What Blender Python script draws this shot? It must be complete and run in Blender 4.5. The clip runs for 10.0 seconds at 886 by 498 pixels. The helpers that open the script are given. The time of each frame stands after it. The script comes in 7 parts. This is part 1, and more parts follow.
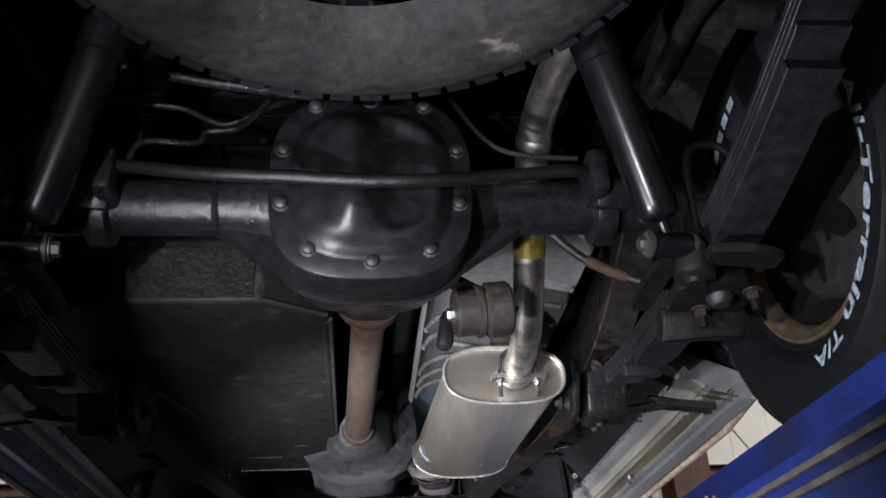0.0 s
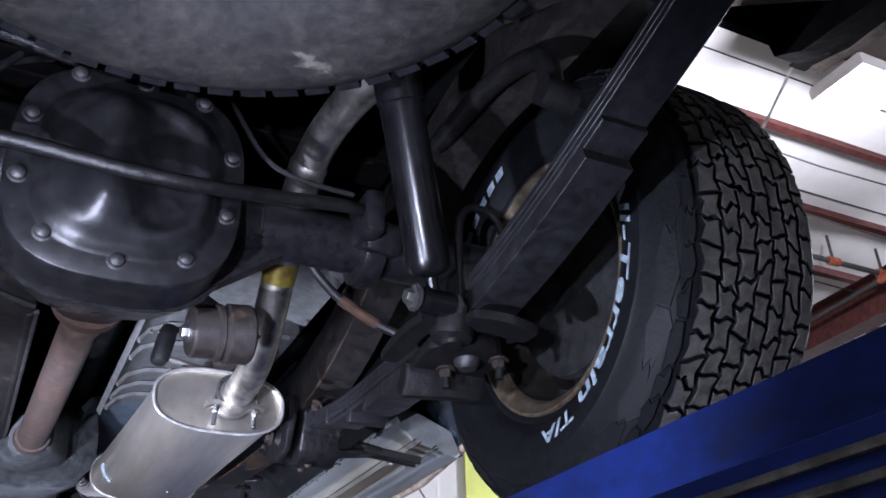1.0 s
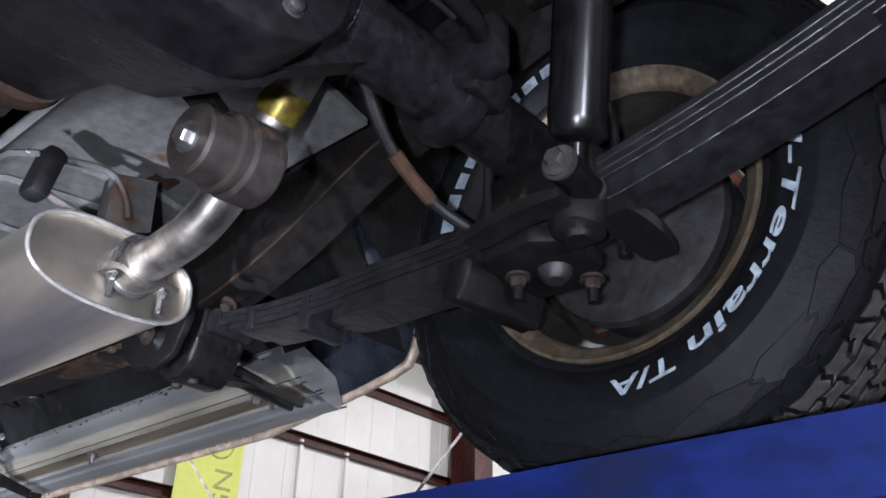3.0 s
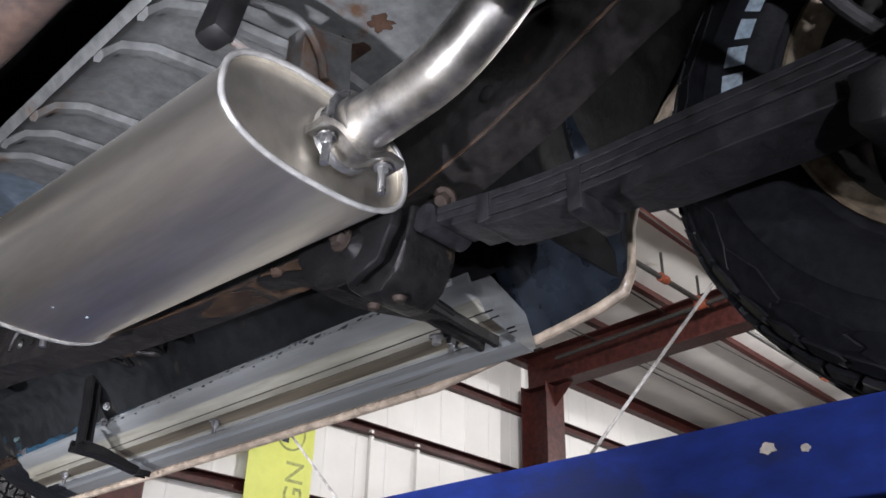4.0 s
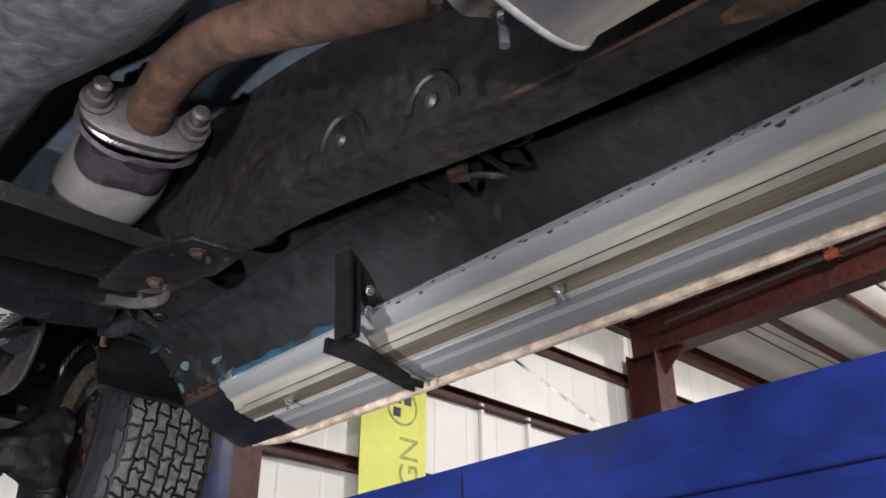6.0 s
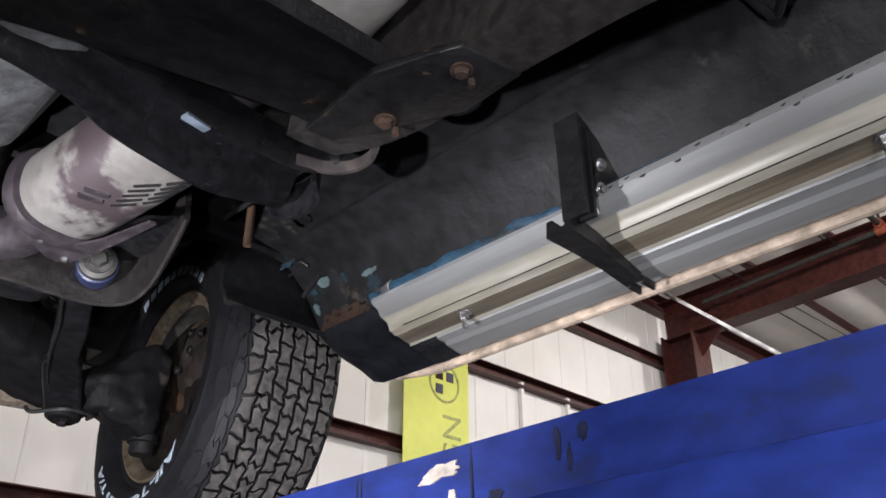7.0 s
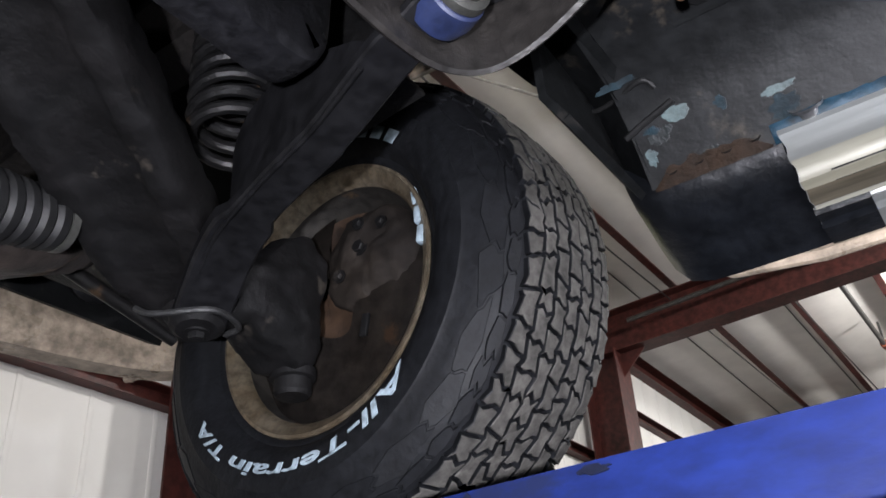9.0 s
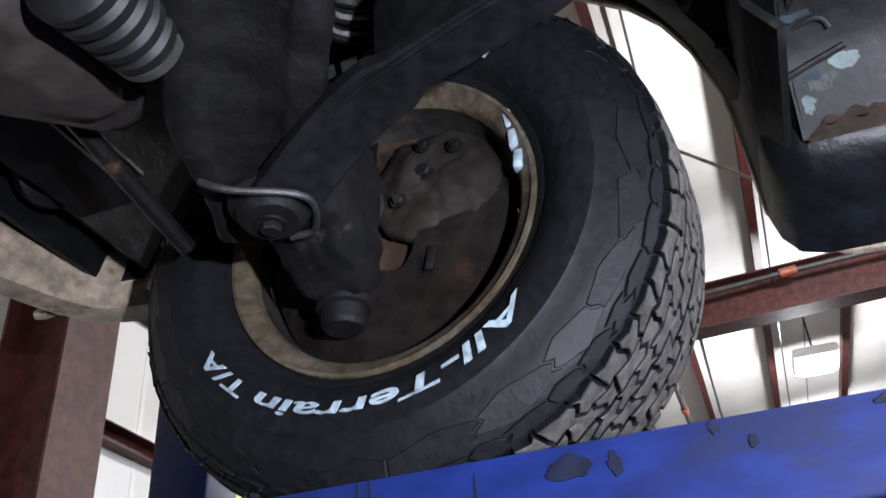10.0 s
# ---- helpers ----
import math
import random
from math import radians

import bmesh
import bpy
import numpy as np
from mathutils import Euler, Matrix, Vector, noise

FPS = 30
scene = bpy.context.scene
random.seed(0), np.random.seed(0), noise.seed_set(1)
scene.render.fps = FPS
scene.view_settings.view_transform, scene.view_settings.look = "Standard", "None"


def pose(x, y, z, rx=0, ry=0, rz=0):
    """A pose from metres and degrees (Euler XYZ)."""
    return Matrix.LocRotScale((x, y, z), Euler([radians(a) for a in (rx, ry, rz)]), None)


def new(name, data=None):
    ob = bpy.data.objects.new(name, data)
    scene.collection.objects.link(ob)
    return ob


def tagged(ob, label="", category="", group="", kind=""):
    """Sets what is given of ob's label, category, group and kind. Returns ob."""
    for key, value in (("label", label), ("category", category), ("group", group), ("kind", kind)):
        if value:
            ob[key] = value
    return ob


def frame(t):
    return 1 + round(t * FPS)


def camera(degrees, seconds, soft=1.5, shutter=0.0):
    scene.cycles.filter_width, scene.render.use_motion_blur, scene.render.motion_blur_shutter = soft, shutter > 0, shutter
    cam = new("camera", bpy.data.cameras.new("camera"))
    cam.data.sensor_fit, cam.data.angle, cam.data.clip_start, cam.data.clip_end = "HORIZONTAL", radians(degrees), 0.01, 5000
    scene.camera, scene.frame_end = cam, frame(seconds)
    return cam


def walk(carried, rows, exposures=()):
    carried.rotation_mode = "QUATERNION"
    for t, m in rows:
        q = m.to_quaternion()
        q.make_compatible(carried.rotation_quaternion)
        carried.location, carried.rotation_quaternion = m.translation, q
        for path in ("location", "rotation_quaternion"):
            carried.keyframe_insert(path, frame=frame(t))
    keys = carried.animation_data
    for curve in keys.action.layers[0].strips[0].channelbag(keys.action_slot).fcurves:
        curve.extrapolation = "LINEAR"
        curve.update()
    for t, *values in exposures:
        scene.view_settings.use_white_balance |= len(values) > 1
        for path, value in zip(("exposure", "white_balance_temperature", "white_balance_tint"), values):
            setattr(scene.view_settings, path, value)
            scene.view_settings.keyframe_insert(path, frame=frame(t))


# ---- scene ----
cam = camera(52.58, 10.0, soft=1.6)
ROWS = [
    (0.0, 0.005, -0.806, 1.479, -5.93, 27.87, -3.04),
    (0.5, -0.019, -0.805, 1.511, -15.04, 27.13, -2.39),
    (1.0, -0.061, -0.740, 1.520, -27.18, 28.76, -1.89),
    (1.5, -0.112, -0.644, 1.526, -35.36, 28.46, -0.71),
    (2.0, -0.195, -0.508, 1.543, -42.23, 29.27, 1.30),
    (2.2, -0.229, -0.447, 1.539, -44.98, 29.57, 1.63),
    (3.3, -0.184, -0.056, 1.555, -47.76, 28.14, 1.72),
    (3.5, -0.166, 0.034, 1.556, -46.50, 28.26, 2.07),
    (4.0, -0.145, 0.246, 1.561, -45.22, 28.36, 1.51),
    (4.5, -0.125, 0.468, 1.569, -45.50, 28.54, 0.12),
    (5.0, -0.109, 0.648, 1.559, -43.95, 28.24, 0.88),
    (6.3, -0.113, 1.242, 1.543, -43.29, 28.33, -0.21),
    (6.5, -0.129, 1.336, 1.533, -43.87, 28.40, -0.16),
    (7.0, -0.138, 1.573, 1.524, -44.09, 28.14, -0.20),
    (7.5, -0.113, 1.845, 1.544, -45.65, 28.34, -0.93),
    (8.0, -0.118, 2.095, 1.545, -48.47, 28.90, -1.50),
    (8.5, -0.141, 2.337, 1.561, -53.39, 29.38, -3.16),
    (9.0, -0.145, 2.519, 1.572, -56.60, 30.37, -3.84),
    (9.5, -0.125, 2.724, 1.553, -63.80, 32.52, -3.93),
    (10.0, -0.127, 2.936, 1.557, -71.71, 32.17, -3.90),
]
walk(cam, [(t, pose(x, y, z, 90 + pitch, 0, yaw) @ pose(0, 0, 0, 0, 0, roll)) for t, x, y, z, yaw, pitch, roll in ROWS],
     [(0.0, -0.32, 6250, 12), (0.5, -0.22, 5700, 16), (1.0, 0.0, 5400, 18), (1.5, 0.08, 5350, 16), (2.0, -0.12, 5650, 17), (3.5, -0.2, 5950, 12), (5.0, -0.12, 6350, 12), (6.5, -0.15, 6350, 13), (7.5, -0.27, 6400, 13), (8.0, -0.35, 6350, 11), (8.5, -0.18, 6250, 10), (9.0, -0.1, 6200, 10), (9.5, 0.1, 6050, 11), (10.0, 0.14, 5850, 11)])

# ---- light ----
world = bpy.data.worlds.new("shop_air")
world.use_nodes = True
scene.world = world
world.node_tree.nodes["Background"].inputs[0].default_value = (0.75, 0.8, 0.9, 1)
world.node_tree.nodes["Background"].inputs[1].default_value = 0.006

# ---- materials ----
def material(name, base, second=None, rough=0.6, metal=0.0, grain=40.0, blotch=5.0, bump=0.15, mix=0.5, third=None, third_at=0.62, third_scale=9.0, rough_var=0.12, spec=0.5, stretch=None, soft=0.75):
    """Two colours mixed by blotches and grain, an optional third (rust, dust) in patches, and fine relief."""
    m = bpy.data.materials.new(name)
    m.use_nodes = True
    n, l = m.node_tree.nodes, m.node_tree.links
    b = n["Principled BSDF"]
    b.inputs["Metallic"].default_value = metal
    b.inputs["Specular IOR Level"].default_value = spec
    co = n.new("ShaderNodeTexCoord")
    src = co.outputs["Object"]
    if stretch:
        mp = n.new("ShaderNodeMapping")
        mp.inputs["Scale"].default_value = stretch
        l.new(src, mp.inputs["Vector"])
        src = mp.outputs[0]

    def tex(scale, detail=6.0, rg=0.6):
        t = n.new("ShaderNodeTexNoise")
        t.inputs["Scale"].default_value, t.inputs["Detail"].default_value, t.inputs["Roughness"].default_value = scale, detail, rg
        l.new(src, t.inputs["Vector"])
        return t.outputs["Fac"]

    def blend(fac, a, c):
        x = n.new("ShaderNodeMix")
        x.data_type = "RGBA"
        l.new(fac, x.inputs["Factor"])
        for sock, v in ((x.inputs[6], a), (x.inputs[7], c)):
            if isinstance(v, tuple):
                sock.default_value = (*v, 1)
            else:
                l.new(v, sock)
        return x.outputs[2]

    def ramp(fac, lo, hi):
        r = n.new("ShaderNodeMapRange")
        r.inputs["From Min"].default_value, r.inputs["From Max"].default_value = lo, hi
        l.new(fac, r.inputs["Value"])
        return r.outputs[0]

    second = second or tuple(0.6 * v for v in base)
    g, bl = tex(grain, 8.0), tex(blotch, 5.0)
    col = blend(ramp(bl, mix - 0.17, mix + 0.17), base, second)
    dark = n.new("ShaderNodeMix")
    dark.data_type, dark.blend_type = "RGBA", "MULTIPLY"
    dark.inputs["Factor"].default_value = soft
    l.new(col, dark.inputs[6])
    gr = n.new("ShaderNodeMapRange")
    gr.inputs["From Min"].default_value, gr.inputs["From Max"].default_value, gr.inputs["To Min"].default_value = 0.36, 0.64, 0.25
    l.new(g, gr.inputs["Value"])
    l.new(gr.outputs[0], dark.inputs[7])
    col = dark.outputs[2]
    if third:
        col = blend(ramp(tex(third_scale, 9.0, 0.65), third_at, third_at + 0.06), col, third)
    l.new(col, b.inputs["Base Color"])
    rr = n.new("ShaderNodeMapRange")
    rr.inputs["To Min"].default_value, rr.inputs["To Max"].default_value = max(0.03, rough - rough_var), min(1, rough + rough_var)
    l.new(bl, rr.inputs["Value"])
    l.new(rr.outputs[0], b.inputs["Roughness"])
    if bump:
        bp = n.new("ShaderNodeBump")
        bp.inputs["Strength"].default_value, bp.inputs["Distance"].default_value = min(1, 1.6 * bump), 0.006
        l.new(g, bp.inputs["Height"])
        l.new(bp.outputs[0], b.inputs["Normal"])
    return m


def glow(name, colour, strength):
    m = bpy.data.materials.new(name)
    m.use_nodes = True
    b = m.node_tree.nodes["Principled BSDF"]
    b.inputs["Base Color"].default_value = (*colour, 1)
    b.inputs["Emission Color"].default_value, b.inputs["Emission Strength"].default_value = (*colour, 1), strength
    return m


M_BLACK = material("chassis_black", (0.00753, 0.007182, 0.007182), (0.003589, 0.003589, 0.003949), 0.42, grain=60, blotch=7, bump=0.26, third=(0.042, 0.027, 0.016), third_at=0.63, third_scale=16, spec=0.25)
# spring paint, a lighter grey than M_BLACK
M_SPRING = material("lighter_spring_paint", (0.0165, 0.0165, 0.0185), (0.0085, 0.0085, 0.0095), 0.38, grain=55, blotch=9, bump=0.25, third=(0.03, 0.022, 0.017), third_at=0.66, third_scale=14, spec=0.35)
M_AXLE = material("axle_paint", (0.0102, 0.0102, 0.0112), (0.0064, 0.0064, 0.0074), 0.3, grain=70, blotch=9, bump=0.22, third=(0.02677, 0.02103, 0.0172), third_at=0.66, spec=0.22)
M_UNDER = material("undercoat", (0.006231, 0.00683, 0.007128), (0.003564, 0.003858, 0.004157), 0.5, grain=35, blotch=4, bump=0.25, third=(0.01782, 0.01633, 0.01485), third_at=0.62, spec=0.15)
M_TANK = material("tank_dusty_steel", (0.01233, 0.01096, 0.009869), (0.00603, 0.005483, 0.00521), 0.6, grain=55, blotch=6, bump=0.3, third=(0.02331, 0.02002, 0.017), third_at=0.6, spec=0.2)
# tank end, a brighter M_TANK: its light is put into the colour
M_TANKFACE = material("pitted_grey_lit_face", (0.038, 0.036, 0.036), (0.018, 0.017, 0.017), 0.5, grain=90, blotch=18, bump=0.6, third=(0.05, 0.038, 0.03), third_at=0.62, third_scale=14, spec=0.35)
M_RUST = material("rusty_steel", (0.0576, 0.02976, 0.0168), (0.0288, 0.01824, 0.01344), 0.8, grain=45, blotch=8, bump=0.4, spec=0.2)
M_SHAFT = material("driveshaft_rust", (0.052, 0.029, 0.019), (0.03, 0.019, 0.0145), 0.7, grain=60, blotch=5, bump=0.2)
M_RUBBER = material("tyre_rubber", (0.009, 0.0096, 0.0112), (0.0058, 0.0062, 0.0074), 0.55, grain=90, blotch=10, bump=0.15, third=(0.02379, 0.02379, 0.02379), third_at=0.68, spec=0.15)
M_TREAD = material("tread_rubber_dusty_lit", (0.075, 0.071, 0.065), (0.045, 0.043, 0.04), 0.9, grain=70, blotch=14, bump=0.25, spec=0.15)
M_SPARE = material("spare_rubber_dusty", (0.02552, 0.02382, 0.02178), (0.00885, 0.00885, 0.009188), 0.7, grain=60, blotch=12, bump=0.3, third=(0.06806, 0.06299, 0.05445), third_at=0.64, third_scale=14, spec=0.2)
M_LETTER = material("white_letter_rubber", (0.3315, 0.3978, 0.442), (0.2486, 0.3205, 0.3757), 0.6, grain=80, blotch=20, bump=0.1)
M_STEELRIM = material("grimy_rim", (0.03218, 0.0286, 0.02431), (0.0143, 0.01287, 0.0118), 0.55, metal=0.3, grain=50, blotch=9, bump=0.25, third=(0.0572, 0.03575, 0.01788), third_at=0.62)
M_RIMLIP = material("bare_rim_lip", (0.252, 0.216, 0.162), (0.15, 0.114, 0.072), 0.4, metal=0.6, grain=60, blotch=14, bump=0.2)
M_DRUM = material("brake_drum", (0.042, 0.0432, 0.0444), (0.021, 0.0204, 0.0204), 0.5, metal=0.4, grain=50, blotch=9, bump=0.3, third=(0.084, 0.054, 0.03), third_at=0.66)
M_STAIN = material("stainless_muffler", (0.86, 0.83, 0.75), (0.72, 0.66, 0.56), 0.39, metal=1.0, grain=22, blotch=5, bump=0.02, rough_var=0.1, soft=0.25, stretch=(1.6, 0.2, 1.6))
M_PIPE = material("polished_pipe", (0.629, 0.6205, 0.595), (0.527, 0.493, 0.425), 0.4, metal=1.0, grain=30, blotch=9, bump=0.05, third=(0.2975, 0.204, 0.085), third_at=0.66, third_scale=6)
M_ZINC = material("bright_zinc", (0.45, 0.45, 0.45), (0.315, 0.315, 0.315), 0.3, metal=0.9, grain=60, blotch=30, bump=0.1)
M_GALV = material("galvanised_pan", (0.115, 0.118, 0.115), (0.07, 0.072, 0.07), 0.6, metal=0.1, grain=55, blotch=5, bump=0.15, third=(0.06, 0.033, 0.018), third_at=0.585, third_scale=6, soft=0.5)
M_WAX = material("amber_wax", (0.17, 0.145, 0.1), (0.085, 0.074, 0.055), 0.35, metal=0.3, grain=26, blotch=9, bump=0.06, stretch=(2.4, 0.12, 2.4))
M_PALE = material("burnt_pale_coating", (0.112, 0.108, 0.1), (0.08, 0.075, 0.067), 0.55, grain=50, blotch=7, bump=0.08, third=(0.02384, 0.01739, 0.01907), third_at=0.51, third_scale=6, soft=0.3)
M_CREAM = material("cream_wax", (0.22, 0.215, 0.18), (0.13, 0.122, 0.092), 0.38, metal=0.15, grain=30, blotch=12, bump=0.05, soft=0.3, stretch=(2.0, 0.25, 2.0))
M_WELD = material("weld_spatter", (0.075, 0.08, 0.08), (0.03, 0.03, 0.032), 0.45, metal=0.5, grain=70, blotch=30, bump=0.2)
M_STRIP = material("old_blue_strip", (0.025, 0.08, 0.135), (0.012, 0.034, 0.05), 0.5, grain=40, blotch=14, bump=0.2, third=(0.012, 0.01, 0.008), third_at=0.56, third_scale=14)
M_SILL = material("waxed_zinc_sill", (0.26, 0.272, 0.268), (0.15, 0.155, 0.148), 0.34, metal=0.5, grain=22, blotch=7, bump=0.1, third=(0.09, 0.08, 0.055), third_at=0.64, third_scale=11, soft=0.2, stretch=(1.786, 0.1122, 1.786))
M_FLOORPAN = material("floor_undercoat", (0.0084, 0.0089, 0.0094), (0.0042, 0.0046, 0.005), 0.5, grain=30, blotch=4, bump=0.22, third=(0.028, 0.024, 0.019), third_at=0.6, third_scale=7, spec=0.14)
M_CHASSIS = material("worn_chassis_paint", (0.0185, 0.0165, 0.0152), (0.009, 0.0084, 0.0082), 0.42, grain=60, blotch=6, bump=0.25, third=(0.026, 0.0175, 0.0125), third_at=0.62, third_scale=11, spec=0.25)
M_SCORCH = material("scorched_purple_steel", (0.05, 0.041, 0.047), (0.025, 0.02, 0.024), 0.5, metal=0.4, grain=45, blotch=9, bump=0.2, third=(0.09, 0.085, 0.08), third_at=0.66, third_scale=12)
M_GALVBLUE = material("blue_grey_galvanised", (0.1, 0.125, 0.15), (0.06, 0.075, 0.09), 0.5, metal=0.2, grain=50, blotch=7, bump=0.12, third=(0.05, 0.045, 0.04), third_at=0.6, third_scale=6, soft=0.4, spec=0.3)
M_RUSTBARE = material("bare_scale_rust", (0.15, 0.09, 0.048), (0.075, 0.042, 0.024), 0.8, grain=45, blotch=14, bump=0.4)
M_BODY = material("champagne_paint", (0.36, 0.296, 0.224), (0.288, 0.232, 0.176), 0.3, grain=40, blotch=6, bump=0.05)
M_BLUEOLD = material("old_blue_primer", (0.009, 0.024, 0.033), (0.0072, 0.0096, 0.012), 0.6, grain=50, blotch=22, bump=0.3, spec=0.12)
M_DARKPAINT = material("dark_gloss_paint", (0.00672, 0.00784, 0.01008), (0.00448, 0.00504, 0.00616), 0.36, grain=28, blotch=6, bump=0.3, third=(0.0224, 0.0252, 0.028), third_at=0.68, spec=0.2)
M_LIFT = material("lift_blue_paint", (0.0075, 0.0165, 0.102), (0.0055, 0.0115, 0.066), 0.42, grain=30, blotch=6, bump=0.06, third=(0.006, 0.0095, 0.036), third_at=0.56, third_scale=6, soft=0.5, spec=0.22, stretch=(1, 0.7, 1.6))
M_RAIL = material("worn_steel_rail", (0.3, 0.294, 0.276), (0.18, 0.162, 0.132), 0.4, metal=0.8, grain=40, blotch=12, bump=0.2)
M_WALL = material("white_liner_panel", (0.8, 0.79, 0.76), (0.77, 0.75, 0.72), 0.55, grain=2, blotch=0.8, bump=0.03, soft=0.12)
M_CEIL = material("white_insulation", (0.76, 0.73, 0.69), (0.7, 0.67, 0.63), 0.7, grain=3, blotch=1.0, bump=0.1, soft=0.15)
M_REDSTEEL = material("red_oxide_steel", (0.091, 0.0245, 0.0196), (0.063, 0.0182, 0.0154), 0.5, grain=20, blotch=3, bump=0.05, spec=0.3)
M_FLOOR = material("sealed_concrete", (0.034, 0.033, 0.032), (0.025, 0.0245, 0.024), 0.4, grain=12, blotch=1.5, bump=0.1)
M_YELLOW = material("yellow_banner", (0.68, 0.71, 0.15), (0.62, 0.66, 0.13), 0.55, grain=15, blotch=3, bump=0.03, soft=0.08)
M_GREY = material("banner_print", (0.46, 0.49, 0.15), (0.4, 0.43, 0.13), 0.6)
M_ROPE = material("white_rope", (0.7, 0.68, 0.64), (0.5, 0.48, 0.45), 0.8)
M_DARKPIPE = material("dark_conduit", (0.06, 0.055, 0.05), (0.04, 0.04, 0.04), 0.5)
M_ORANGE = material("orange_fitting", (0.36, 0.09, 0.045), (0.28, 0.07, 0.035), 0.5)
M_CAST = material("cast_aluminium", (0.085, 0.09, 0.092), (0.04, 0.042, 0.043), 0.55, metal=0.3, grain=50, blotch=6, bump=0.3, spec=0.3)
M_HOSE = material("black_hose", (0.008365, 0.008365, 0.008925), (0.005577, 0.005577, 0.005577), 0.55, spec=0.25)
M_BLUEPOLY = material("blue_bushing", (0.0105, 0.0189, 0.0672), (0.0084, 0.0126, 0.0378), 0.5)
M_YELLOWSTAIN = material("scorched_yellow", (0.3, 0.252, 0.036), (0.18, 0.12, 0.036), 0.35, metal=0.7, grain=50, blotch=20, bump=0.1)
M_DAMPER = material("damper_rust", (0.038, 0.029, 0.024), (0.018, 0.016, 0.0155), 0.55, grain=50, blotch=9, bump=0.25, third=(0.06, 0.036, 0.022), third_at=0.6)
M_KNUCKLE = material("grimy_cast_iron", (0.0056, 0.0051, 0.0053), (0.0025, 0.0025, 0.0028), 0.6, grain=30, blotch=11, bump=0.4, third=(0.02611, 0.02219, 0.01828), third_at=0.64, spec=0.2)
M_SHIELDBROWN = material("dusty_brown_steel", (0.02386, 0.0191, 0.01545), (0.01404, 0.01179, 0.01067), 0.7, grain=45, blotch=8, bump=0.3, third=(0.03931, 0.02246, 0.01264), third_at=0.66, spec=0.1)
M_ZINCDULL = material("dull_zinc", (0.0792, 0.0792, 0.072), (0.0432, 0.0432, 0.0396), 0.5, metal=0.6, grain=50, blotch=20, bump=0.2)
# blue base stands in for the bluish reflection on the dark gloss panel
M_WELL = material("gloss_blue_reflection", (0.026, 0.033, 0.045), (0.016, 0.021, 0.028), 0.28, grain=20, blotch=4, bump=0.04, spec=0.6)
M_RUSTNUT = material("rusty_nut", (0.03, 0.021, 0.016), (0.016, 0.012, 0.01), 0.7, grain=70, blotch=30, bump=0.3, spec=0.2)
M_SATIN = material("satin_black", (0.00896, 0.00896, 0.01008), (0.0056, 0.0056, 0.00616), 0.4, grain=45, blotch=8, bump=0.1, third=(0.0196, 0.01792, 0.0168), third_at=0.66, spec=0.2)
M_FLAKE = material("flaking_blue_green", (0.0055, 0.0088, 0.00935), (0.0022, 0.0044, 0.0055), 0.5, grain=60, blotch=25, bump=0.3, third=(0.0132, 0.0132, 0.011), third_at=0.62, spec=0.25)
M_GLOSS = material("gloss_black", (0.0048, 0.0048, 0.0056), (0.0035, 0.0035, 0.0038), 0.25, grain=30, blotch=6, bump=0.03, spec=0.22, rough_var=0.06)
M_RUSTDARK = material("dark_rust", (0.05, 0.028, 0.0155), (0.01749, 0.01249, 0.009996), 0.7, grain=40, blotch=9, bump=0.4, spec=0.2)
# glow for the added lamp bar, not a source of the shop
M_ADDEDLENS = glow("added_lens", (0.95, 0.98, 1.0), 6.0)
M_LAMP = glow("lamp_lens", (1.0, 0.97, 0.92), 30.0)
M_CHIP = material("bare_chip", (0.33, 0.3, 0.252), (0.24, 0.216, 0.18), 0.6)
M_SEAM = material("seam_painted_shine", (0.3472, 0.3472, 0.336), (0.28, 0.2744, 0.2576), 0.35, metal=0.35, grain=40, blotch=20, bump=0.1)
M_TEAL = material("chalky_teal_paint", (0.045, 0.075, 0.075), (0.014, 0.028, 0.032), 0.6, grain=60, blotch=18, bump=0.2, third=(0.1, 0.11, 0.08), third_at=0.64, third_scale=30)
M_GREASE = material("dark_smear", (0.008, 0.011, 0.03), (0.006, 0.007, 0.016), 0.5, spec=0.2)

# ---- mesh tools ----
ROOT = {}


def thing(name, base, label, category, group="", kind=""):
    ob = new(name)
    ob.location = base
    ob.empty_display_size = 0.1
    ROOT[ob.name] = Vector(base)
    return tagged(ob, label, category, group, kind)


def part(name, bm, mat, parent=None, label="", angle=35, kind=""):
    """Links a bmesh, drawn in world places, as one mesh object under a thing or a part."""
    base = ROOT[parent.name] if parent else Vector((0, 0, 0))
    bmesh.ops.recalc_face_normals(bm, faces=bm.faces)
    me = bpy.data.meshes.new(name)
    bm.to_mesh(me)
    bm.free()
    me.transform(Matrix.Translation(-base))
    me.shade_smooth()
    me.set_sharp_from_angle(angle=radians(angle))
    me.materials.append(mat)
    ob = new(name, me)
    if parent:
        ob.parent = parent
    ROOT[ob.name] = base
    return tagged(ob, label, kind=kind)


def structure(name, bm, mat, label, category):
    ob = part(name, bm, mat)
    return tagged(ob, label, category, kind="structure")


def box(bm, c, s, m=None, bevel=0.0):
    vs = bmesh.ops.create_cube(bm, size=1.0)["verts"]
    t = (m or Matrix()) @ Matrix.Diagonal((*s, 1))
    for v in vs:
        v.co = t @ v.co + Vector(c)
    if bevel:
        es = list({e for v in vs for e in v.link_edges})
        bmesh.ops.bevel(bm, geom=es, offset=bevel, segments=2, affect="EDGES", profile=0.5)
    return bm


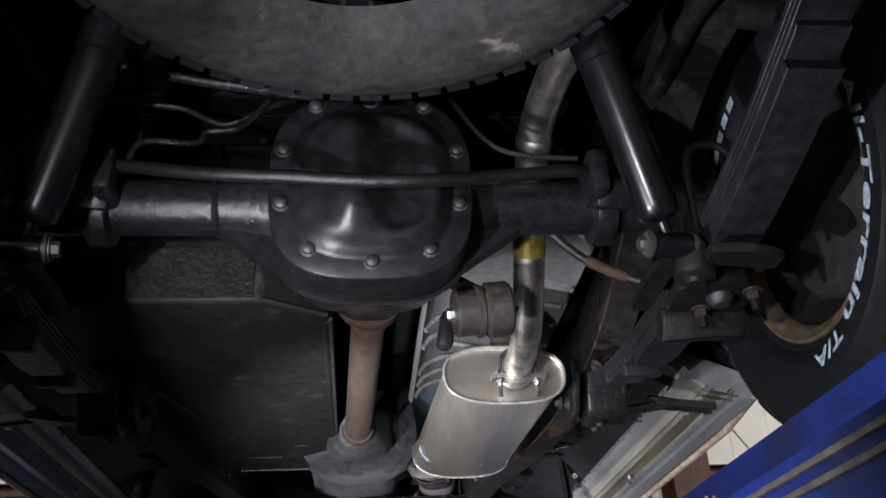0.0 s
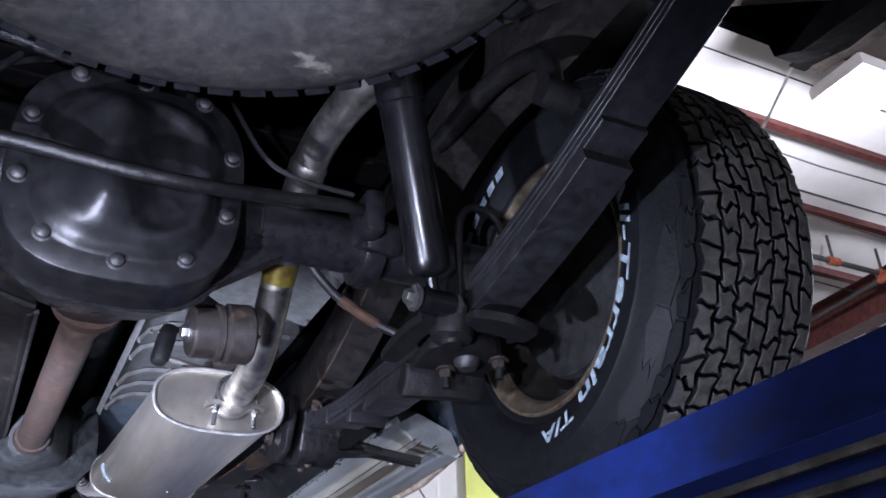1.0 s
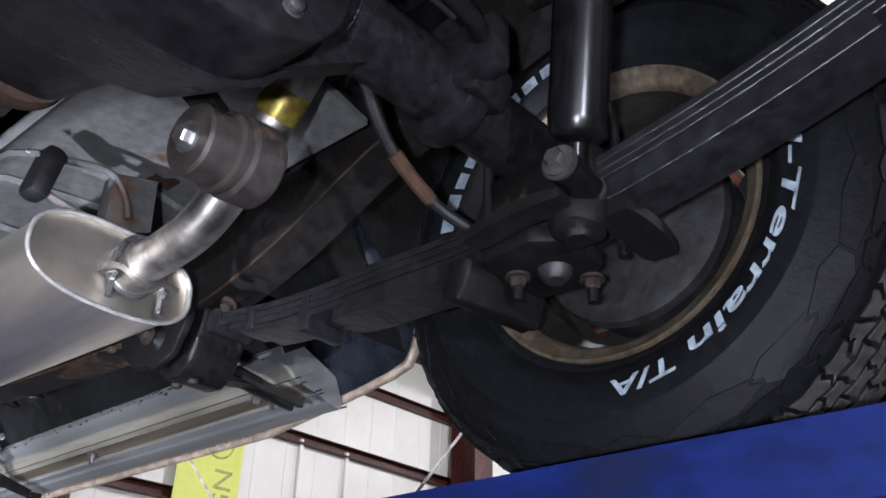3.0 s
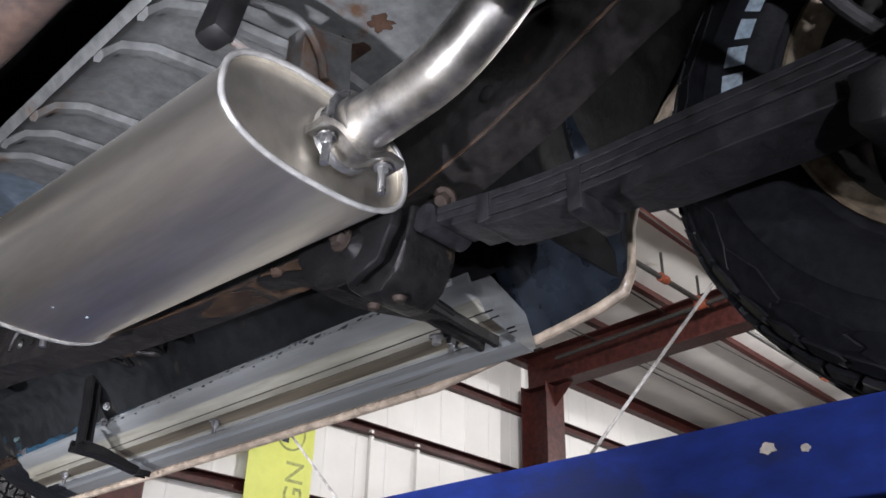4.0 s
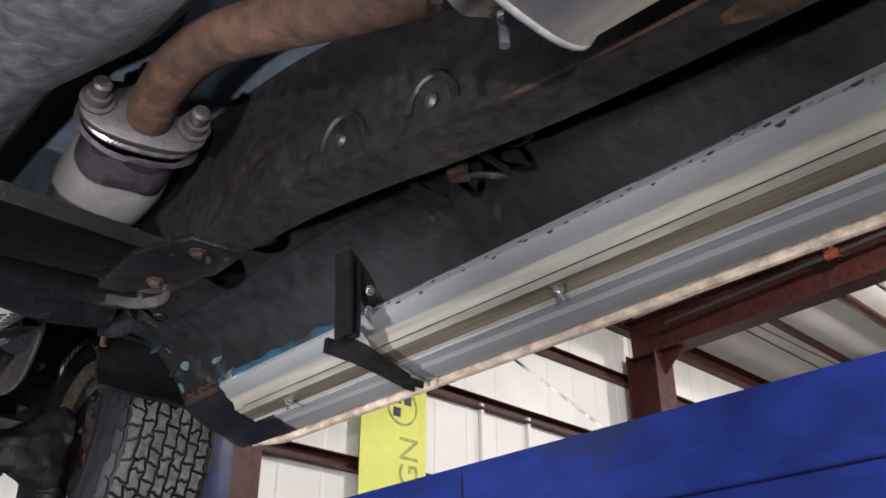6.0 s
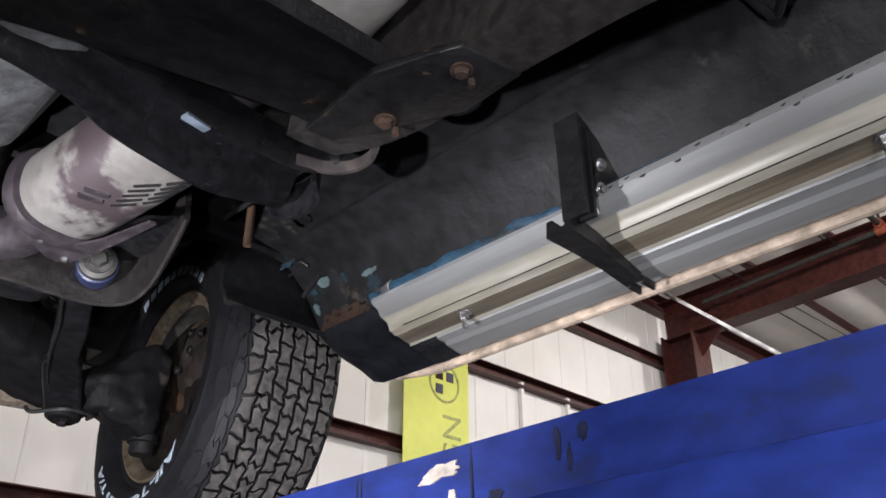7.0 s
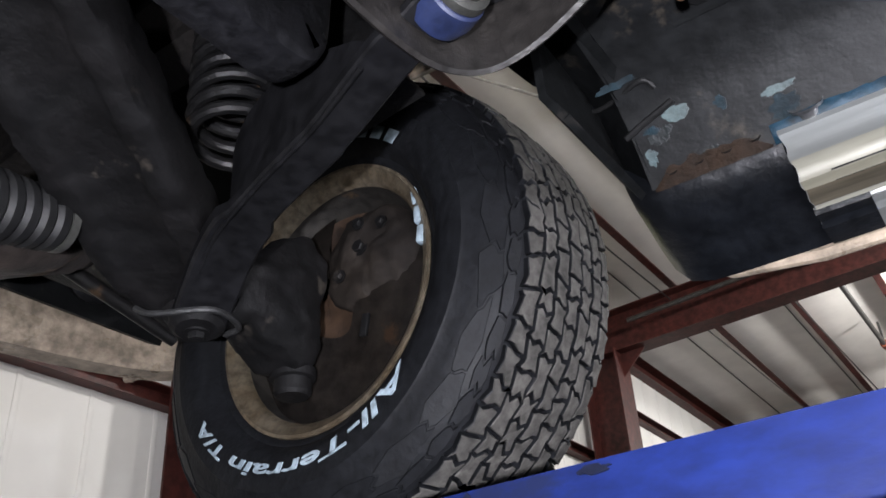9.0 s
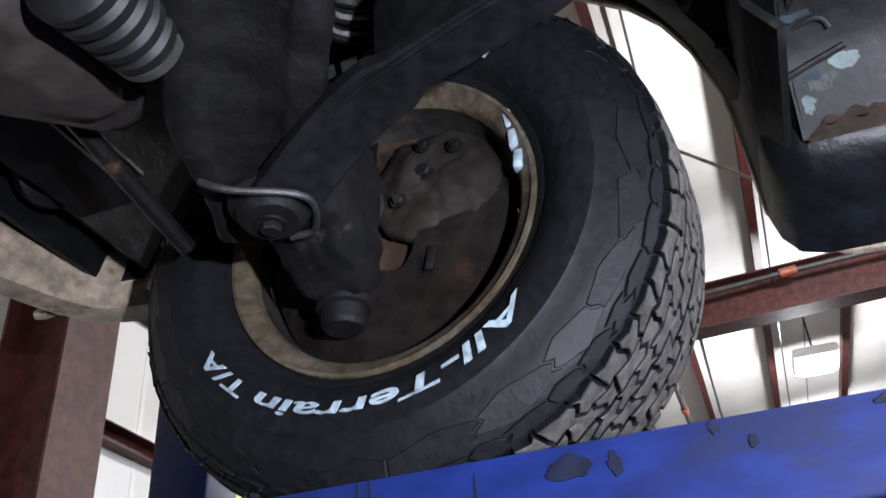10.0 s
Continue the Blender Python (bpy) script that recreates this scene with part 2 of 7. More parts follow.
def curve(pts, n=8):
    """A smooth line through the points."""
    p = [Vector(q) for q in pts]
    p = [2 * p[0] - p[1]] + p + [2 * p[-1] - p[-2]]
    out = []
    for i in range(1, len(p) - 2):
        for k in range(n):
            t = k / n
            a, b, c, d = p[i - 1], p[i], p[i + 1], p[i + 2]
            out.append(0.5 * (2 * b + (c - a) * t + (2 * a - 5 * b + 4 * c - d) * t * t + (3 * b - a - 3 * c + d) * t ** 3))
    out.append(p[-2])
    return out


def sweep(bm, prof, pts, up=(0, 0, 1), scales=None):
    """A closed outline (side, up) carried along the points."""
    p = [Vector(q) for q in pts]
    rings = []
    for i, q in enumerate(p):
        d = (p[min(i + 1, len(p) - 1)] - p[max(i - 1, 0)]).normalized()
        u = Vector(up)
        s = d.cross(u).normalized()
        u = s.cross(d)
        k = scales[i] if scales else 1.0
        rings.append([bm.verts.new(q + s * a * k + u * b * k) for a, b in prof])
    n = len(prof)
    for a, b in zip(rings, rings[1:]):
        for i in range(n):
            bm.faces.new((a[i], a[(i + 1) % n], b[(i + 1) % n], b[i]))
    bm.faces.new(rings[0][::-1])
    bm.faces.new(rings[-1])
    return bm


def tube(bm, pts, r, n=14, up=None):
    """A round bar through the points; r may be a list."""
    p = [Vector(q) for q in pts]
    rs = r if isinstance(r, (list, tuple)) else [r] * len(p)
    d0 = (p[1] - p[0]).normalized()
    u = d0.orthogonal().normalized()
    rings = []
    for i, q in enumerate(p):
        d = (p[min(i + 1, len(p) - 1)] - p[max(i - 1, 0)]).normalized()
        u = (u - d * u.dot(d)).normalized()
        s = d.cross(u)
        rings.append([bm.verts.new(q + rs[i] * (math.cos(a) * u + math.sin(a) * s)) for a in (2 * math.pi * k / n for k in range(n))])
    for a, b in zip(rings, rings[1:]):
        for i in range(n):
            bm.faces.new((a[i], a[(i + 1) % n], b[(i + 1) % n], b[i]))
    bm.faces.new(rings[0][::-1])
    bm.faces.new(rings[-1])
    return bm


def lathe(bm, prof, c, axis=(1, 0, 0), n=48, close=False):
    """Turns (radius, along) round an axis."""
    ax = Vector(axis).normalized()
    u = ax.orthogonal().normalized()
    if abs(ax.x) > 0.9:
        u = Vector((0, 1, 0))
        u = (u - ax * u.dot(ax)).normalized()
    s = ax.cross(u)
    c = Vector(c)
    rings = []
    for r, h in prof:
        if r < 1e-5:
            rings.append([bm.verts.new(c + ax * h)])
        else:
            rings.append([bm.verts.new(c + ax * h + r * (math.cos(a) * u + math.sin(a) * s)) for a in (2 * math.pi * k / n for k in range(n))])
    pairs = list(zip(rings, rings[1:])) + ([(rings[-1], rings[0])] if close else [])
    for a, b in pairs:
        for i in range(n):
            j = (i + 1) % n
            f = [a[i % len(a)], a[j % len(a)], b[j % len(b)], b[i % len(b)]]
            f = list(dict.fromkeys(f))
            if len(f) > 2:
                bm.faces.new(f)
    return bm


def bolt(bm, c, d, r=0.008, h=0.007, washer=True):
    prof = [(0, h), (r * 0.85, h), (r, h * 0.8), (r, 0)]
    lathe(bm, prof, c, d, 6)
    if washer:
        lathe(bm, [(r * 1.5, 0), (r * 1.5, h * 0.25), (r * 0.9, h * 0.25)], c, d, 14)
    return bm


def prism(bm, poly, axis, a, b):
    """A flat outline pushed along an axis from a to b: outline in the other two axes, in order."""
    i = "xyz".index(axis)
    o = [k for k in range(3) if k != i]

    def at(q, h):
        v = [0, 0, 0]
        v[i], v[o[0]], v[o[1]] = h, q[0], q[1]
        return bm.verts.new(v)

    lo, hi = [at(q, a) for q in poly], [at(q, b) for q in poly]
    n = len(poly)
    bm.faces.new(lo[::-1])
    bm.faces.new(hi)
    for k in range(n):
        bm.faces.new((lo[k], lo[(k + 1) % n], hi[(k + 1) % n], hi[k]))
    return bm


def BM():
    return bmesh.new()


def rect(w, h, x=0.0, y=0.0):
    return [(x - w / 2, y - h / 2), (x + w / 2, y - h / 2), (x + w / 2, y + h / 2), (x - w / 2, y + h / 2)]


def channel(w, h, t, side=1):
    """A C outline: web at one side, flanges to the other."""
    p = [(-w / 2, -h / 2), (w / 2, -h / 2), (w / 2, -h / 2 + t), (-w / 2 + t, -h / 2 + t), (-w / 2 + t, h / 2 - t), (w / 2, h / 2 - t), (w / 2, h / 2), (-w / 2, h / 2)]
    return [(side * a, b) for a, b in p]

# ---- shop: floor, walls, roof ----
WALL_Y = 5.45
structure("floor", box(BM(), (3, -1, -0.05), (26, 14, 0.1)), M_FLOOR, "grey sealed concrete workshop floor", "floor")


def wall(name, c, s, label):
    return structure(name, box(BM(), c, s), M_WALL, label, "wall")


wall_north = wall("wall_north", (3, WALL_Y + 0.06, 2.5), (26, 0.1, 5.0), "white insulated liner panel wall of the shop")
wall("wall_south", (3, -8.06, 2.5), (26, 0.1, 5.0), "white liner panel wall of the shop")
wall("wall_west", (-10.06, -1.3, 2.5), (0.1, 13.5, 5.0), "white liner panel wall of the shop")
wall("wall_east", (16.06, -1.3, 2.5), (0.1, 13.5, 5.0), "white liner panel wall of the shop")
bm = BM()
sweep(bm, rect(26, 0.08), [(3, WALL_Y + 0.1, 4.95), (3, -1.4, 5.35), (3, -8.1, 4.95)])
structure("ceiling", bm, M_CEIL, "white insulation ceiling under the roof sheets", "ceiling")


def beam_i(bm, a, b, depth, width, t=0.012, up=(0, 0, 1)):
    """A rolled steel section: web and two flanges."""
    h, w = depth / 2, width / 2
    p = [(-w, -h), (w, -h), (w, -h + t), (t / 2, -h + t), (t / 2, h - t), (w, h - t), (w, h), (-w, h), (-w, h - t), (-t / 2, h - t), (-t / 2, -h + t), (-w, -h + t)]
    return sweep(bm, p, [a, b], up)


def beam(name, a, b, depth, width, label, category, up=(0, 0, 1)):
    return structure(name, beam_i(BM(), a, b, depth, width, up=up), M_REDSTEEL, label, category)


for z in (0.9, 1.7, 2.36, 2.98, 3.63, 4.24):
    bm = BM()
    sweep(bm, channel(0.07, 0.085, 0.006), [(-10, WALL_Y - 0.025, z), (16, WALL_Y - 0.025, z)])
    structure("trim", bm, M_REDSTEEL, "red oxide steel wall girt across the white panels", "girt")
sweep_eave = sweep(BM(), channel(0.1, 0.16, 0.006), [(-10, WALL_Y - 0.04, 4.78), (16, WALL_Y - 0.04, 4.78)])
structure("trim", sweep_eave, M_REDSTEEL, "red oxide steel eave strut along the wall top", "girt")
for x in (-5.6, -1.8, 2.22, 6.25, 10.3, 14.3):
    beam("trim", (x, WALL_Y - 0.22, 0), (x, WALL_Y - 0.22, 4.45), 0.3, 0.26, "red oxide steel building column against the wall", "column", up=(0, 1, 0))
    bm = BM()
    beam_i(bm, (x, WALL_Y - 0.06, 4.6), (x, 1.0, 4.72), 0.36, 0.2)
    beam_i(bm, (x, 1.0, 4.72), (x, -1.4, 4.95), 0.36, 0.2)
    beam_i(bm, (x, -1.4, 4.95), (x, -8, 4.6), 0.36, 0.2)
    prism(bm, [(WALL_Y - 0.36, 4.45), (WALL_Y - 0.36, 4.22), (WALL_Y - 0.6, 4.45)], "x", x - 0.006, x + 0.006)
    structure("trim", bm, M_REDSTEEL, "red oxide steel roof rafter with knee plate", "rafter")
for k, y in enumerate((4.55, 3.875, 3.2, 2.525, 1.85, 1.175, 0.5, -0.175, -0.85, -2.2, -3.6, -5.0, -6.4)):
    z = 4.88 + (WALL_Y - y) * 0.058 if y > -1.4 else 5.27 - (-1.4 - y) * 0.058
    bm = BM()
    sweep(bm, channel(0.06, 0.14, 0.005), [(-10, y, z), (16, y, z)])
    structure("trim", bm, M_REDSTEEL, "red oxide steel roof purlin under the insulation", "purlin")
for k in range(13):
    y = 4.9 - 0.9 * k
    z = 4.95 + (WALL_Y + 0.1 - y) * 0.05755 if y > -1.4 else 5.35 - (-1.4 - y) * 0.0597
    structure("trim", box(BM(), (3, y, z - 0.046), (26, 0.007, 0.008)), M_DARKPIPE, "thin dark support band under the roof insulation", "roof band")
for x in (4.85, 4.35):
    box_bm = box(BM(), (x, WALL_Y - 0.012, 3.3), (0.028, 0.03, 0.66))
    structure("trim", box_bm, M_WALL, "white joint strip between wall panels", "wall strip")

bm = BM()
for k in range(84):
    x = -9.8 + 0.305 * k
    box(bm, (x, WALL_Y + 0.0125, 2.48), (0.026, 0.012, 4.9), bevel=0.003)
ribs = part("panel_ribs", bm, M_WALL, wall_north, "shallow ribs of the liner panels", kind="stuff")
# high bay lamps
def bay_lamp(x, y, z):
    lamp = thing("high_bay_lamp", (x, y, z), "glowing white high bay lamp hung from the roof", "lamp", "high bay lamps")
    part("housing", box(BM(), (x, y, z + 0.08), (0.44, 0.38, 0.1), bevel=0.03), M_WALL, lamp)
    part("diffuser", box(BM(), (x, y, z + 0.015), (0.32, 0.26, 0.03), bevel=0.008), M_LAMP, lamp, "glowing lamp lens")
    part("hanger", tube(BM(), [(x, y, z + 0.13), (x, y, z + 0.62)], 0.008, 8), M_DARKPIPE, lamp)
    d = bpy.data.lights.new("bay_light", "POINT")
    d.energy, d.color, d.shadow_soft_size = LAMP_POWER, (1.0, 0.95, 0.89), 0.1
    new("bay_light", d).location = (x, y, z - 0.12)


LAMP_POWER = 275
# power of the added, unseen lamp heads
ADDED_BAR_POWER = 135
# first two set where lamps show; the other five are added for light
for x, y, z in ((3.9, 1.75, 4.6), (7.7, 2.2, 4.62), (-3.2, 1.8, 4.6), (3.9, -4.0, 4.6), (-3.2, -4.0, 4.6), (11.5, 2.0, 4.6), (0.4, -5.2, 4.6)):
    bay_lamp(x, y, z)

# ---- four post lift ----
DECK = 1.79
lift = thing("four_post_lift", (0, 1.8, 0), "blue painted four post car lift, runways raised under a truck", "car lift")
for side in (1, -1):
    bm = BM()
    p = [(0.53, DECK), (0.537, DECK - 0.14), (0.537, DECK - 0.165), (1.02, DECK - 0.165), (1.02, DECK)]
    lo = [bm.verts.new((side * a, -1.6, b)) for a, b in p]
    hi = [bm.verts.new((side * a, 4.45, b)) for a, b in p]
    bm.faces.new(lo)
    bm.faces.new(hi)
    for k in range(len(p)):
        bm.faces.new((lo[k], lo[(k + 1) % len(p)], hi[(k + 1) % len(p)], hi[k]))
    runway = part("runway", bm, M_LIFT, lift, "scuffed blue steel runway")
    if side > 0:
        runway_right = runway
    part("jack_beam", box(BM(), (side * 0.412, 1.4, DECK - 0.148), (0.02, 6.04, 0.084), bevel=0.003), M_LIFT, runway, "blue jack beam inside the runway")
    part("beam_web", box(BM(), (side * 0.475, 1.4, DECK - 0.186), (0.13, 6.04, 0.01)), M_LIFT, runway)
    for z in (0.124, 0.142):
        part("jack_rail", box(BM(), (side * 0.399, -0.5, DECK - z), (0.008, 2.2, 0.007), bevel=0.002), M_RAIL, runway, "worn bare steel jack rail")
    for y in (-1.55, 4.09):
        part("post", box(BM(), (side * 1.515, y, 1.4), (0.125, 0.15, 2.8), bevel=0.012), M_LIFT, lift)
for y in (-1.55, 4.09):
    part("crossbeam", box(BM(), (0, y, DECK - 0.26), (2.9, 0.14, 0.18), bevel=0.01), M_LIFT, lift)

# unseen lamp bar added to stand in for a light carried beside the camera
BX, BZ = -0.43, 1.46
bar = thing("added_light_bar", (BX, 1.4, BZ), "added unseen lamp bar standing in for a carried light", "lamp")
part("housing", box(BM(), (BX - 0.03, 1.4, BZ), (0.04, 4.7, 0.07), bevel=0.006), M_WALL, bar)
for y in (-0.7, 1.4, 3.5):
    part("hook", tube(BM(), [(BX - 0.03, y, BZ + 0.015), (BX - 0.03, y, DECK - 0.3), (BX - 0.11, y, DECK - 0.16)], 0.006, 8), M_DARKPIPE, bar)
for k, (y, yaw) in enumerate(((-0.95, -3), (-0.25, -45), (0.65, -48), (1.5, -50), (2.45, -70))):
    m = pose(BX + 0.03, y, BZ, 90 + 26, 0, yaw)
    head = part("added_lamp_head", lathe(BM(), [(0.0, 0.05), (0.03, 0.05), (0.04, 0.03), (0.045, 0.0), (0.041, 0.0), (0.036, 0.02), (0.0, 0.03)], m.translation, m.to_3x3() @ Vector((0, 0, 1)), 24), M_HOSE, bar, "small black lamp head, added out of view")
    part("lens", lathe(BM(), [(0.0, 0.018), (0.036, 0.018)], m.translation, m.to_3x3() @ Vector((0, 0, 1)), 24), M_ADDEDLENS, head, "glowing lens of the added lamp")
    d = bpy.data.lights.new("added_spot", "SPOT")
    d.energy, d.color, d.spot_size, d.spot_blend, d.shadow_soft_size = ADDED_BAR_POWER * (1.0, 0.8, 1.0, 0.7, 1.4)[k], (0.98, 0.955, 1.0), radians(84), 0.6, 0.014
    new("added_spot", d).matrix_world = m @ pose(0, 0, -0.01)

# ---- truck ----
def patch(name, c, u, v, w, h, mat, parent, label="", seed=0.0, lift_off=0.0012):
    """A ragged thin flake lying in the plane of u and v, proud of it along u x v."""
    c, u, v = Vector(c), Vector(u).normalized(), Vector(v).normalized()
    n = u.cross(v).normalized()
    bm = BM()
    rings = [[], []]
    for k in range(26):
        a = 2 * math.pi * k / 26
        r = 1 + 0.6 * noise.noise(Vector((seed + math.cos(a) * 1.6, seed * 2, math.sin(a) * 1.6))) + 0.35 * noise.noise(Vector((seed + math.cos(a) * 5, 7, math.sin(a) * 5)))
        p = c + u * (0.5 * w * r * math.cos(a)) + v * (0.5 * h * r * math.sin(a))
        rings[0].append(bm.verts.new(p + n * lift_off))
        rings[1].append(bm.verts.new(p - n * 0.002))
    bm.faces.new(rings[0])
    bm.faces.new(rings[1][::-1])
    for k in range(26):
        j = (k + 1) % 26
        bm.faces.new((rings[0][k], rings[0][j], rings[1][j], rings[1][k]))
    return part(name, bm, mat, parent, label)


truck = thing("truck", (0, 1.8, DECK), "raised four wheel drive truck seen from below on the lift", "truck")

# wheels: local x points out of the car, centre at the origin
R_BASE = 0.3505


def mesh_of(name, bm, mat, angle=35):
    bmesh.ops.recalc_face_normals(bm, faces=bm.faces)
    me = bpy.data.meshes.new(name)
    bm.to_mesh(me)
    bm.free()
    me.shade_smooth()
    me.set_sharp_from_angle(angle=radians(angle))
    me.materials.append(mat)
    return me


def tyre_mesh():
    side = [(0.196, -0.098), (0.206, -0.108), (0.214, -0.116), (0.219, -0.117), (0.224, -0.123), (0.234, -0.134), (0.25, -0.1405), (0.27, -0.1435), (0.284, -0.143), (0.287, -0.1405), (0.302, -0.1365), (0.318, -0.129), (0.332, -0.1195), (0.342, -0.107), (0.348, -0.08)]
    prof = side + [(R_BASE, 0.0)] + [(r, -0.88 * x) for r, x in side[::-1]]
    return mesh_of("tyre", lathe(BM(), prof, (0, 0, 0), (1, 0, 0), 96), M_RUBBER)


def tread_mesh():
    """Interlocking blocks with crooked grooves over the crown, worn shoulders and low relief down the sidewalls."""
    bm = BM()
    ARC = [(0.0, 0.0, R_BASE), (0.04, 0.04, R_BASE - 0.0006), (0.08, 0.08, R_BASE - 0.0026), (0.1077, 0.107, 0.342), (0.1237, 0.1195, 0.332), (0.1406, 0.129, 0.318), (0.1583, 0.1365, 0.302)]

    def put(a, u, h):
        """Point h above the carcass at the angle a and the arc u from the centre line."""
        k = min(len(ARC) - 2, max(i for i in range(len(ARC)) if ARC[i][0] <= abs(u)))
        (u0, x0, r0), (u1, x1, r1) = ARC[k], ARC[k + 1]
        t = (abs(u) - u0) / (u1 - u0)
        x, r = x0 + (x1 - x0) * t, r0 + (r1 - r0) * t
        tilt = min(1.0, max(0.0, (abs(u) - 0.07) / 0.07))
        r, x = r + h * math.cos(1.05 * tilt), x + h * math.sin(1.05 * tilt)
        x = -x if u < 0 else 0.92 * x
        return bm.verts.new((x, r * math.cos(a), r * math.sin(a)))

    def rnd(*key):
        return noise.noise(Vector((key[0] * 7.31 + 0.37, key[1] * 3.77 + 0.61, key[2] * 5.13 + 0.29))) * 1.9

    def shrink(poly, d):
        """The outline moved inwards by d."""
        n = len(poly)
        area = sum(poly[i][0] * poly[(i + 1) % n][1] - poly[(i + 1) % n][0] * poly[i][1] for i in range(n))
        g = d if area > 0 else -d
        out = []
        for i in range(n):
            p, q, r = Vector(poly[i - 1]), Vector(poly[i]), Vector(poly[(i + 1) % n])
            e, f = (q - p).normalized(), (r - q).normalized()
            na, nb = Vector((-e.y, e.x)), Vector((-f.y, f.x))
            m = (na + nb) / max(0.45, 1 + na.dot(nb))
            out.append((q.x + g * m.x, q.y + g * m.y))
        return out

    def belt(edges, n, zig, kink, groove, height, seed):
        """Rows of blocks; each row is laid half a block further on, with shared crooked borders."""
        pitch = 2 * math.pi * 0.35 / n

        def corner(j, k2):
            k2 %= 2 * n
            way = 1 if (k2 + j) % 2 else -1
            return ((k2 / 2 + 0.27 * rnd(j, k2, seed)) * pitch, edges[j] + zig * (way * 0.75 + 0.6 * rnd(j, k2, seed + 5)))

        def cut(j, k2):
            lo, hi = corner(j, k2), corner(j + 1, k2)
            s = 1 if rnd(j, k2, seed + 13) + (0.25 if j % 2 else -0.25) > 0 else -1
            a = kink * (0.8 + 0.9 * rnd(j, k2, seed + 9)) * pitch * s
            return [lo, (lo[0] * 0.66 + hi[0] * 0.34 + a, lo[1] * 0.66 + hi[1] * 0.34), (lo[0] * 0.36 + hi[0] * 0.64 - a, lo[1] * 0.36 + hi[1] * 0.64), hi]

        for j in range(len(edges) - 1):
            for k in range(n):
                k2 = 2 * k + j % 2
                wrap = 2 * math.pi * 0.35
                rows = []
                for kk in (k2, k2 + 2):
                    rows.append([(a + (wrap if kk >= 2 * n else 0.0), u) for a, u in cut(j, kk % (2 * n))])
                mids = []
                for e in (j, j + 1):
                    a, u = corner(e, (k2 + 1) % (2 * n))
                    mids.append((a + (wrap if k2 + 1 >= 2 * n else 0.0), u))
                poly = shrink(rows[0] + [mids[1]] + rows[1][::-1] + [mids[0]], groove / 2)
                h = height * (1 + 0.12 * rnd(j, k, seed + 3))
                rings = [[put(a / 0.35, u, hh) for a, u in p] for p, hh in ((shrink(poly, -0.0004), -0.004), (poly, h - 0.0012), (shrink(poly, 0.0011), h))]
                for p, q in zip(rings, rings[1:]):
                    for i in range(len(p)):
                        m = (i + 1) % len(p)
                        bm.faces.new((p[i], p[m], q[m], q[i]))
                bm.faces.new(rings[-1])

    belt([-0.098, -0.07, -0.042, -0.014, 0.014, 0.042, 0.07, 0.098], 60, 0.003, 0.1, 0.0058, 0.01, 1)
    for s in (-1, 1):
        belt([s * 0.1, s * 0.119], 44, 0.0025, 0.1, 0.004, 0.0042, 20 + s)
        belt([s * 0.1205, s * 0.148], 23, 0.0062, 0.06, 0.0024, 0.0016, 30 + s)
    bmesh.ops.recalc_face_normals(bm, faces=bm.faces[:])
    me = mesh_of("tread", bm, M_TREAD, 30)
    me.materials.append(M_RUBBER)
    # tops pale with dust and painted light, groove walls and shoulders left dark
    for f in me.polygons:
        c = f.center
        rr = math.hypot(c.y, c.z)
        if rr < R_BASE + 0.004 or abs(c.x) > 0.098:
            f.material_index = 1
    return me


def rim_mesh():
    """Barrel and pierced disc as one shell."""
    prof = [(0.188, -0.09), (0.186, -0.06), (0.172, -0.045), (0.17, 0.03), (0.184, 0.07), (0.19, 0.1), (0.182, 0.1), (0.163, 0.035), (0.163, -0.04), (0.178, -0.062), (0.181, -0.092)]
    bm = lathe(BM(), prof, (0, 0, 0), (1, 0, 0), 64, close=True)
    n = 64
    rings = [(0.165, 0.02), (0.15, 0.035), (0.12, 0.05), (0.075, 0.05), (0.045, 0.035), (0.0, 0.035)]
    for back in (0, 0.006):
        rows = []
        for r, x in rings:
            rows.append([bm.verts.new((x + back, r * math.cos(2 * math.pi * k / n), r * math.sin(2 * math.pi * k / n))) for k in range(n)] if r else [bm.verts.new((x + back, 0, 0))])
        for i, (p, q) in enumerate(zip(rows, rows[1:])):
            for k in range(n):
                if i == 1 and k % 8 in (2, 3, 4):
                    continue
                j = (k + 1) % n
                f = list(dict.fromkeys([p[k], p[j], q[j % len(q)], q[k % len(q)]]))
                bm.faces.new(f)
    return mesh_of("wheel", bm, M_STEELRIM)


def lip_mesh(s=-1):
    prof = [(0.186, -0.088), (0.19, -0.098), (0.199, -0.104), (0.2065, -0.108), (0.2085, -0.112), (0.2075, -0.116), (0.203, -0.116), (0.199, -0.11), (0.19, -0.106), (0.184, -0.1), (0.181, -0.09)]
    return mesh_of("rim_lip", lathe(BM(), [(r, -s * x) for r, x in prof], (0, 0, 0), (1, 0, 0), 72, close=True), M_RIMLIP)


def bent_text(words, radius, size, start, sweep_deg, x):
    """Raised letters round a sidewall, tops outward, read clockwise from within the car."""
    cu = bpy.data.curves.new("letters", "FONT")
    cu.body, cu.size, cu.extrude, cu.offset, cu.shear = words, size, 0.0008, 0.0004, 0.15
    ob = bpy.data.objects.new("letters", cu)
    me = bpy.data.meshes.new_from_object(ob)
    xs = [v.co.x for v in me.vertices]
    lo, hi = min(xs), max(xs)
    for v in me.vertices:
        a = radians(start + sweep_deg * (v.co.x - lo) / (hi - lo))
        r = radius + v.co.y
        v.co = (x - v.co.z, r * math.cos(a), r * math.sin(a))
    bpy.data.objects.remove(ob)
    me.materials.clear()
    me.materials.append(M_LETTER)
    return me


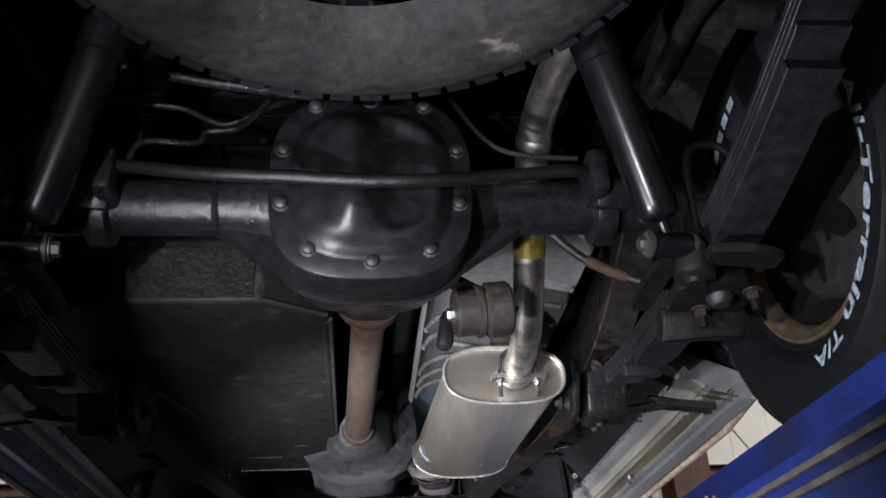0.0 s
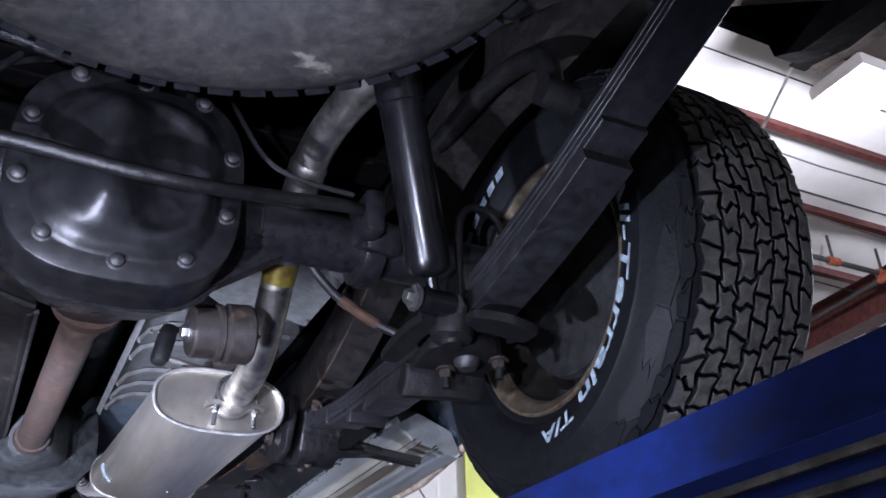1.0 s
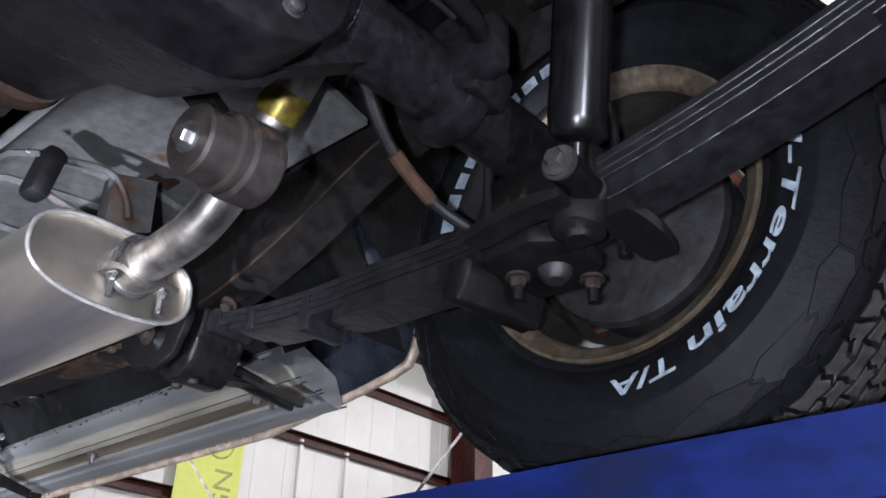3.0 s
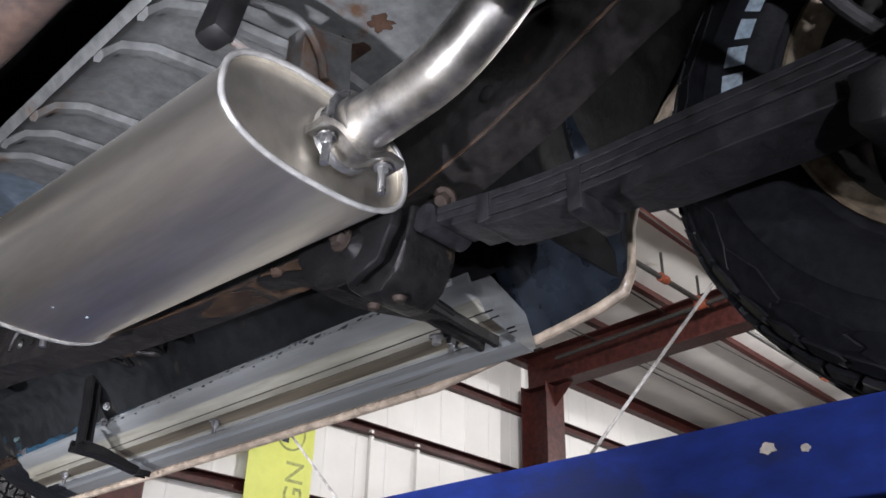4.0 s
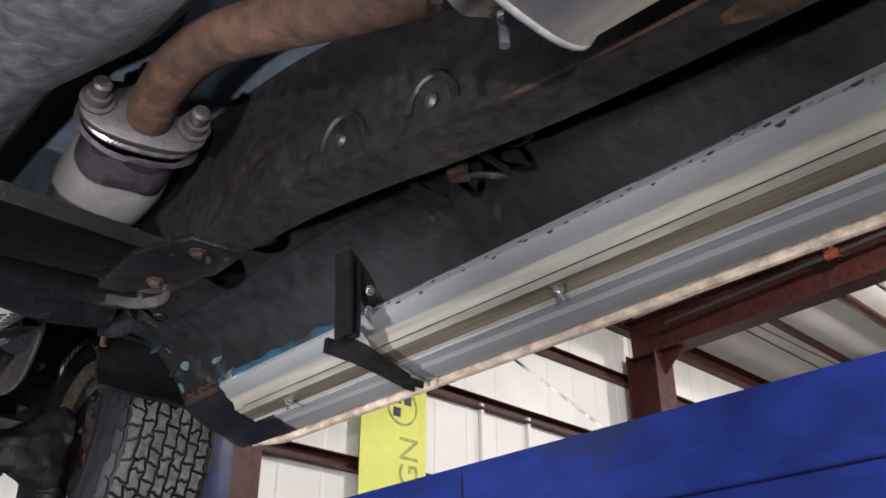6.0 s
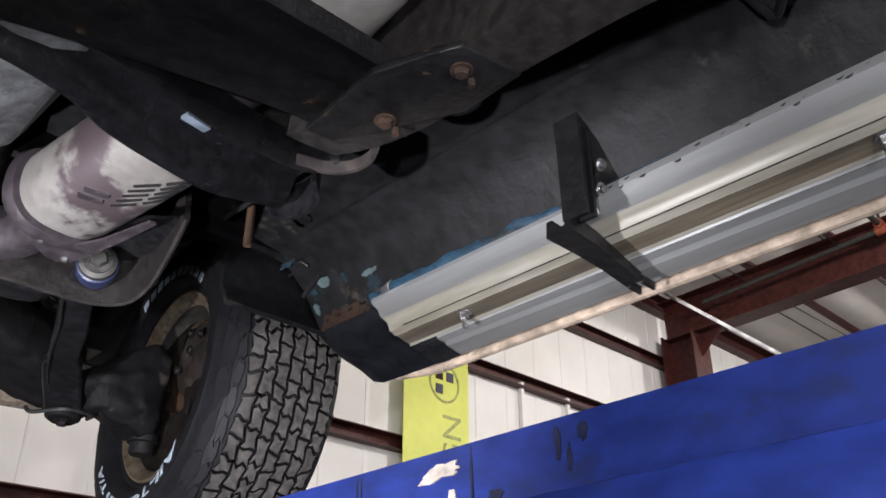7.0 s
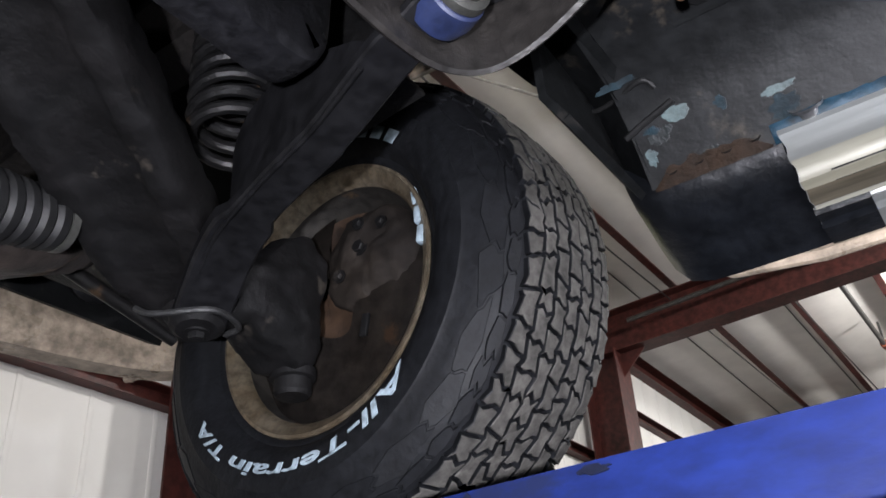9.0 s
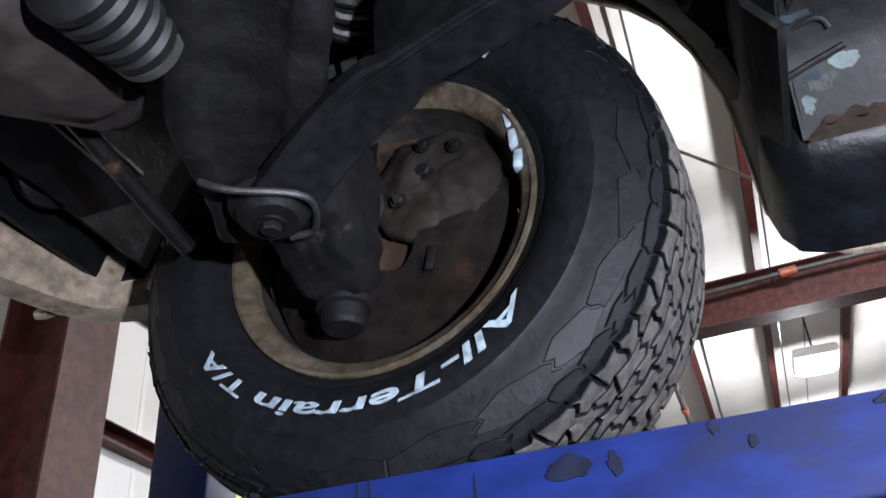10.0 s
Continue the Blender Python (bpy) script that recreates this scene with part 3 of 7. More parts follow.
def bar_text(k, n, radius, height, start, sweep_deg, x):
    bm = BM()
    if k < n:
        a0 = start + sweep_deg * (k + 0.12) / n
        a1 = start + sweep_deg * (k + 0.84) / n
        pts = []
        for a in (a0, (a0 + a1) / 2, a1):
            for r in (radius, radius + height * (1.0 if k in (0, 1, 2) else 0.8)):
                for dx in (0.002, -0.0008):
                    pts.append(bm.verts.new((x + dx, r * math.cos(radians(a)), r * math.sin(radians(a)))))
        for i in (0, 4):
            bm.faces.new((pts[i + 1], pts[i + 3], pts[i + 7], pts[i + 5]))
    return mesh_of("maker_bar", bm, M_LETTER)


ME_RIM, ME_TYRE, ME_TREAD = rim_mesh(), tyre_mesh(), tread_mesh()
ME_LIP_IN = lip_mesh(-1)
ME_TEXT = bent_text("All-Terrain", 0.2475, 0.0275, -137, 79, -0.1445)
ME_TEXT_END = bent_text("T/A", 0.247, 0.0275, -53, 18, -0.1445)
ME_BARS = [bar_text(k, 10, 0.2375, 0.025, 57, 80, -0.1418) for k in range(10)]
ME_DRUM = mesh_of("brake_drum", lathe(BM(), [(0.0, -0.075), (0.06, -0.075), (0.07, -0.07), (0.12, -0.068), (0.138, -0.062), (0.142, -0.05), (0.139, -0.045), (0.139, -0.03), (0.134, -0.028), (0.134, 0.02), (0.12, 0.03), (0.0, 0.03)], (0, 0, 0), (1, 0, 0), 56), M_DRUM)


def wheel(y, x, z, side, spin, drum, steer=0.0, camber=0.0):
    m = Matrix.Translation(Vector((x, y, z)) - ROOT[truck.name])
    m = m @ pose(0, 0, 0, 0, camber, steer + (0 if side > 0 else 180)) @ pose(0, 0, 0, spin)
    hub = new("wheel", ME_RIM)
    hub.parent, hub.matrix_local = truck, m
    tagged(hub, "grimy steel wheel with an all terrain tyre")
    kids = [("tyre", ME_TYRE, "black all terrain tyre"), ("rim_lip", ME_LIP_IN, "bare metal rim edge"), ("lettering", ME_TEXT, "raised white sidewall letters"), ("lettering", ME_TEXT_END, "raised white sidewall letters")] + [("maker_bar", me, "raised white sidewall mark") for me in ME_BARS]
    if drum:
        kids.append(("brake_drum", ME_DRUM, "grimy brake drum"))
    for name, me, label in kids:
        ob = new(name, me)
        ob.parent = hub
        tagged(ob, label)
    ob = new("tread", ME_TREAD)
    ob.parent = hub
    tagged(ob, "dusty interlocking tread blocks, tops painted lighter as if lit", kind="stuff")
    return hub


WHEEL_Z, FRONT_Z = 2.153, 2.172
Y_REAR, Y_FRONT = 0.331, 3.286
wheel(Y_REAR, 0.779, WHEEL_Z, 1, -57, True)
wheel(Y_REAR, -0.779, WHEEL_Z, -1, 20, True)
wheel(Y_FRONT, 0.817, FRONT_Z, 1, 0, False, -4.5, 1.4)
wheel(Y_FRONT, -0.817, FRONT_Z, -1, 80, False, -4.5, 1.4)

# spare wheel slung flat behind the axle
SP = Vector((0.0, -0.2, 2.22))
side = [(0.196, 0.03), (0.215, 0.015), (0.25, 0.002), (0.29, -0.003), (0.32, 0.002), (0.338, 0.012), (0.348, 0.028), (0.352, 0.05)]
prof = side + [(r, 0.215 - h) for r, h in side[::-1]]
prof = [(r * 1.045, h - 0.012) for r, h in prof]
spare = part("spare_wheel", lathe(BM(), prof, SP, (0, 0, 1), 96), M_SPARE, truck, "dusty worn spare tyre slung flat under the floor")
bm = BM()
for k in range(58):
    a = 2 * math.pi * k / 58
    for zz, ph in ((0.03, 0.0), (0.075, 0.5), (0.12, 0.0), (0.17, 0.5)):
        b = a + ph * 2 * math.pi / 58
        c = SP + Vector((0.364 * math.cos(b), 0.364 * math.sin(b), zz - 0.008))
        box(bm, c, (0.012, 0.03, 0.036), pose(0, 0, 0, 0, 0, math.degrees(b)))
part("tread", bm, M_RUBBER, spare, "worn tread blocks", kind="stuff")
part("wheel_disc", lathe(BM(), [(0.2, 0.035), (0.19, 0.05), (0.17, 0.06), (0.165, 0.11), (0.06, 0.12), (0, 0.12)], SP, (0, 0, 1), 48), M_STEELRIM, spare)

# rear axle
AX = Vector((0.02, 0.34, 2.158))
bm = tube(BM(), [(-0.68, AX.y, AX.z), (-0.19, AX.y, AX.z), (-0.13, AX.y, AX.z), (0.0, AX.y, AX.z), (0.16, AX.y, AX.z), (0.21, AX.y, AX.z), (0.68, AX.y, AX.z)], [0.041, 0.041, 0.052, 0.09, 0.052, 0.041, 0.041], 28)
axle = part("rear_axle", bm, M_AXLE, truck, "black rear axle tube and differential")


def squircle(r, k, w, h):
    out = []
    for i in range(k):
        a = 2 * math.pi * i / k
        c, s = math.cos(a), math.sin(a)
        d = (abs(c) ** 3 + abs(s) ** 3) ** (-1 / 3)
        out.append((r * w * c * d, r * h * s * d))
    return out


def stack(bm, rings, cap=True):
    """Rings of places joined one to the next, the last one closed."""
    vs = [[bm.verts.new(p) for p in ring] for ring in rings]
    n = len(vs[0])
    for a, b in zip(vs, vs[1:]):
        for i in range(n):
            bm.faces.new((a[i], a[(i + 1) % n], b[(i + 1) % n], b[i]))
    if cap:
        bm.faces.new(vs[-1])
        bm.faces.new(vs[0][::-1])
    return bm


# differential cover: flat flange, then a swelling bowl with its lobe
W, H = 0.142, 0.15
CY = 0.262


def cover_ring(k, y):
    return [(AX.x + a, y, AX.z - 0.005 + b) for a, b in squircle(k, 64, W, H)]


def ease(a, b, x):
    t = min(1.0, max(0.0, (x - a) / (b - a)))
    return t * t * (3 - 2 * t)


def bowl(k, p):
    """Depth of the stamping: a flat rim bead, a tall barrel on one side and a shallow dish on the other."""
    a, b = p[0] - AX.x, p[2] - AX.z
    d = 0.024 * ease(0.8, 0.64, k) + 0.0045 * math.exp(-((k - 0.76) / 0.035) ** 2)
    barrel = math.exp(-((a + 0.026) / 0.034) ** 2) * ease(0.74, 0.42, k)
    dish = ease(0.0, 0.035, a) * (0.008 * ease(0.62, 0.5, k))
    return d + 0.034 * barrel - dish


rings = [cover_ring(0.99, AX.y), cover_ring(1.0, CY + 0.012), cover_ring(1.0, CY + 0.002), cover_ring(0.985, CY), cover_ring(0.82, CY)]
for k in (0.8, 0.78, 0.76, 0.74, 0.71, 0.68, 0.64, 0.6, 0.55, 0.5, 0.44, 0.36, 0.28, 0.2, 0.1):
    rings.append([(p[0], CY - bowl(k, p), p[2]) for p in cover_ring(k, 0.0)])
cover = part("differential_cover", stack(BM(), rings), M_SATIN, axle, "black stamped differential cover", 60)
for dx, dz in ((-0.125, 0.048), (0.125, 0.048), (-0.126, -0.04), (0.124, -0.04), (-0.086, -0.11), (0.08, -0.112), (0, -0.13), (-0.08, 0.125), (0.08, 0.125), (0, 0.135)):
    part("cover_bolt", lathe(BM(), [(0, 0.008), (0.005, 0.0075), (0.0085, 0.005), (0.0095, 0.0), (0.012, -0.001)], (AX.x + dx * 0.985, CY - 0.001, AX.z + dz), (0, -1, 0), 16), M_DRUM, axle)
# housing nose toward the driveshaft, with ribs
bm = stack(BM(), [[(AX.x + a, AX.y, AX.z - 0.008 + b) for a, b in squircle(1, 32, 0.15, 0.15)], [(AX.x + a, AX.y + 0.1, AX.z - 0.012 + b) for a, b in squircle(1, 32, 0.12, 0.115)], [(AX.x + a, AX.y + 0.16, AX.z - 0.02 + b) for a, b in squircle(1, 32, 0.075, 0.07)], [(AX.x + a, AX.y + 0.25, AX.z - 0.025 + b) for a, b in squircle(1, 32, 0.055, 0.05)]])
part("housing", bm, M_AXLE, axle)
for s in (-1, 1):
    bm = BM()
    vs = [(AX.x + s * 0.1, AX.z - 0.125), (AX.x + s * 0.1, AX.z - 0.03), (AX.x + s * 0.235, AX.z - 0.03)]
    prism(bm, vs, "y", AX.y - 0.01, AX.y + 0.02)
    part("rib", bm, M_AXLE, axle)
part("yoke", lathe(BM(), [(0, 0), (0.058, 0), (0.058, 0.02), (0.04, 0.025), (0.036, 0.06), (0.0, 0.06)], (AX.x, AX.y + 0.245, AX.z - 0.028), (0, 1, 0), 28), M_RUST, axle, "rusty pinion flange")

# driveshaft
DS0, DS1 = Vector((AX.x, AX.y + 0.3, AX.z - 0.03)), Vector((-0.005, 1.36, 2.115))
d = (DS1 - DS0)
bm = tube(BM(), [DS0 + d * t for t in (0, 0.02, 0.05, 0.051, 0.93, 0.931, 0.96, 1.0)], [0.024, 0.034, 0.036, 0.031, 0.031, 0.036, 0.038, 0.03], 24)
part("driveshaft", bm, M_SHAFT, truck, "surface rusted driveshaft tube")

# sway bar hung behind the axle
bm = tube(BM(), curve([(-0.385, 0.3, 2.21), (-0.33, 0.27, 2.185), (-0.2, 0.225, 2.143), (-0.083, 0.2, 2.122), (0.01, 0.19, 2.11), (0.1, 0.195, 2.114), (0.195, 0.225, 2.14), (0.293, 0.246, 2.163), (0.35, 0.275, 2.18)], 8), 0.0095, 14)
part("sway_bar", bm, M_BLACK, truck, "thin black bowed bar across the axle")


def shock(s):
    lo, hi = Vector((s * 0.415, 0.215, 2.026)), Vector((s * 0.275, 0.075, 2.42))
    d = hi - lo
    bm = tube(BM(), [lo + d * t for t in (0.03, 0.075, 0.083, 0.09, 0.1, 0.13, 0.6, 0.605, 0.61, 1.0)], [0.009, 0.009, 0.02, 0.0255, 0.028, 0.0295, 0.0295, 0.0295, 0.0325, 0.0325], 28)
    body = part("shock_absorber", bm, M_GLOSS, truck, "glossy black rear shock absorber")
    ax = Vector((s, 0.1 * s, 0.0)).normalized()
    part("eye", tube(BM(), [lo - ax * 0.024, lo + ax * 0.024], 0.0175, 22), M_GLOSS, body)
    part("sleeve", tube(BM(), [lo - ax * 0.0275, lo + ax * 0.0275], 0.0125, 20), M_ZINCDULL, body, "steel shock eye sleeve")
    for k in (-1, 1):
        part("washer", tube(BM(), [lo + ax * (0.028 * k), lo + ax * (0.032 * k)], 0.0185, 22), M_DRUM, body)
        part("nut", bolt(BM(), lo + ax * (0.0325 * k), ax * k, 0.0105, 0.013), M_ZINCDULL, body)


def leaf_outline(w, h):
    """A flat bar with eased edges."""
    a, b, c = w / 2, h / 2, 0.001
    return [(-a + c, -b), (a - c, -b), (a, -b + c), (a, b - c), (a - c, b), (-a + c, b), (-a, b - c), (-a, -b + c)]


def leaf_spring(s):
    top = [(s * 0.505, 0.87, 2.085), (s * 0.505, 0.72, 2.066), (s * 0.505, 0.54, 2.062), (s * 0.505, 0.36, 2.062), (s * 0.505, 0.12, 2.1), (s * 0.505, -0.1, 2.16), (s * 0.505, -0.35, 2.245), (s * 0.505, -0.62, 2.34)]
    line = curve(top, 6)
    spring = part("leaf_spring", sweep(BM(), leaf_outline(0.064, 0.0092), line), M_SPRING, truck, "black leaf spring pack under the axle")
    for k, (a, b) in enumerate(((0, 40), (1, 35), (3, 31))):
        dn = [p - Vector((0, 0, 0.0105 * (k + 1))) for p in line[a:b]]
        part("leaf", sweep(BM(), leaf_outline(0.064 + 0.0015 * (k % 2), 0.0092), dn), M_SPRING, spring)
    # helper leaf with a squared end
    dn = [p - Vector((0, 0, 0.0425)) for p in line[9:30]]
    part("leaf", sweep(BM(), leaf_outline(0.067, 0.022), dn, scales=[0.75, 0.95] + [1.0] * (len(dn) - 2)), M_SPRING, spring)
    part("spring_eye", tube(BM(), [(s * 0.472, 0.89, 2.083), (s * 0.538, 0.89, 2.083)], 0.018, 24), M_SPRING, spring)
    for y, z in ((0.68, 2.034), (0.8, 2.06)):
        part("spring_clip", box(BM(), (s * 0.505, y, z), (0.068, 0.018, 0.05 if y < 0.75 else 0.036), bevel=0.003), M_SPRING, spring)
    q = [(0.448, 0.362), (0.56, 0.366), (0.565, 0.31), (0.535, 0.262), (0.47, 0.25), (0.44, 0.29)]
    bm = prism(BM(), [(s * x, y) for x, y in q], "z", 1.992, 2.012)
    bmesh.ops.bevel(bm, geom=bm.edges[:], offset=0.005, segments=2, affect="EDGES", profile=0.5)
    plate = part("axle_plate", bm, M_KNUCKLE, spring, "grimy black u-bolt plate")
    bm = box(BM(), (s * 0.508, 0.388, 1.986), (0.125, 0.034, 0.05), pose(0, 0, 0, 12, 0, s * -6), bevel=0.006)
    bmesh.ops.subdivide_edges(bm, edges=bm.edges[:], cuts=2, use_grid_fill=True)
    for v in bm.verts:
        v.co += 0.004 * noise.noise_vector(v.co * 60)
    part("skirt", bm, M_KNUCKLE, plate)
    # ears that carry the shock eye, and the round boss between them
    for a, b, w in (((0.4, 0.335, 1.99), (0.41, 0.225, 2.006), 0.03), ((0.455, 0.2, 2.004), (0.552, 0.2, 1.996), 0.042)):
        bm = sweep(BM(), [(-w / 2, -0.007), (w / 2, -0.007), (w / 2, 0.006), (w * 0.2, 0.01), (-w / 2, 0.006)], curve([(s * a[0], a[1], a[2]), (s * (a[0] + b[0]) / 2, (a[1] + b[1]) / 2, (a[2] + b[2]) / 2 + 0.004), (s * b[0], b[1], b[2])], 4), scales=[0.8, 0.95, 1, 1, 1, 1, 1, 0.95, 0.75])
        part("lug", bm, M_KNUCKLE, plate)
    bm = lathe(BM(), [(0, -0.028), (0.012, -0.028), (0.016, -0.022), (0.027, -0.018), (0.03, -0.008), (0.03, 0.012), (0, 0.012)], (s * 0.45, 0.236, 2.005), (0.1 * s, 0, 1), 26)
    for v in bm.verts:
        v.co += 0.002 * noise.noise_vector(v.co * 70)
    part("boss", bm, M_KNUCKLE, plate, "grimy round boss")
    part("spring_pad", box(BM(), (s * 0.505, 0.3, 2.083), (0.078, 0.15, 0.05), bevel=0.008), M_BLACK, spring)
    for x, y in ((0.494, 0.345), (0.548, 0.285)):
        u = part("u_bolt", tube(BM(), [(s * x, y, 1.962), (s * x, y, 2.0)], 0.006, 10), M_KNUCKLE, spring, "grimy u-bolt leg")
        part("nut", bolt(BM(), (s * x, y, 1.992), (0, 0, -1), 0.0095, 0.014), M_RUSTNUT, u, "rusty nut")
    for y in (0.24, 0.365):
        bar = curve([(s * 0.468, y, 2.0), (s * 0.468, y, 2.15), (s * 0.48, y, 2.195), (s * 0.505, y, 2.205), (s * 0.53, y, 2.195), (s * 0.542, y, 2.15), (s * 0.542, y, 2.0)], 5)
        part("u_bolt", tube(BM(), bar, 0.006, 10), M_KNUCKLE, spring, "grimy u-bolt over the axle")
    part("center_bolt", lathe(BM(), [(0, -0.016), (0.012, -0.015), (0.018, -0.008), (0.02, 0.002)], (s * 0.508, 0.305, 1.993), (0, 0, 1), 20), M_DRUM, spring)
    # hanger at the front, shackle at the back
    q = [(1.07, 2.13), (1.075, 2.075), (1.06, 2.045), (1.035, 2.028), (1.0, 2.025), (0.975, 2.012), (0.945, 2.018), (0.925, 2.03), (0.905, 2.06), (0.9, 2.13)]
    bm = prism(BM(), q, "x", s * 0.44 - 0.007, s * 0.44 + 0.007)
    bmesh.ops.bevel(bm, geom=bm.edges[:], offset=0.003, segments=2, affect="EDGES", profile=0.5)
    bmesh.ops.subdivide_edges(bm, edges=bm.edges[:], cuts=2, use_grid_fill=True)
    for v in bm.verts:
        v.co += 0.005 * noise.noise_vector(v.co * 38)
    hanger = part("spring_hanger", bm, M_KNUCKLE, truck, "grimy black cast spring hanger with pivot bolt")
    lathe(bm := BM(), [(0.0, 0.012), (0.011, 0.0115), (0.015, 0.008), (0.019, 0.003), (0.021, 0.0)], (s * 0.434, 0.971, 2.062), (-s, 0, 0), 28)
    for v in bm.verts:
        v.co += 0.004 * noise.noise_vector(v.co * 60)
    part("pivot_boss", bm, M_KNUCKLE, hanger)
    part("hanger_bolt", bolt(BM(), (s * 0.419, 0.971, 2.062), (-s, 0, 0), 0.011, 0.012), M_RUSTNUT, hanger)
    q = [(1.03, 2.11), (1.03, 2.06), (1.012, 2.028), (0.985, 2.008), (0.95, 2.005), (0.925, 2.024), (0.912, 2.06), (0.9, 2.105)]
    bm = prism(BM(), q, "x", s * 0.505 - 0.041, s * 0.505 + 0.041)
    bmesh.ops.bevel(bm, geom=bm.edges[:], offset=0.006, segments=2, affect="EDGES", profile=0.5)
    part("spring_box", bm, M_BLACK, hanger, "black folded spring eye box")
    for y, z in ((0.945, 2.0025), (0.99, 2.006)):
        part("rivet", lathe(BM(), [(0, -0.006), (0.006, -0.005), (0.009, 0.0)], (s * 0.49, y, z + 0.002), (0, 0, 1), 12), M_RUSTNUT, hanger)
    part("rail_bolt", bolt(BM(), (s * 0.478, 0.862, 2.1), (-0.7 * s, 0, -0.7), 0.01, 0.012), M_RUSTNUT, hanger, "rusty bolt head")
    for dx in (-0.04, 0.04):
        part("shackle", tube(BM(), [(s * 0.505 + dx, -0.62, 2.33), (s * 0.505 + dx, -0.66, 2.43)], 0.014, 10), M_BLACK, truck)


for s in (1, -1):
    shock(s)
    leaf_spring(s)

# frame rails: boxed, kicked up over the rear axle
RAIL = [(0.43, 4.0, 2.44), (0.43, 3.4, 2.48), (0.425, 3.05, 2.47), (0.41, 2.8, 2.42), (0.392, 2.6, 2.35), (0.378, 2.42, 2.26), (0.372, 2.3, 2.195), (0.371, 2.17, 2.158), (0.376, 2.02, 2.155), (0.387, 1.88, 2.155), (0.41, 1.757, 2.155), (0.43, 1.675, 2.155), (0.462, 1.5, 2.155), (0.492, 1.2, 2.157), (0.5, 0.97, 2.166), (0.515, 0.8, 2.224), (0.518, 0.62, 2.305), (0.52, 0.45, 2.365), (0.52, 0.25, 2.41), (0.52, 0.0, 2.4), (0.52, -0.7, 2.4)]
for s in (1, -1):
    line = curve([(s * x, y, z) for x, y, z in RAIL], 6)
    bm = sweep(BM(), channel(0.066, 0.11, 0.006, -s), line)
    bm.verts.ensure_lookup_table()
    for k, v in enumerate(bm.verts):
        if k % 8 in (4, 5, 6, 7):
            y = line[min(k // 8, len(line) - 1)].y
            v.co.z += 0.085 * min(1.0, max(0.0, (y - 1.2) / 0.3)) * min(1.0, max(0.0, (2.55 - y) / 0.25))
    rail = part("frame_rail", bm, M_CHASSIS, truck, "black steel chassis frame rail")
    for low, mat in ((True, M_RUSTDARK), (False, M_RUST)):
        pts = [p + Vector((-s * 0.0325, 0, -0.0545 if low else 0.137)) for p in line if (0.4 < p.y < 1.6 if low else 1.52 < p.y < 2.28)]
        part("rail_edge", tube(BM(), pts, 0.0028, 6), mat, rail, "rusty scraped rail edge")
    bm = BM()
    rows = []
    for k, p in enumerate([p for p in line if 0.42 < p.y < 0.98]):
        w = 0.014 + 0.012 * noise.noise((k * 0.7, s, 4.0))
        rows.append([bm.verts.new(p + Vector((s * (-0.032 + q * 2 * w), 0.0, -0.0562))) for q in (0.0, 0.5, 1.0)])
    for a, b in zip(rows, rows[1:]):
        for k in (0, 1):
            bm.faces.new((a[k], a[k + 1], b[k + 1], b[k]))
    bmesh.ops.solidify(bm, geom=bm.faces[:], thickness=0.0015)
    part("rust_streak", bm, M_RUST, rail, "brown rust along the rail flange", 60)

# fuel tank
bm = prism(BM(), [(-0.54, 0.61), (-0.17, 0.605), (-0.05, 0.68), (-0.062, 1.74), (-0.34, 1.74), (-0.6, 1.3)], "z", 2.13, 2.3)
bmesh.ops.bevel(bm, geom=bm.edges[:], offset=0.014, segments=3, affect="EDGES", profile=0.5)
tank = part("fuel_tank", bm, M_TANK, truck, "dusty dented steel fuel tank shield", 40)
for x, y, w, h in ((-0.25, 1.62, 0.09, 0.05), (-0.15, 1.5, 0.04, 0.02)):
    part("stamping", box(BM(), (x, y, 2.129), (w, h, 0.006), bevel=0.0025), M_TANK, tank)
bm = BM()
rows = []
for i in range(25):
    x = -0.53 + 0.352 * i / 24
    rows.append([bm.verts.new((x, 0.604 - 0.006 * abs(noise.noise((x * 60, k * 0.9, 1.0))), 2.136 + 0.016 * k)) for k in range(7)])
for a, b in zip(rows, rows[1:]):
    for k in range(6):
        bm.faces.new((a[k], a[k + 1], b[k + 1], b[k]))
bmesh.ops.solidify(bm, geom=bm.faces[:], thickness=-0.004)
part("rear_face", bm, M_TANKFACE, tank, "pitted tank end, painted brighter as if lit", 60)
# edge bars in the lighter grey of M_DRUM
for pts in ([(-0.05, 0.69, 2.132), (-0.06, 1.73, 2.132)], [(-0.062, 1.735, 2.131), (-0.33, 1.737, 2.131)], [(-0.165, 0.607, 2.135), (-0.055, 0.677, 2.135)]):
    part("edge", tube(BM(), pts, 0.004, 8), M_DRUM, tank, "tank edge in lighter grey")
part("rib", tube(BM(), [(-0.43, 1.05, 2.13), (-0.3, 1.45, 2.13)], 0.006, 8), M_TANK, tank)
part("rib", tube(BM(), [(-0.06, 0.7, 2.134), (-0.07, 1.72, 2.134)], 0.007, 8), M_TANK, tank)
for x, y in ((-0.22, 0.72), (-0.33, 1.2), (-0.13, 1.32), (-0.16, 1.02)):
    part("drain_hole", lathe(BM(), [(0, -0.0005), (0.009, -0.0005), (0.011, 0.002)], (x, y, 2.1295), (0, 0, 1), 14), M_HOSE, tank)

# muffler and pipes
MU0, MU1 = Vector((0.285, 0.846, 2.078)), Vector((0.255, 1.425, 2.078))


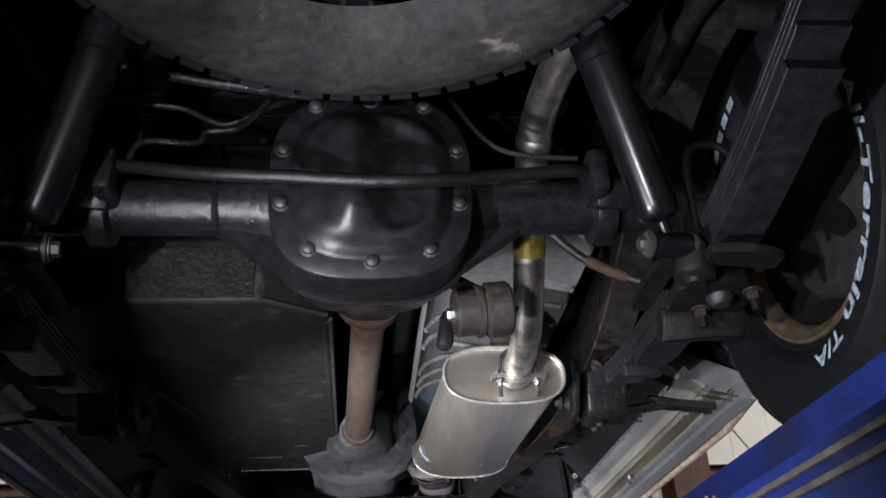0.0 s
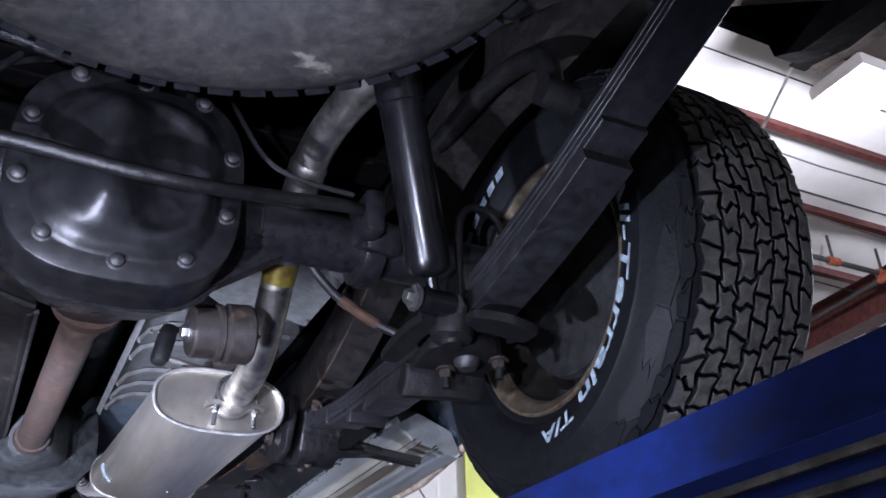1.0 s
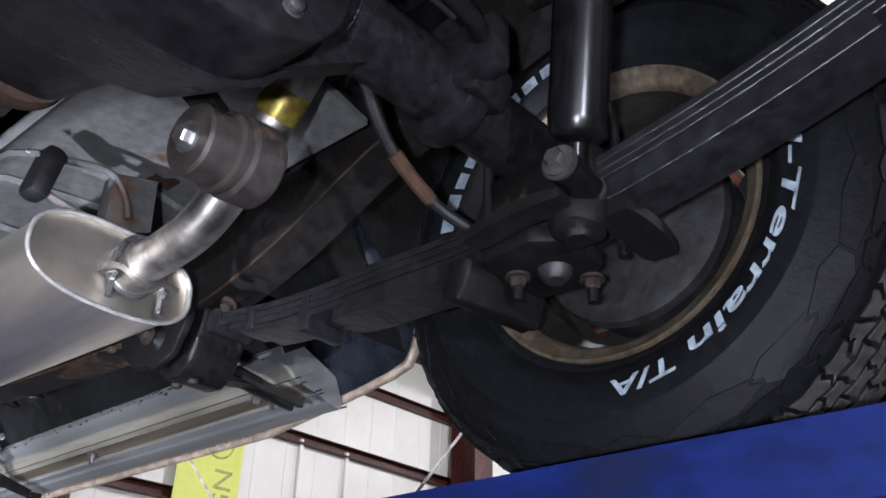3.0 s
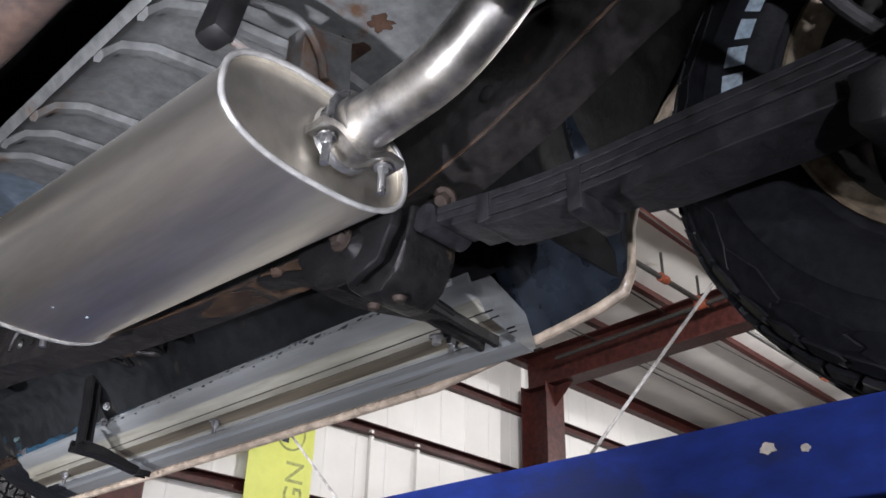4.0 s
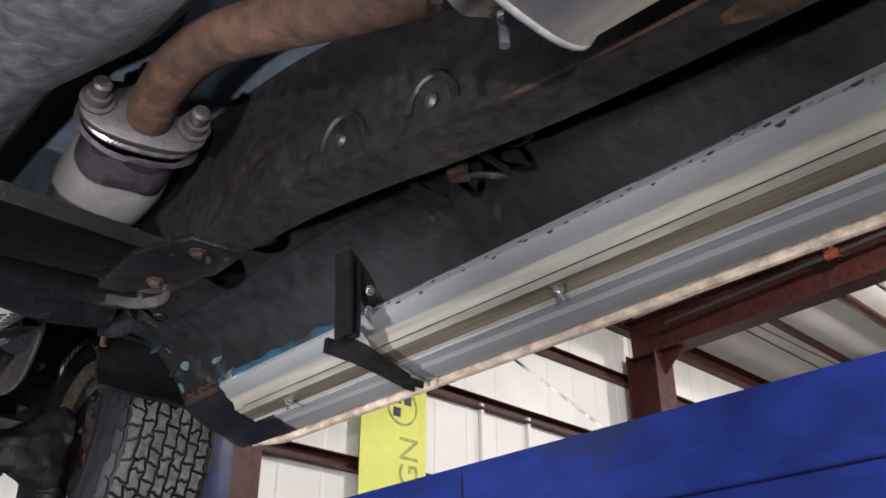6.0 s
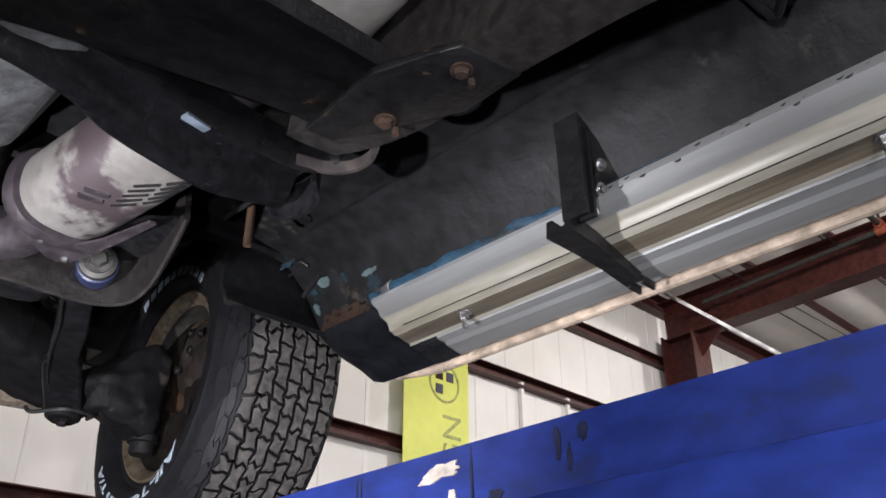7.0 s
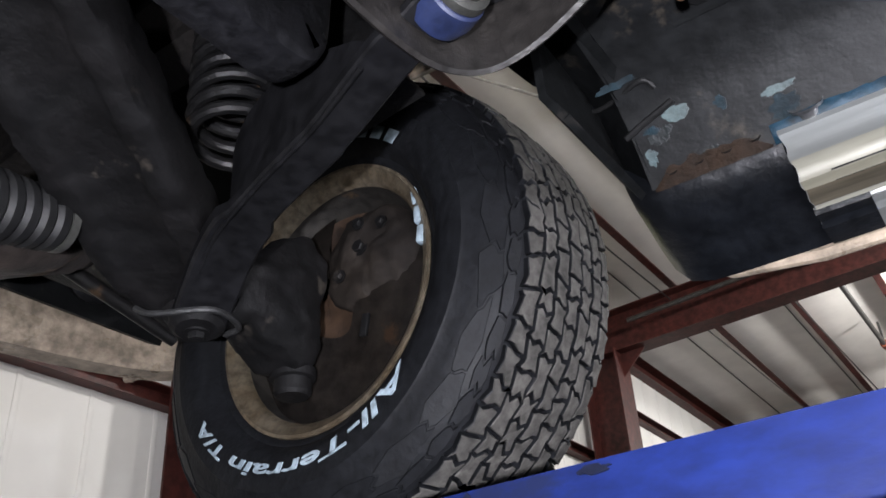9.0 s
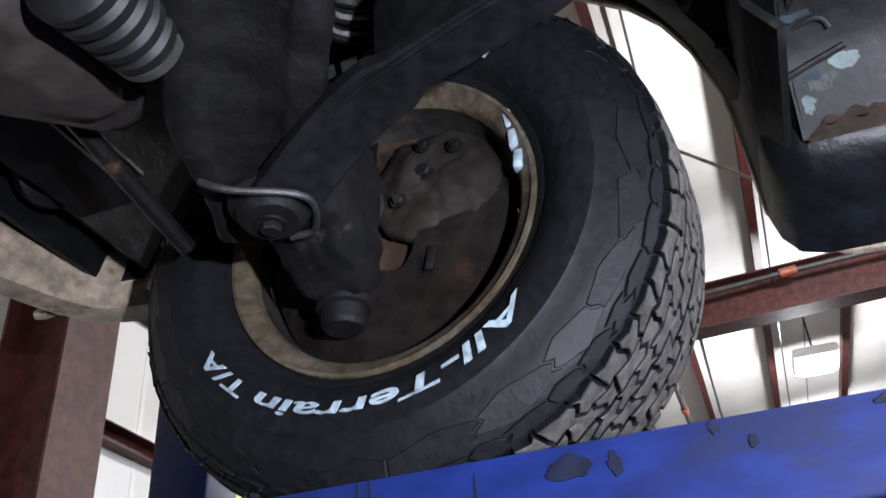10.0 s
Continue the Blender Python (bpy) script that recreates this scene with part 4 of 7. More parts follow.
def oval(c, d, w, h, n=40, tilt=0.0):
    d = d.normalized()
    s = d.cross(Vector((0, 0, 1))).normalized()
    u = s.cross(d)
    out = []
    for i in range(n):
        a = 2 * math.pi * i / n
        p, q = math.cos(a), math.sin(a)
        e = (abs(p) ** 2.6 + abs(q) ** 2.6) ** (-1 / 2.6)
        x, y = w * p * e, h * q * e
        x, y = x * math.cos(tilt) - y * math.sin(tilt), x * math.sin(tilt) + y * math.cos(tilt)
        out.append(c + s * x + u * y)
    return out


d = MU1 - MU0
MW, MH = 0.118, 0.056
bm = stack(BM(), [oval(MU0 + d * t, d, MW * k, MH * k) for t, k in ((0.012, 0.9), (0.012, 0.985), (0.0, 0.985), (-0.004, 1.01), (0.0, 1.035), (0.01, 1.03), (0.018, 1.0), (0.982, 1.0), (0.99, 1.03), (1.0, 1.035), (1.004, 1.01), (1.0, 0.985), (0.988, 0.98), (0.988, 0.9))])
muffler = part("muffler", bm, M_STAIN, truck, "new brushed stainless oval muffler", 50)
# the seams' bright reflection is put into a pale, mostly diffuse colour
for t in (0.0, 1.0):
    loop = oval(MU0 + d * t, d, MW + 0.002, MH + 0.002)
    bm = tube(BM(), list(loop) + [loop[0]], 0.0034, 8)
    part("end_seam", bm, M_SEAM, muffler, "rolled end seam painted pale for its shine", 50)
PIPE = curve([(0.306, 0.835, 2.082), (0.305, 0.76, 2.084), (0.303, 0.69, 2.093), (0.299, 0.62, 2.128), (0.295, 0.55, 2.19), (0.291, 0.48, 2.255), (0.289, 0.42, 2.305), (0.292, 0.35, 2.335), (0.298, 0.26, 2.34), (0.305, 0.18, 2.33), (0.34, 0.08, 2.34), (0.46, -0.06, 2.37), (0.62, -0.3, 2.38)], 8)
pipe = part("tail_pipe", tube(BM(), PIPE, 0.0275, 24), M_PIPE, truck, "shiny tail pipe with scorched yellow stains")
part("flange", tube(BM(), [(0.307, 0.845, 2.081), (0.306, 0.8, 2.083)], [0.034, 0.031], 24), M_PIPE, muffler)

# rocker panels: zinc sills with long grooves
SILL = [(0.733, 2.158), (0.745, 2.147), (0.7515, 2.1405), (0.7575, 2.137), (0.7655, 2.131), (0.7715, 2.1235), (0.7735, 2.117), (0.7755, 2.12), (0.783, 2.1155), (0.787, 2.1125), (0.7885, 2.1145), (0.808, 2.109), (0.817, 2.1068), (0.8215, 2.1042), (0.8235, 2.1095), (0.8265, 2.1085), (0.829, 2.102), (0.845, 2.1005), (0.849, 2.0985), (0.853, 2.0955), (0.885, 2.089), (0.889, 2.0905), (0.893, 2.1), (0.87, 2.15), (0.75, 2.2), (0.735, 2.18)]


def sill_strip(s, a, b, y0, y1, off):
    """A thin skin over part of the sill's outline."""
    bm = BM()
    lo = [bm.verts.new((s * x, y0, z - off)) for x, z in SILL[a:b]]
    hi = [bm.verts.new((s * x, y1 + 0.0018 * math.sin(x * 260), z - off)) for x, z in SILL[a:b]]
    for k in range(len(lo) - 1):
        bm.faces.new((lo[k], lo[k + 1], hi[k + 1], hi[k]))
    return bm


for s in (1, -1):
    bm = BM()
    a = [bm.verts.new((s * x, 1.065, z)) for x, z in SILL]
    b = [bm.verts.new((s * x, 2.645 + 0.0018 * math.sin(x * 260), z)) for x, z in SILL]
    bm.faces.new(a)
    bm.faces.new(b)
    for k in range(len(SILL)):
        j = (k + 1) % len(SILL)
        bm.faces.new((a[k], a[j], b[j], b[k]))
    sill = part("rocker_panel", bm, M_SILL, truck, "new zinc rocker panel streaked with wax", 20)
    part("wax_bead", sill_strip(s, 3, 7, 1.067, 2.644, 0.0007), M_CREAM, sill, "cream wax film along the rolled edge", 40)
    part("wax_band", sill_strip(s, 7, 10, 1.067, 2.644, 0.0007), M_CREAM, sill, "cream wax band", 20)
    part("wax_band", sill_strip(s, 10, 13, 1.067, 2.644, 0.0007), M_WAX, sill, "amber wax band", 20)
    part("wax_band", sill_strip(s, 12, 14, 1.067, 2.644, 0.0011), M_CREAM, sill, "cream wax band", 20)
    part("overspray", sill_strip(s, 13, 21, 2.585, 2.645, 0.0016), M_DARKPAINT, sill, "black overspray on the sill end", 20)
    # black strips put the shade of the sill grooves into colour
    for x, z, w in ((0.7735, 2.118, 0.002), (0.7872, 2.1128, 0.0014), (0.8245, 2.1078, 0.003), (0.8295, 2.103, 0.0016), (0.8895, 2.0925, 0.004)):
        part("groove", box(BM(), (s * x, 1.83, z), (w, 1.56, 0.0018)), M_HOSE, sill, "dark strip painted for groove shade")
    for y in (1.16, 1.824, 2.492):
        bm = bolt(BM(), (s * 0.8, y, 2.111), (0, 0, -1), 0.0085, 0.012)
        tube(bm, [(s * 0.8, y, 2.1), (s * 0.8, y, 2.084)], 0.0045, 10)
        part("sill_bolt", bm, M_ZINC, sill, "bright zinc screw")
# floor pan
HALF = [(0.2, 2.33), (0.45, 2.3), (0.55, 2.285), (0.66, 2.258), (0.7, 2.222), (0.743, 2.158)]
FLOOR = [(-x, z) for x, z in HALF[::-1]] + [(-0.15, 2.42), (0.15, 2.42)] + HALF + [(x, z + 0.015) for x, z in HALF[::-1]] + [(0.15, 2.435), (-0.15, 2.435)] + [(-x, z + 0.015) for x, z in HALF]
bm = BM()
a = [bm.verts.new((x, 1.0, z)) for x, z in FLOOR]
b = [bm.verts.new((x, 2.8, z)) for x, z in FLOOR]
bm.faces.new(a)
bm.faces.new(b)
for k in range(len(FLOOR)):
    j = (k + 1) % len(FLOOR)
    bm.faces.new((a[k], a[j], b[j], b[k]))
floor_pan = part("floor_pan", bm, M_FLOORPAN, truck, "black undercoated floor pan")
part("bed_side_floor", box(BM(), (0, 0.0, 2.72), (1.78, 1.76, 0.02)), M_UNDER, truck)
part("bed_floor", box(BM(), (0, -0.05, 2.575), (1.1, 2.1, 0.02)), M_UNDER, truck, "black undercoated rear floor")

# ---- truck body ----
OUTLINE = [(-0.9, 2.42), (-0.22, 2.34), (-0.08, 2.36), (-0.04, 2.445), (0.04, 2.575), (0.1, 2.63), (0.19, 2.675), (0.32, 2.69), (0.55, 2.63), (0.74, 2.5), (0.85, 2.35), (0.882, 2.24), (0.886, 2.17), (0.9, 2.143), (0.945, 2.13), (1.06, 2.112), (1.3, 2.082), (2.66, 2.082), (2.77, 2.098), (2.815, 2.13), (2.838, 2.17), (2.842, 2.272), (2.848, 2.371), (2.874, 2.466), (2.905, 2.533), (2.95, 2.59), (3.03, 2.65), (3.107, 2.685), (3.3, 2.7), (3.52, 2.655), (3.66, 2.55), (3.74, 2.4), (3.78, 2.3), (4.0, 2.3), (4.0, 2.95), (-0.9, 2.95)]


def inset(poly, d):
    """The outline drawn in by d on its lower side."""
    out = []
    n = len(poly)
    for i, p in enumerate(poly):
        a, b = Vector(poly[i - 1]), Vector(poly[(i + 1) % n])
        t = (b - a).normalized()
        out.append((p[0] - t.y * d, p[1] + t.x * d))
    return out


for s in (1, -1):
    body = part("body_side", prism(BM(), OUTLINE, "x", s * 0.897, s * 0.912), M_BODY, truck, "champagne painted body side with dark inner skin")
    part("inner_skin", prism(BM(), inset(OUTLINE, 0.02), "x", s * 0.885, s * 0.896), M_DARKPAINT, body, "dark painted inner skin")
    # folded lip round the openings
    part("lip", tube(BM(), [(s * 0.9, y, z + 0.004) for y, z in OUTLINE[1:34]], 0.0085, 10), M_BODY, body)
    # wheel housings
    for a, b, up in ((2, 14, 0.02), (19, 33, 0.03)):
        arch = [(s * 0.72, y, z + up) for y, z in OUTLINE[a:b]]
        part("wheel_housing", sweep(BM(), rect(0.01, 0.33), arch, up=(1, 0, 0)), M_UNDER, truck, "black wheel housing sheet")
    q = [(-0.9, 2.46), (0.0, 2.46), (0.05, 2.5), (0.85, 2.5), (0.97, 2.3), (0.97, 2.95), (-0.9, 2.95)]
    part("inner_fender", prism(BM(), q, "x", s * 0.565, s * 0.572), M_UNDER, truck, "black inner panel beside the wheel")
    q = [(2.8, 2.27), (2.9, 2.42), (3.05, 2.5), (3.6, 2.5), (3.75, 2.42), (4.0, 2.42), (4.0, 2.95), (2.8, 2.95)]
    part("inner_fender", prism(BM(), q, "x", s * 0.51, s * 0.517), M_UNDER, truck, "black inner panel beside the wheel")
    # closing panel ahead of the rear wheel and behind the front wheel
    bm = BM()
    rows = []
    for y, z0 in ((0.872, 2.3), (0.888, 2.172), (0.905, 2.15), (0.945, 2.138), (1.0, 2.128), (1.06, 2.12), (1.1, 2.115)):
        k = min(1.0, max(0.0, (y - 0.87) / 0.1))
        rows.append([bm.verts.new((s * x, y - 0.03 * q, z0 + (zz - z0) * q)) for x, zz, q in ((0.892, 2.1, 0.0), (0.875, 2.19, 0.35), (0.845, 2.22, 0.55), (0.8, 2.25, 0.75), (0.75, 2.3, 0.9), (0.68, 2.36, 1.0), (0.56, 2.4, 1.0))])
    for p, q in zip(rows, rows[1:]):
        for k in range(6):
            bm.faces.new((p[k], p[k + 1], q[k + 1], q[k]))
    bmesh.ops.solidify(bm, geom=bm.faces[:], thickness=0.004)
    part("quarter_panel", bm, M_WELL, truck, "dark glossy curved closing panel", 60)
    # liner ahead of the floor, then the patched rocker end
    rim = [(0.42, 2.9, 2.3), (0.54, 2.905, 2.312), (0.61, 2.9, 2.312), (0.65, 2.892, 2.308), (0.694, 2.87, 2.306), (0.715, 2.853, 2.281), (0.735, 2.842, 2.245), (0.752, 2.836, 2.212), (0.77, 2.83, 2.185), (0.785, 2.822, 2.165)]
    sheet = [(0.45, 2.796, 2.301), (0.55, 2.796, 2.286), (0.61, 2.796, 2.272), (0.65, 2.796, 2.26), (0.675, 2.796, 2.246), (0.69, 2.796, 2.232), (0.7, 2.796, 2.221), (0.712, 2.796, 2.203), (0.725, 2.796, 2.184), (0.741, 2.796, 2.16)]
    lip = [(0.52, 3.06, 2.56), (0.62, 3.08, 2.64), (0.72, 3.08, 2.68), (0.8, 3.04, 2.66), (0.86, 2.98, 2.62), (0.886, 2.93, 2.575), (0.889, 2.9, 2.52), (0.889, 2.876, 2.46), (0.889, 2.853, 2.37), (0.889, 2.846, 2.22)]
    for name, p, q in (("liner_plate", sheet, rim), ("fender_liner", rim, lip)):
        bm = BM()
        grid = []
        for (ax, ay, az), (bx, by, bz) in zip(p, q):
            row = []
            for k in range(6):
                t = k / 5
                v = Vector((ax + (bx - ax) * t, ay + (by - ay) * t, az + (bz - az) * t))
                v += 0.002 * noise.noise_vector(v * 22)
                row.append(bm.verts.new((s * v.x, v.y, v.z)))
            grid.append(row)
        for r0, r1 in zip(grid, grid[1:]):
            for k in range(5):
                bm.faces.new((r0[k], r0[k + 1], r1[k + 1], r1[k]))
        bmesh.ops.solidify(bm, geom=bm.faces[:], thickness=0.003)
        part(name, bm, M_FLOORPAN, truck, "black closing sheet behind the front wheel", 60)
    # pressed notch, its shaded gap drawn as black tubes; chalky old paint beside it
    for pts, r in (([(0.7, 2.862, 2.287), (0.685, 2.825, 2.258), (0.663, 2.77, 2.254), (0.664, 2.756, 2.252), (0.672, 2.75, 2.244)], 0.0032), ([(0.704, 2.806, 2.216), (0.698, 2.78, 2.222), (0.69, 2.738, 2.231)], 0.0042)):
        part("slot", tube(BM(), curve([(s * x, y, z - 0.001) for x, y, z in pts], 4), r, 8), M_HOSE, truck, "black tube painted for a slot's shade")
    for k, (x, y, z, w, h, mt) in enumerate(((0.701, 2.742, 2.2198, 0.034, 0.018, M_TEAL), (0.706, 2.775, 2.2125, 0.02, 0.01, M_BLUEOLD), (0.722, 2.785, 2.189, 0.014, 0.02, M_TEAL), (0.712, 2.63, 2.2038, 0.035, 0.01, M_TEAL), (0.655, 2.79, 2.2575, 0.05, 0.01, M_BLUEOLD))):
        u, v = Vector((0, 1, 0)), Vector((s * 0.043, 0, -0.064)).normalized()
        patch("paint_flake", (s * x, y, z), u if u.cross(v).z < 0 else -u, v, w, h, mt, truck, "chalky teal paint left on the sheet", 2.7 * k + 6)
    q = [(0.742, 2.17), (0.752, 2.148), (0.775, 2.13), (0.81, 2.116), (0.85, 2.104), (0.886, 2.09), (0.893, 2.1), (0.893, 2.2), (0.75, 2.2)]
    rows = []
    for y, lift_z, pull in ((2.58, 0.004, 0.0), (2.66, 0.0, 0.0), (2.74, 0.0, 0.0), (2.79, 0.003, 0.0), (2.82, 0.012, 0.04), (2.838, 0.035, 0.2), (2.842, 0.06, 0.45)):
        rows.append([(s * (x + (0.893 - x) * pull * 0.3), y, min(2.21, z + lift_z)) for x, z in q])
    bm = stack(BM(), rows)
    for v in bm.verts:
        v.co += 0.0025 * noise.noise_vector(v.co * 30)
    part("rocker_end", bm, M_DARKPAINT, truck, "patched glossy black rocker end", 50)
    bm = BM()
    rows = []
    for k in range(28):
        y = 2.655 + 0.0052 * k
        j = 0.55 * noise.noise((k * 0.33, 0, s)) + 0.2 * noise.noise((k * 0.9, 4, s)), noise.noise((k * 0.6, 3, 0))
        e = min(1.0, k / 5, (27 - k) / 5)
        rows.append([bm.verts.new((s * (0.741 - 0.012 * e * (1 + 0.7 * j[0]) * q), y, 2.158 - 0.0035 * (1 - q) + 0.017 * e * (1 + 0.7 * j[0]) * q - 0.0025 + 0.0015 * j[1])) for q in (0.0, 0.35, 0.7, 1.0)])
    for a, b in zip(rows, rows[1:]):
        for j in range(3):
            bm.faces.new((a[j], a[j + 1], b[j + 1], b[j]))
    bmesh.ops.solidify(bm, geom=bm.faces[:], thickness=-0.003)
    part("rust_seam", bm, M_RUSTDARK, truck, "rusty torn floor edge", 60)
    for k in range(4):
        part("rust_pit", lathe(BM(), [(0, -0.0035), (0.005, -0.0025), (0.007, 0.0)], (s * 0.732, 2.67 + 0.033 * k, 2.1668), (-s * 0.8, 0, 0.55), 10), M_HOSE, truck)
    part("drain_plug", lathe(BM(), [(0, -0.016), (0.008, -0.016), (0.011, -0.013), (0.012, -0.006), (0.018, -0.004), (0.019, 0.0)], (s * 0.7255, 2.609, 2.1795), (s * -0.8, 0, 0.55), 20), M_ZINC, truck, "clear bright plug")
    part("toe_board", box(BM(), (s * 0.5, 2.86, 2.5), (0.75, 0.012, 0.5), pose(0, 0, 0, -18, 0, 0)), M_UNDER, truck)
    # pinch weld line with old blue paint
    bm = BM()
    rows = []
    for k in range(70):
        y = 2.1 + 0.008 * k
        w = 1.35 * (0.35 + 0.65 * min(1.0, k / 25)) * (0.8 + 0.3 * noise.noise((k * 0.17, s * 2.0, 0)) + 0.06 * noise.noise((k * 0.7, 5, 0)))
        rows.append([bm.verts.new((s * (0.7435 - 0.013 * max(0.12, w) * q) - s * 0.0022, y, 2.157 + 0.0195 * max(0.12, w) * q - 0.0034)) for q in (0.0, 0.5, 1.0)])
    for a, b in zip(rows, rows[1:]):
        for j in (0, 1):
            bm.faces.new((a[j], a[j + 1], b[j + 1], b[j]))
    bmesh.ops.solidify(bm, geom=bm.faces[:], thickness=-0.002)
    part("paint_strip", bm, M_STRIP, truck, "strip of old blue paint on the floor edge", 60)
    bm = BM()
    rng = random.Random(7)
    for k in range(60):
        y = 1.12 + 0.0175 * k + rng.uniform(-0.006, 0.006)
        r = rng.uniform(0.003, 0.0075) * (1.4 if y < 1.45 else 1.0)
        lathe(bm, [(0, -0.6 * r), (0.6 * r, -0.45 * r), (r, 0.0)], (s * (0.735 + rng.uniform(-0.004, 0.004)), y, 2.163 + rng.uniform(-0.005, 0.005)), (-s * 0.6, 0.1, 0.8), 8)
    part("weld_bead", bm, M_WELD, truck, "lumpy weld along the new sill", kind="stuff")
    rng = random.Random(11)
    y = 1.1
    while y < 2.58:
        w = rng.uniform(0.03, 0.14)
        bm = box(BM(), (s * 0.738, y + w / 2, 2.164 + rng.uniform(-0.003, 0.003)), (0.004, w, rng.uniform(0.006, 0.014)), pose(0, 0, 0, 0, s * -35, 0), bevel=0.0015)
        part("seam_flake", bm, M_BLUEOLD, truck, "flaking blue seam paint")
        y += w + rng.uniform(0.0, 0.07)
# unseen lid and end plates added to close the body and stop light leaks
part("added_body_lid", box(BM(), (0, 1.55, 2.96), (1.83, 4.9, 0.018), bevel=0.004), M_BODY, truck, "flat unseen lid added to close the body, champagne painted")
for y in (-0.892, 3.992):
    part("added_end_plate", box(BM(), (0, y, 2.7), (1.79, 0.014, 0.49), bevel=0.003), M_BODY, truck)
# dark sheet added overhead so no bright ceiling shows through the engine bay
part("engine_bay_cover", box(BM(), (0, 3.4, 2.66), (1.02, 1.25, 0.02)), M_UNDER, truck)

# bumpers
bm = sweep(BM(), [(-0.03, -0.055), (0.02, -0.055), (0.035, -0.04), (0.04, 0.03), (0.03, 0.055), (-0.03, 0.055)], curve([(-0.94, 3.78, 2.335), (-0.86, 3.9, 2.33), (-0.5, 3.98, 2.325), (0, 4.0, 2.325), (0.5, 3.98, 2.325), (0.86, 3.9, 2.33), (0.94, 3.78, 2.335)], 6))
part("front_bumper", bm, M_BODY, truck, "champagne painted front valance")
bm = sweep(BM(), [(-0.02, -0.05), (0.03, -0.05), (0.04, 0.0), (0.03, 0.05), (-0.02, 0.05)], curve([(-0.93, -0.2, 2.42), (-0.92, -0.6, 2.42), (-0.85, -0.8, 2.42), (0, -0.86, 2.42), (0.85, -0.8, 2.42), (0.92, -0.6, 2.42), (0.93, -0.2, 2.42)], 6))
part("rear_bumper", bm, M_ZINC, truck, "bright metal rear bumper")
for s in (1, -1):
    q = [(-0.06, 2.45), (-0.075, 2.36), (-0.12, 2.335), (-0.23, 2.325), (-0.5, 2.4), (-0.5, 2.46)]
    # beige bar and grey lip carry painted light; placed by view rays
    part("lit_beige_bar", sweep(BM(), [(-0.02, -0.014), (0.02, -0.014), (0.02, 0.01), (-0.02, 0.022)], [(s * 0.7, -0.12, 2.4), (s * 0.8, -0.215, 2.37), (s * 0.9, -0.31, 2.33)]), M_BODY, truck, "bar coloured beige as if lit")
    part("corner_lip", sweep(BM(), rect(0.03, 0.003), [(s * 0.882, -0.06, 2.372), (s * 0.88, -0.14, 2.352), (s * 0.878, -0.3, 2.345)]), M_ZINCDULL, truck, "folded body lip in a lit grey")
    part("bumper_bracket", prism(BM(), q, "x", s * 0.82, s * 0.86), M_BLACK, truck, "black bracket behind the wheel")

# ---- rear underside ----
for y in (-0.55, -0.05, 0.62, 0.95):
    part("bed_crossmember", sweep(BM(), channel(0.09, 0.05, 0.005), [(-0.52, y, 2.52), (0.52, y, 2.52)]), M_BLACK, truck)
for x in (-0.42, -0.3, 0.08, 0.2, 0.36):
    part("floor_rib", box(BM(), (x, 0.0, 2.545), (0.04, 1.9, 0.015), bevel=0.005), M_UNDER, truck)
# galvanised shield over the muffler
bm = BM()
p = [(0.14, 2.236), (0.158, 2.262), (0.2, 2.28), (0.38, 2.285), (0.45, 2.27), (0.45, 2.28), (0.38, 2.297), (0.2, 2.292), (0.148, 2.274), (0.13, 2.248)]
prism(bm, p, "y", 0.56, 1.5)
pan = part("heat_shield_pan", bm, M_GALV, truck, "dull galvanised floor pan stained with rust", 50)
for y in (0.98, 1.08, 1.25, 1.34, 1.42):
    bm = sweep(BM(), [(-0.014, -0.004), (-0.006, -0.01), (0.006, -0.01), (0.014, -0.004), (0.0, 0.004)], [(0.141, y + 0.02, 2.24), (0.16, y + 0.018, 2.264), (0.2, y + 0.01, 2.28), (0.38, y - 0.02, 2.285), (0.44, y - 0.025, 2.273)])
    part("seam", bm, M_GALV, pan)
bm = prism(BM(), [(x if x > 0.3 else x - 0.035, z + 0.004) for x, z in p], "y", 1.5, 2.5)
for v in bm.verts:
    v.co.z += 0.004 * noise.noise(v.co * 9)
part("front_sheet", bm, M_GALVBLUE, pan, "blue grey galvanised tunnel sheet", 50)
for k, (x, y, w, h) in enumerate(((0.2, 1.25, 0.07, 0.014), (0.21, 1.345, 0.1, 0.022), (0.375, 0.925, 0.08, 0.05), (0.21, 1.45, 0.14, 0.06), (0.36, 0.86, 0.03, 0.03), (0.185, 1.395, 0.05, 0.02))):
    patch("rust_patch", (x, y, 2.2852), (1, 0, 0), (0, -1, 0), w, h, M_RUST, pan, "brown rust stain", 5.0 * k + 2)
# exhaust hanger
hanger = part("exhaust_hanger", tube(BM(), curve([(0.165, 0.885, 2.21), (0.21, 0.88, 2.222), (0.26, 0.874, 2.228), (0.29, 0.872, 2.2), (0.3, 0.872, 2.17)], 5), 0.0055, 10), M_GALV, truck, "grey exhaust hanger rod with rubber block")
part("lower_rod", tube(BM(), curve([(0.17, 0.883, 2.165), (0.21, 0.878, 2.155), (0.26, 0.868, 2.142), (0.29, 0.866, 2.14)], 5), 0.0055, 10), M_GALV, hanger)
part("rod_tip", tube(BM(), [(0.155, 0.887, 2.212), (0.15, 0.888, 2.212)], [0.006, 0.003], 10), M_ZINC, hanger)
bm = box(BM(), (0.178, 0.883, 2.187), (0.032, 0.04, 0.082), pose(0, 0, 0, 0, 10, 6), bevel=0.012)
part("rubber_block", bm, M_HOSE, hanger, "black rubber isolator")
bm = prism(BM(), [(0.272, 2.231), (0.336, 2.248), (0.34, 2.168), (0.273, 2.14)], "y", 0.878, 0.882)
box(bm, (0.273, 0.892, 2.186), (0.004, 0.03, 0.09), bevel=0.001)
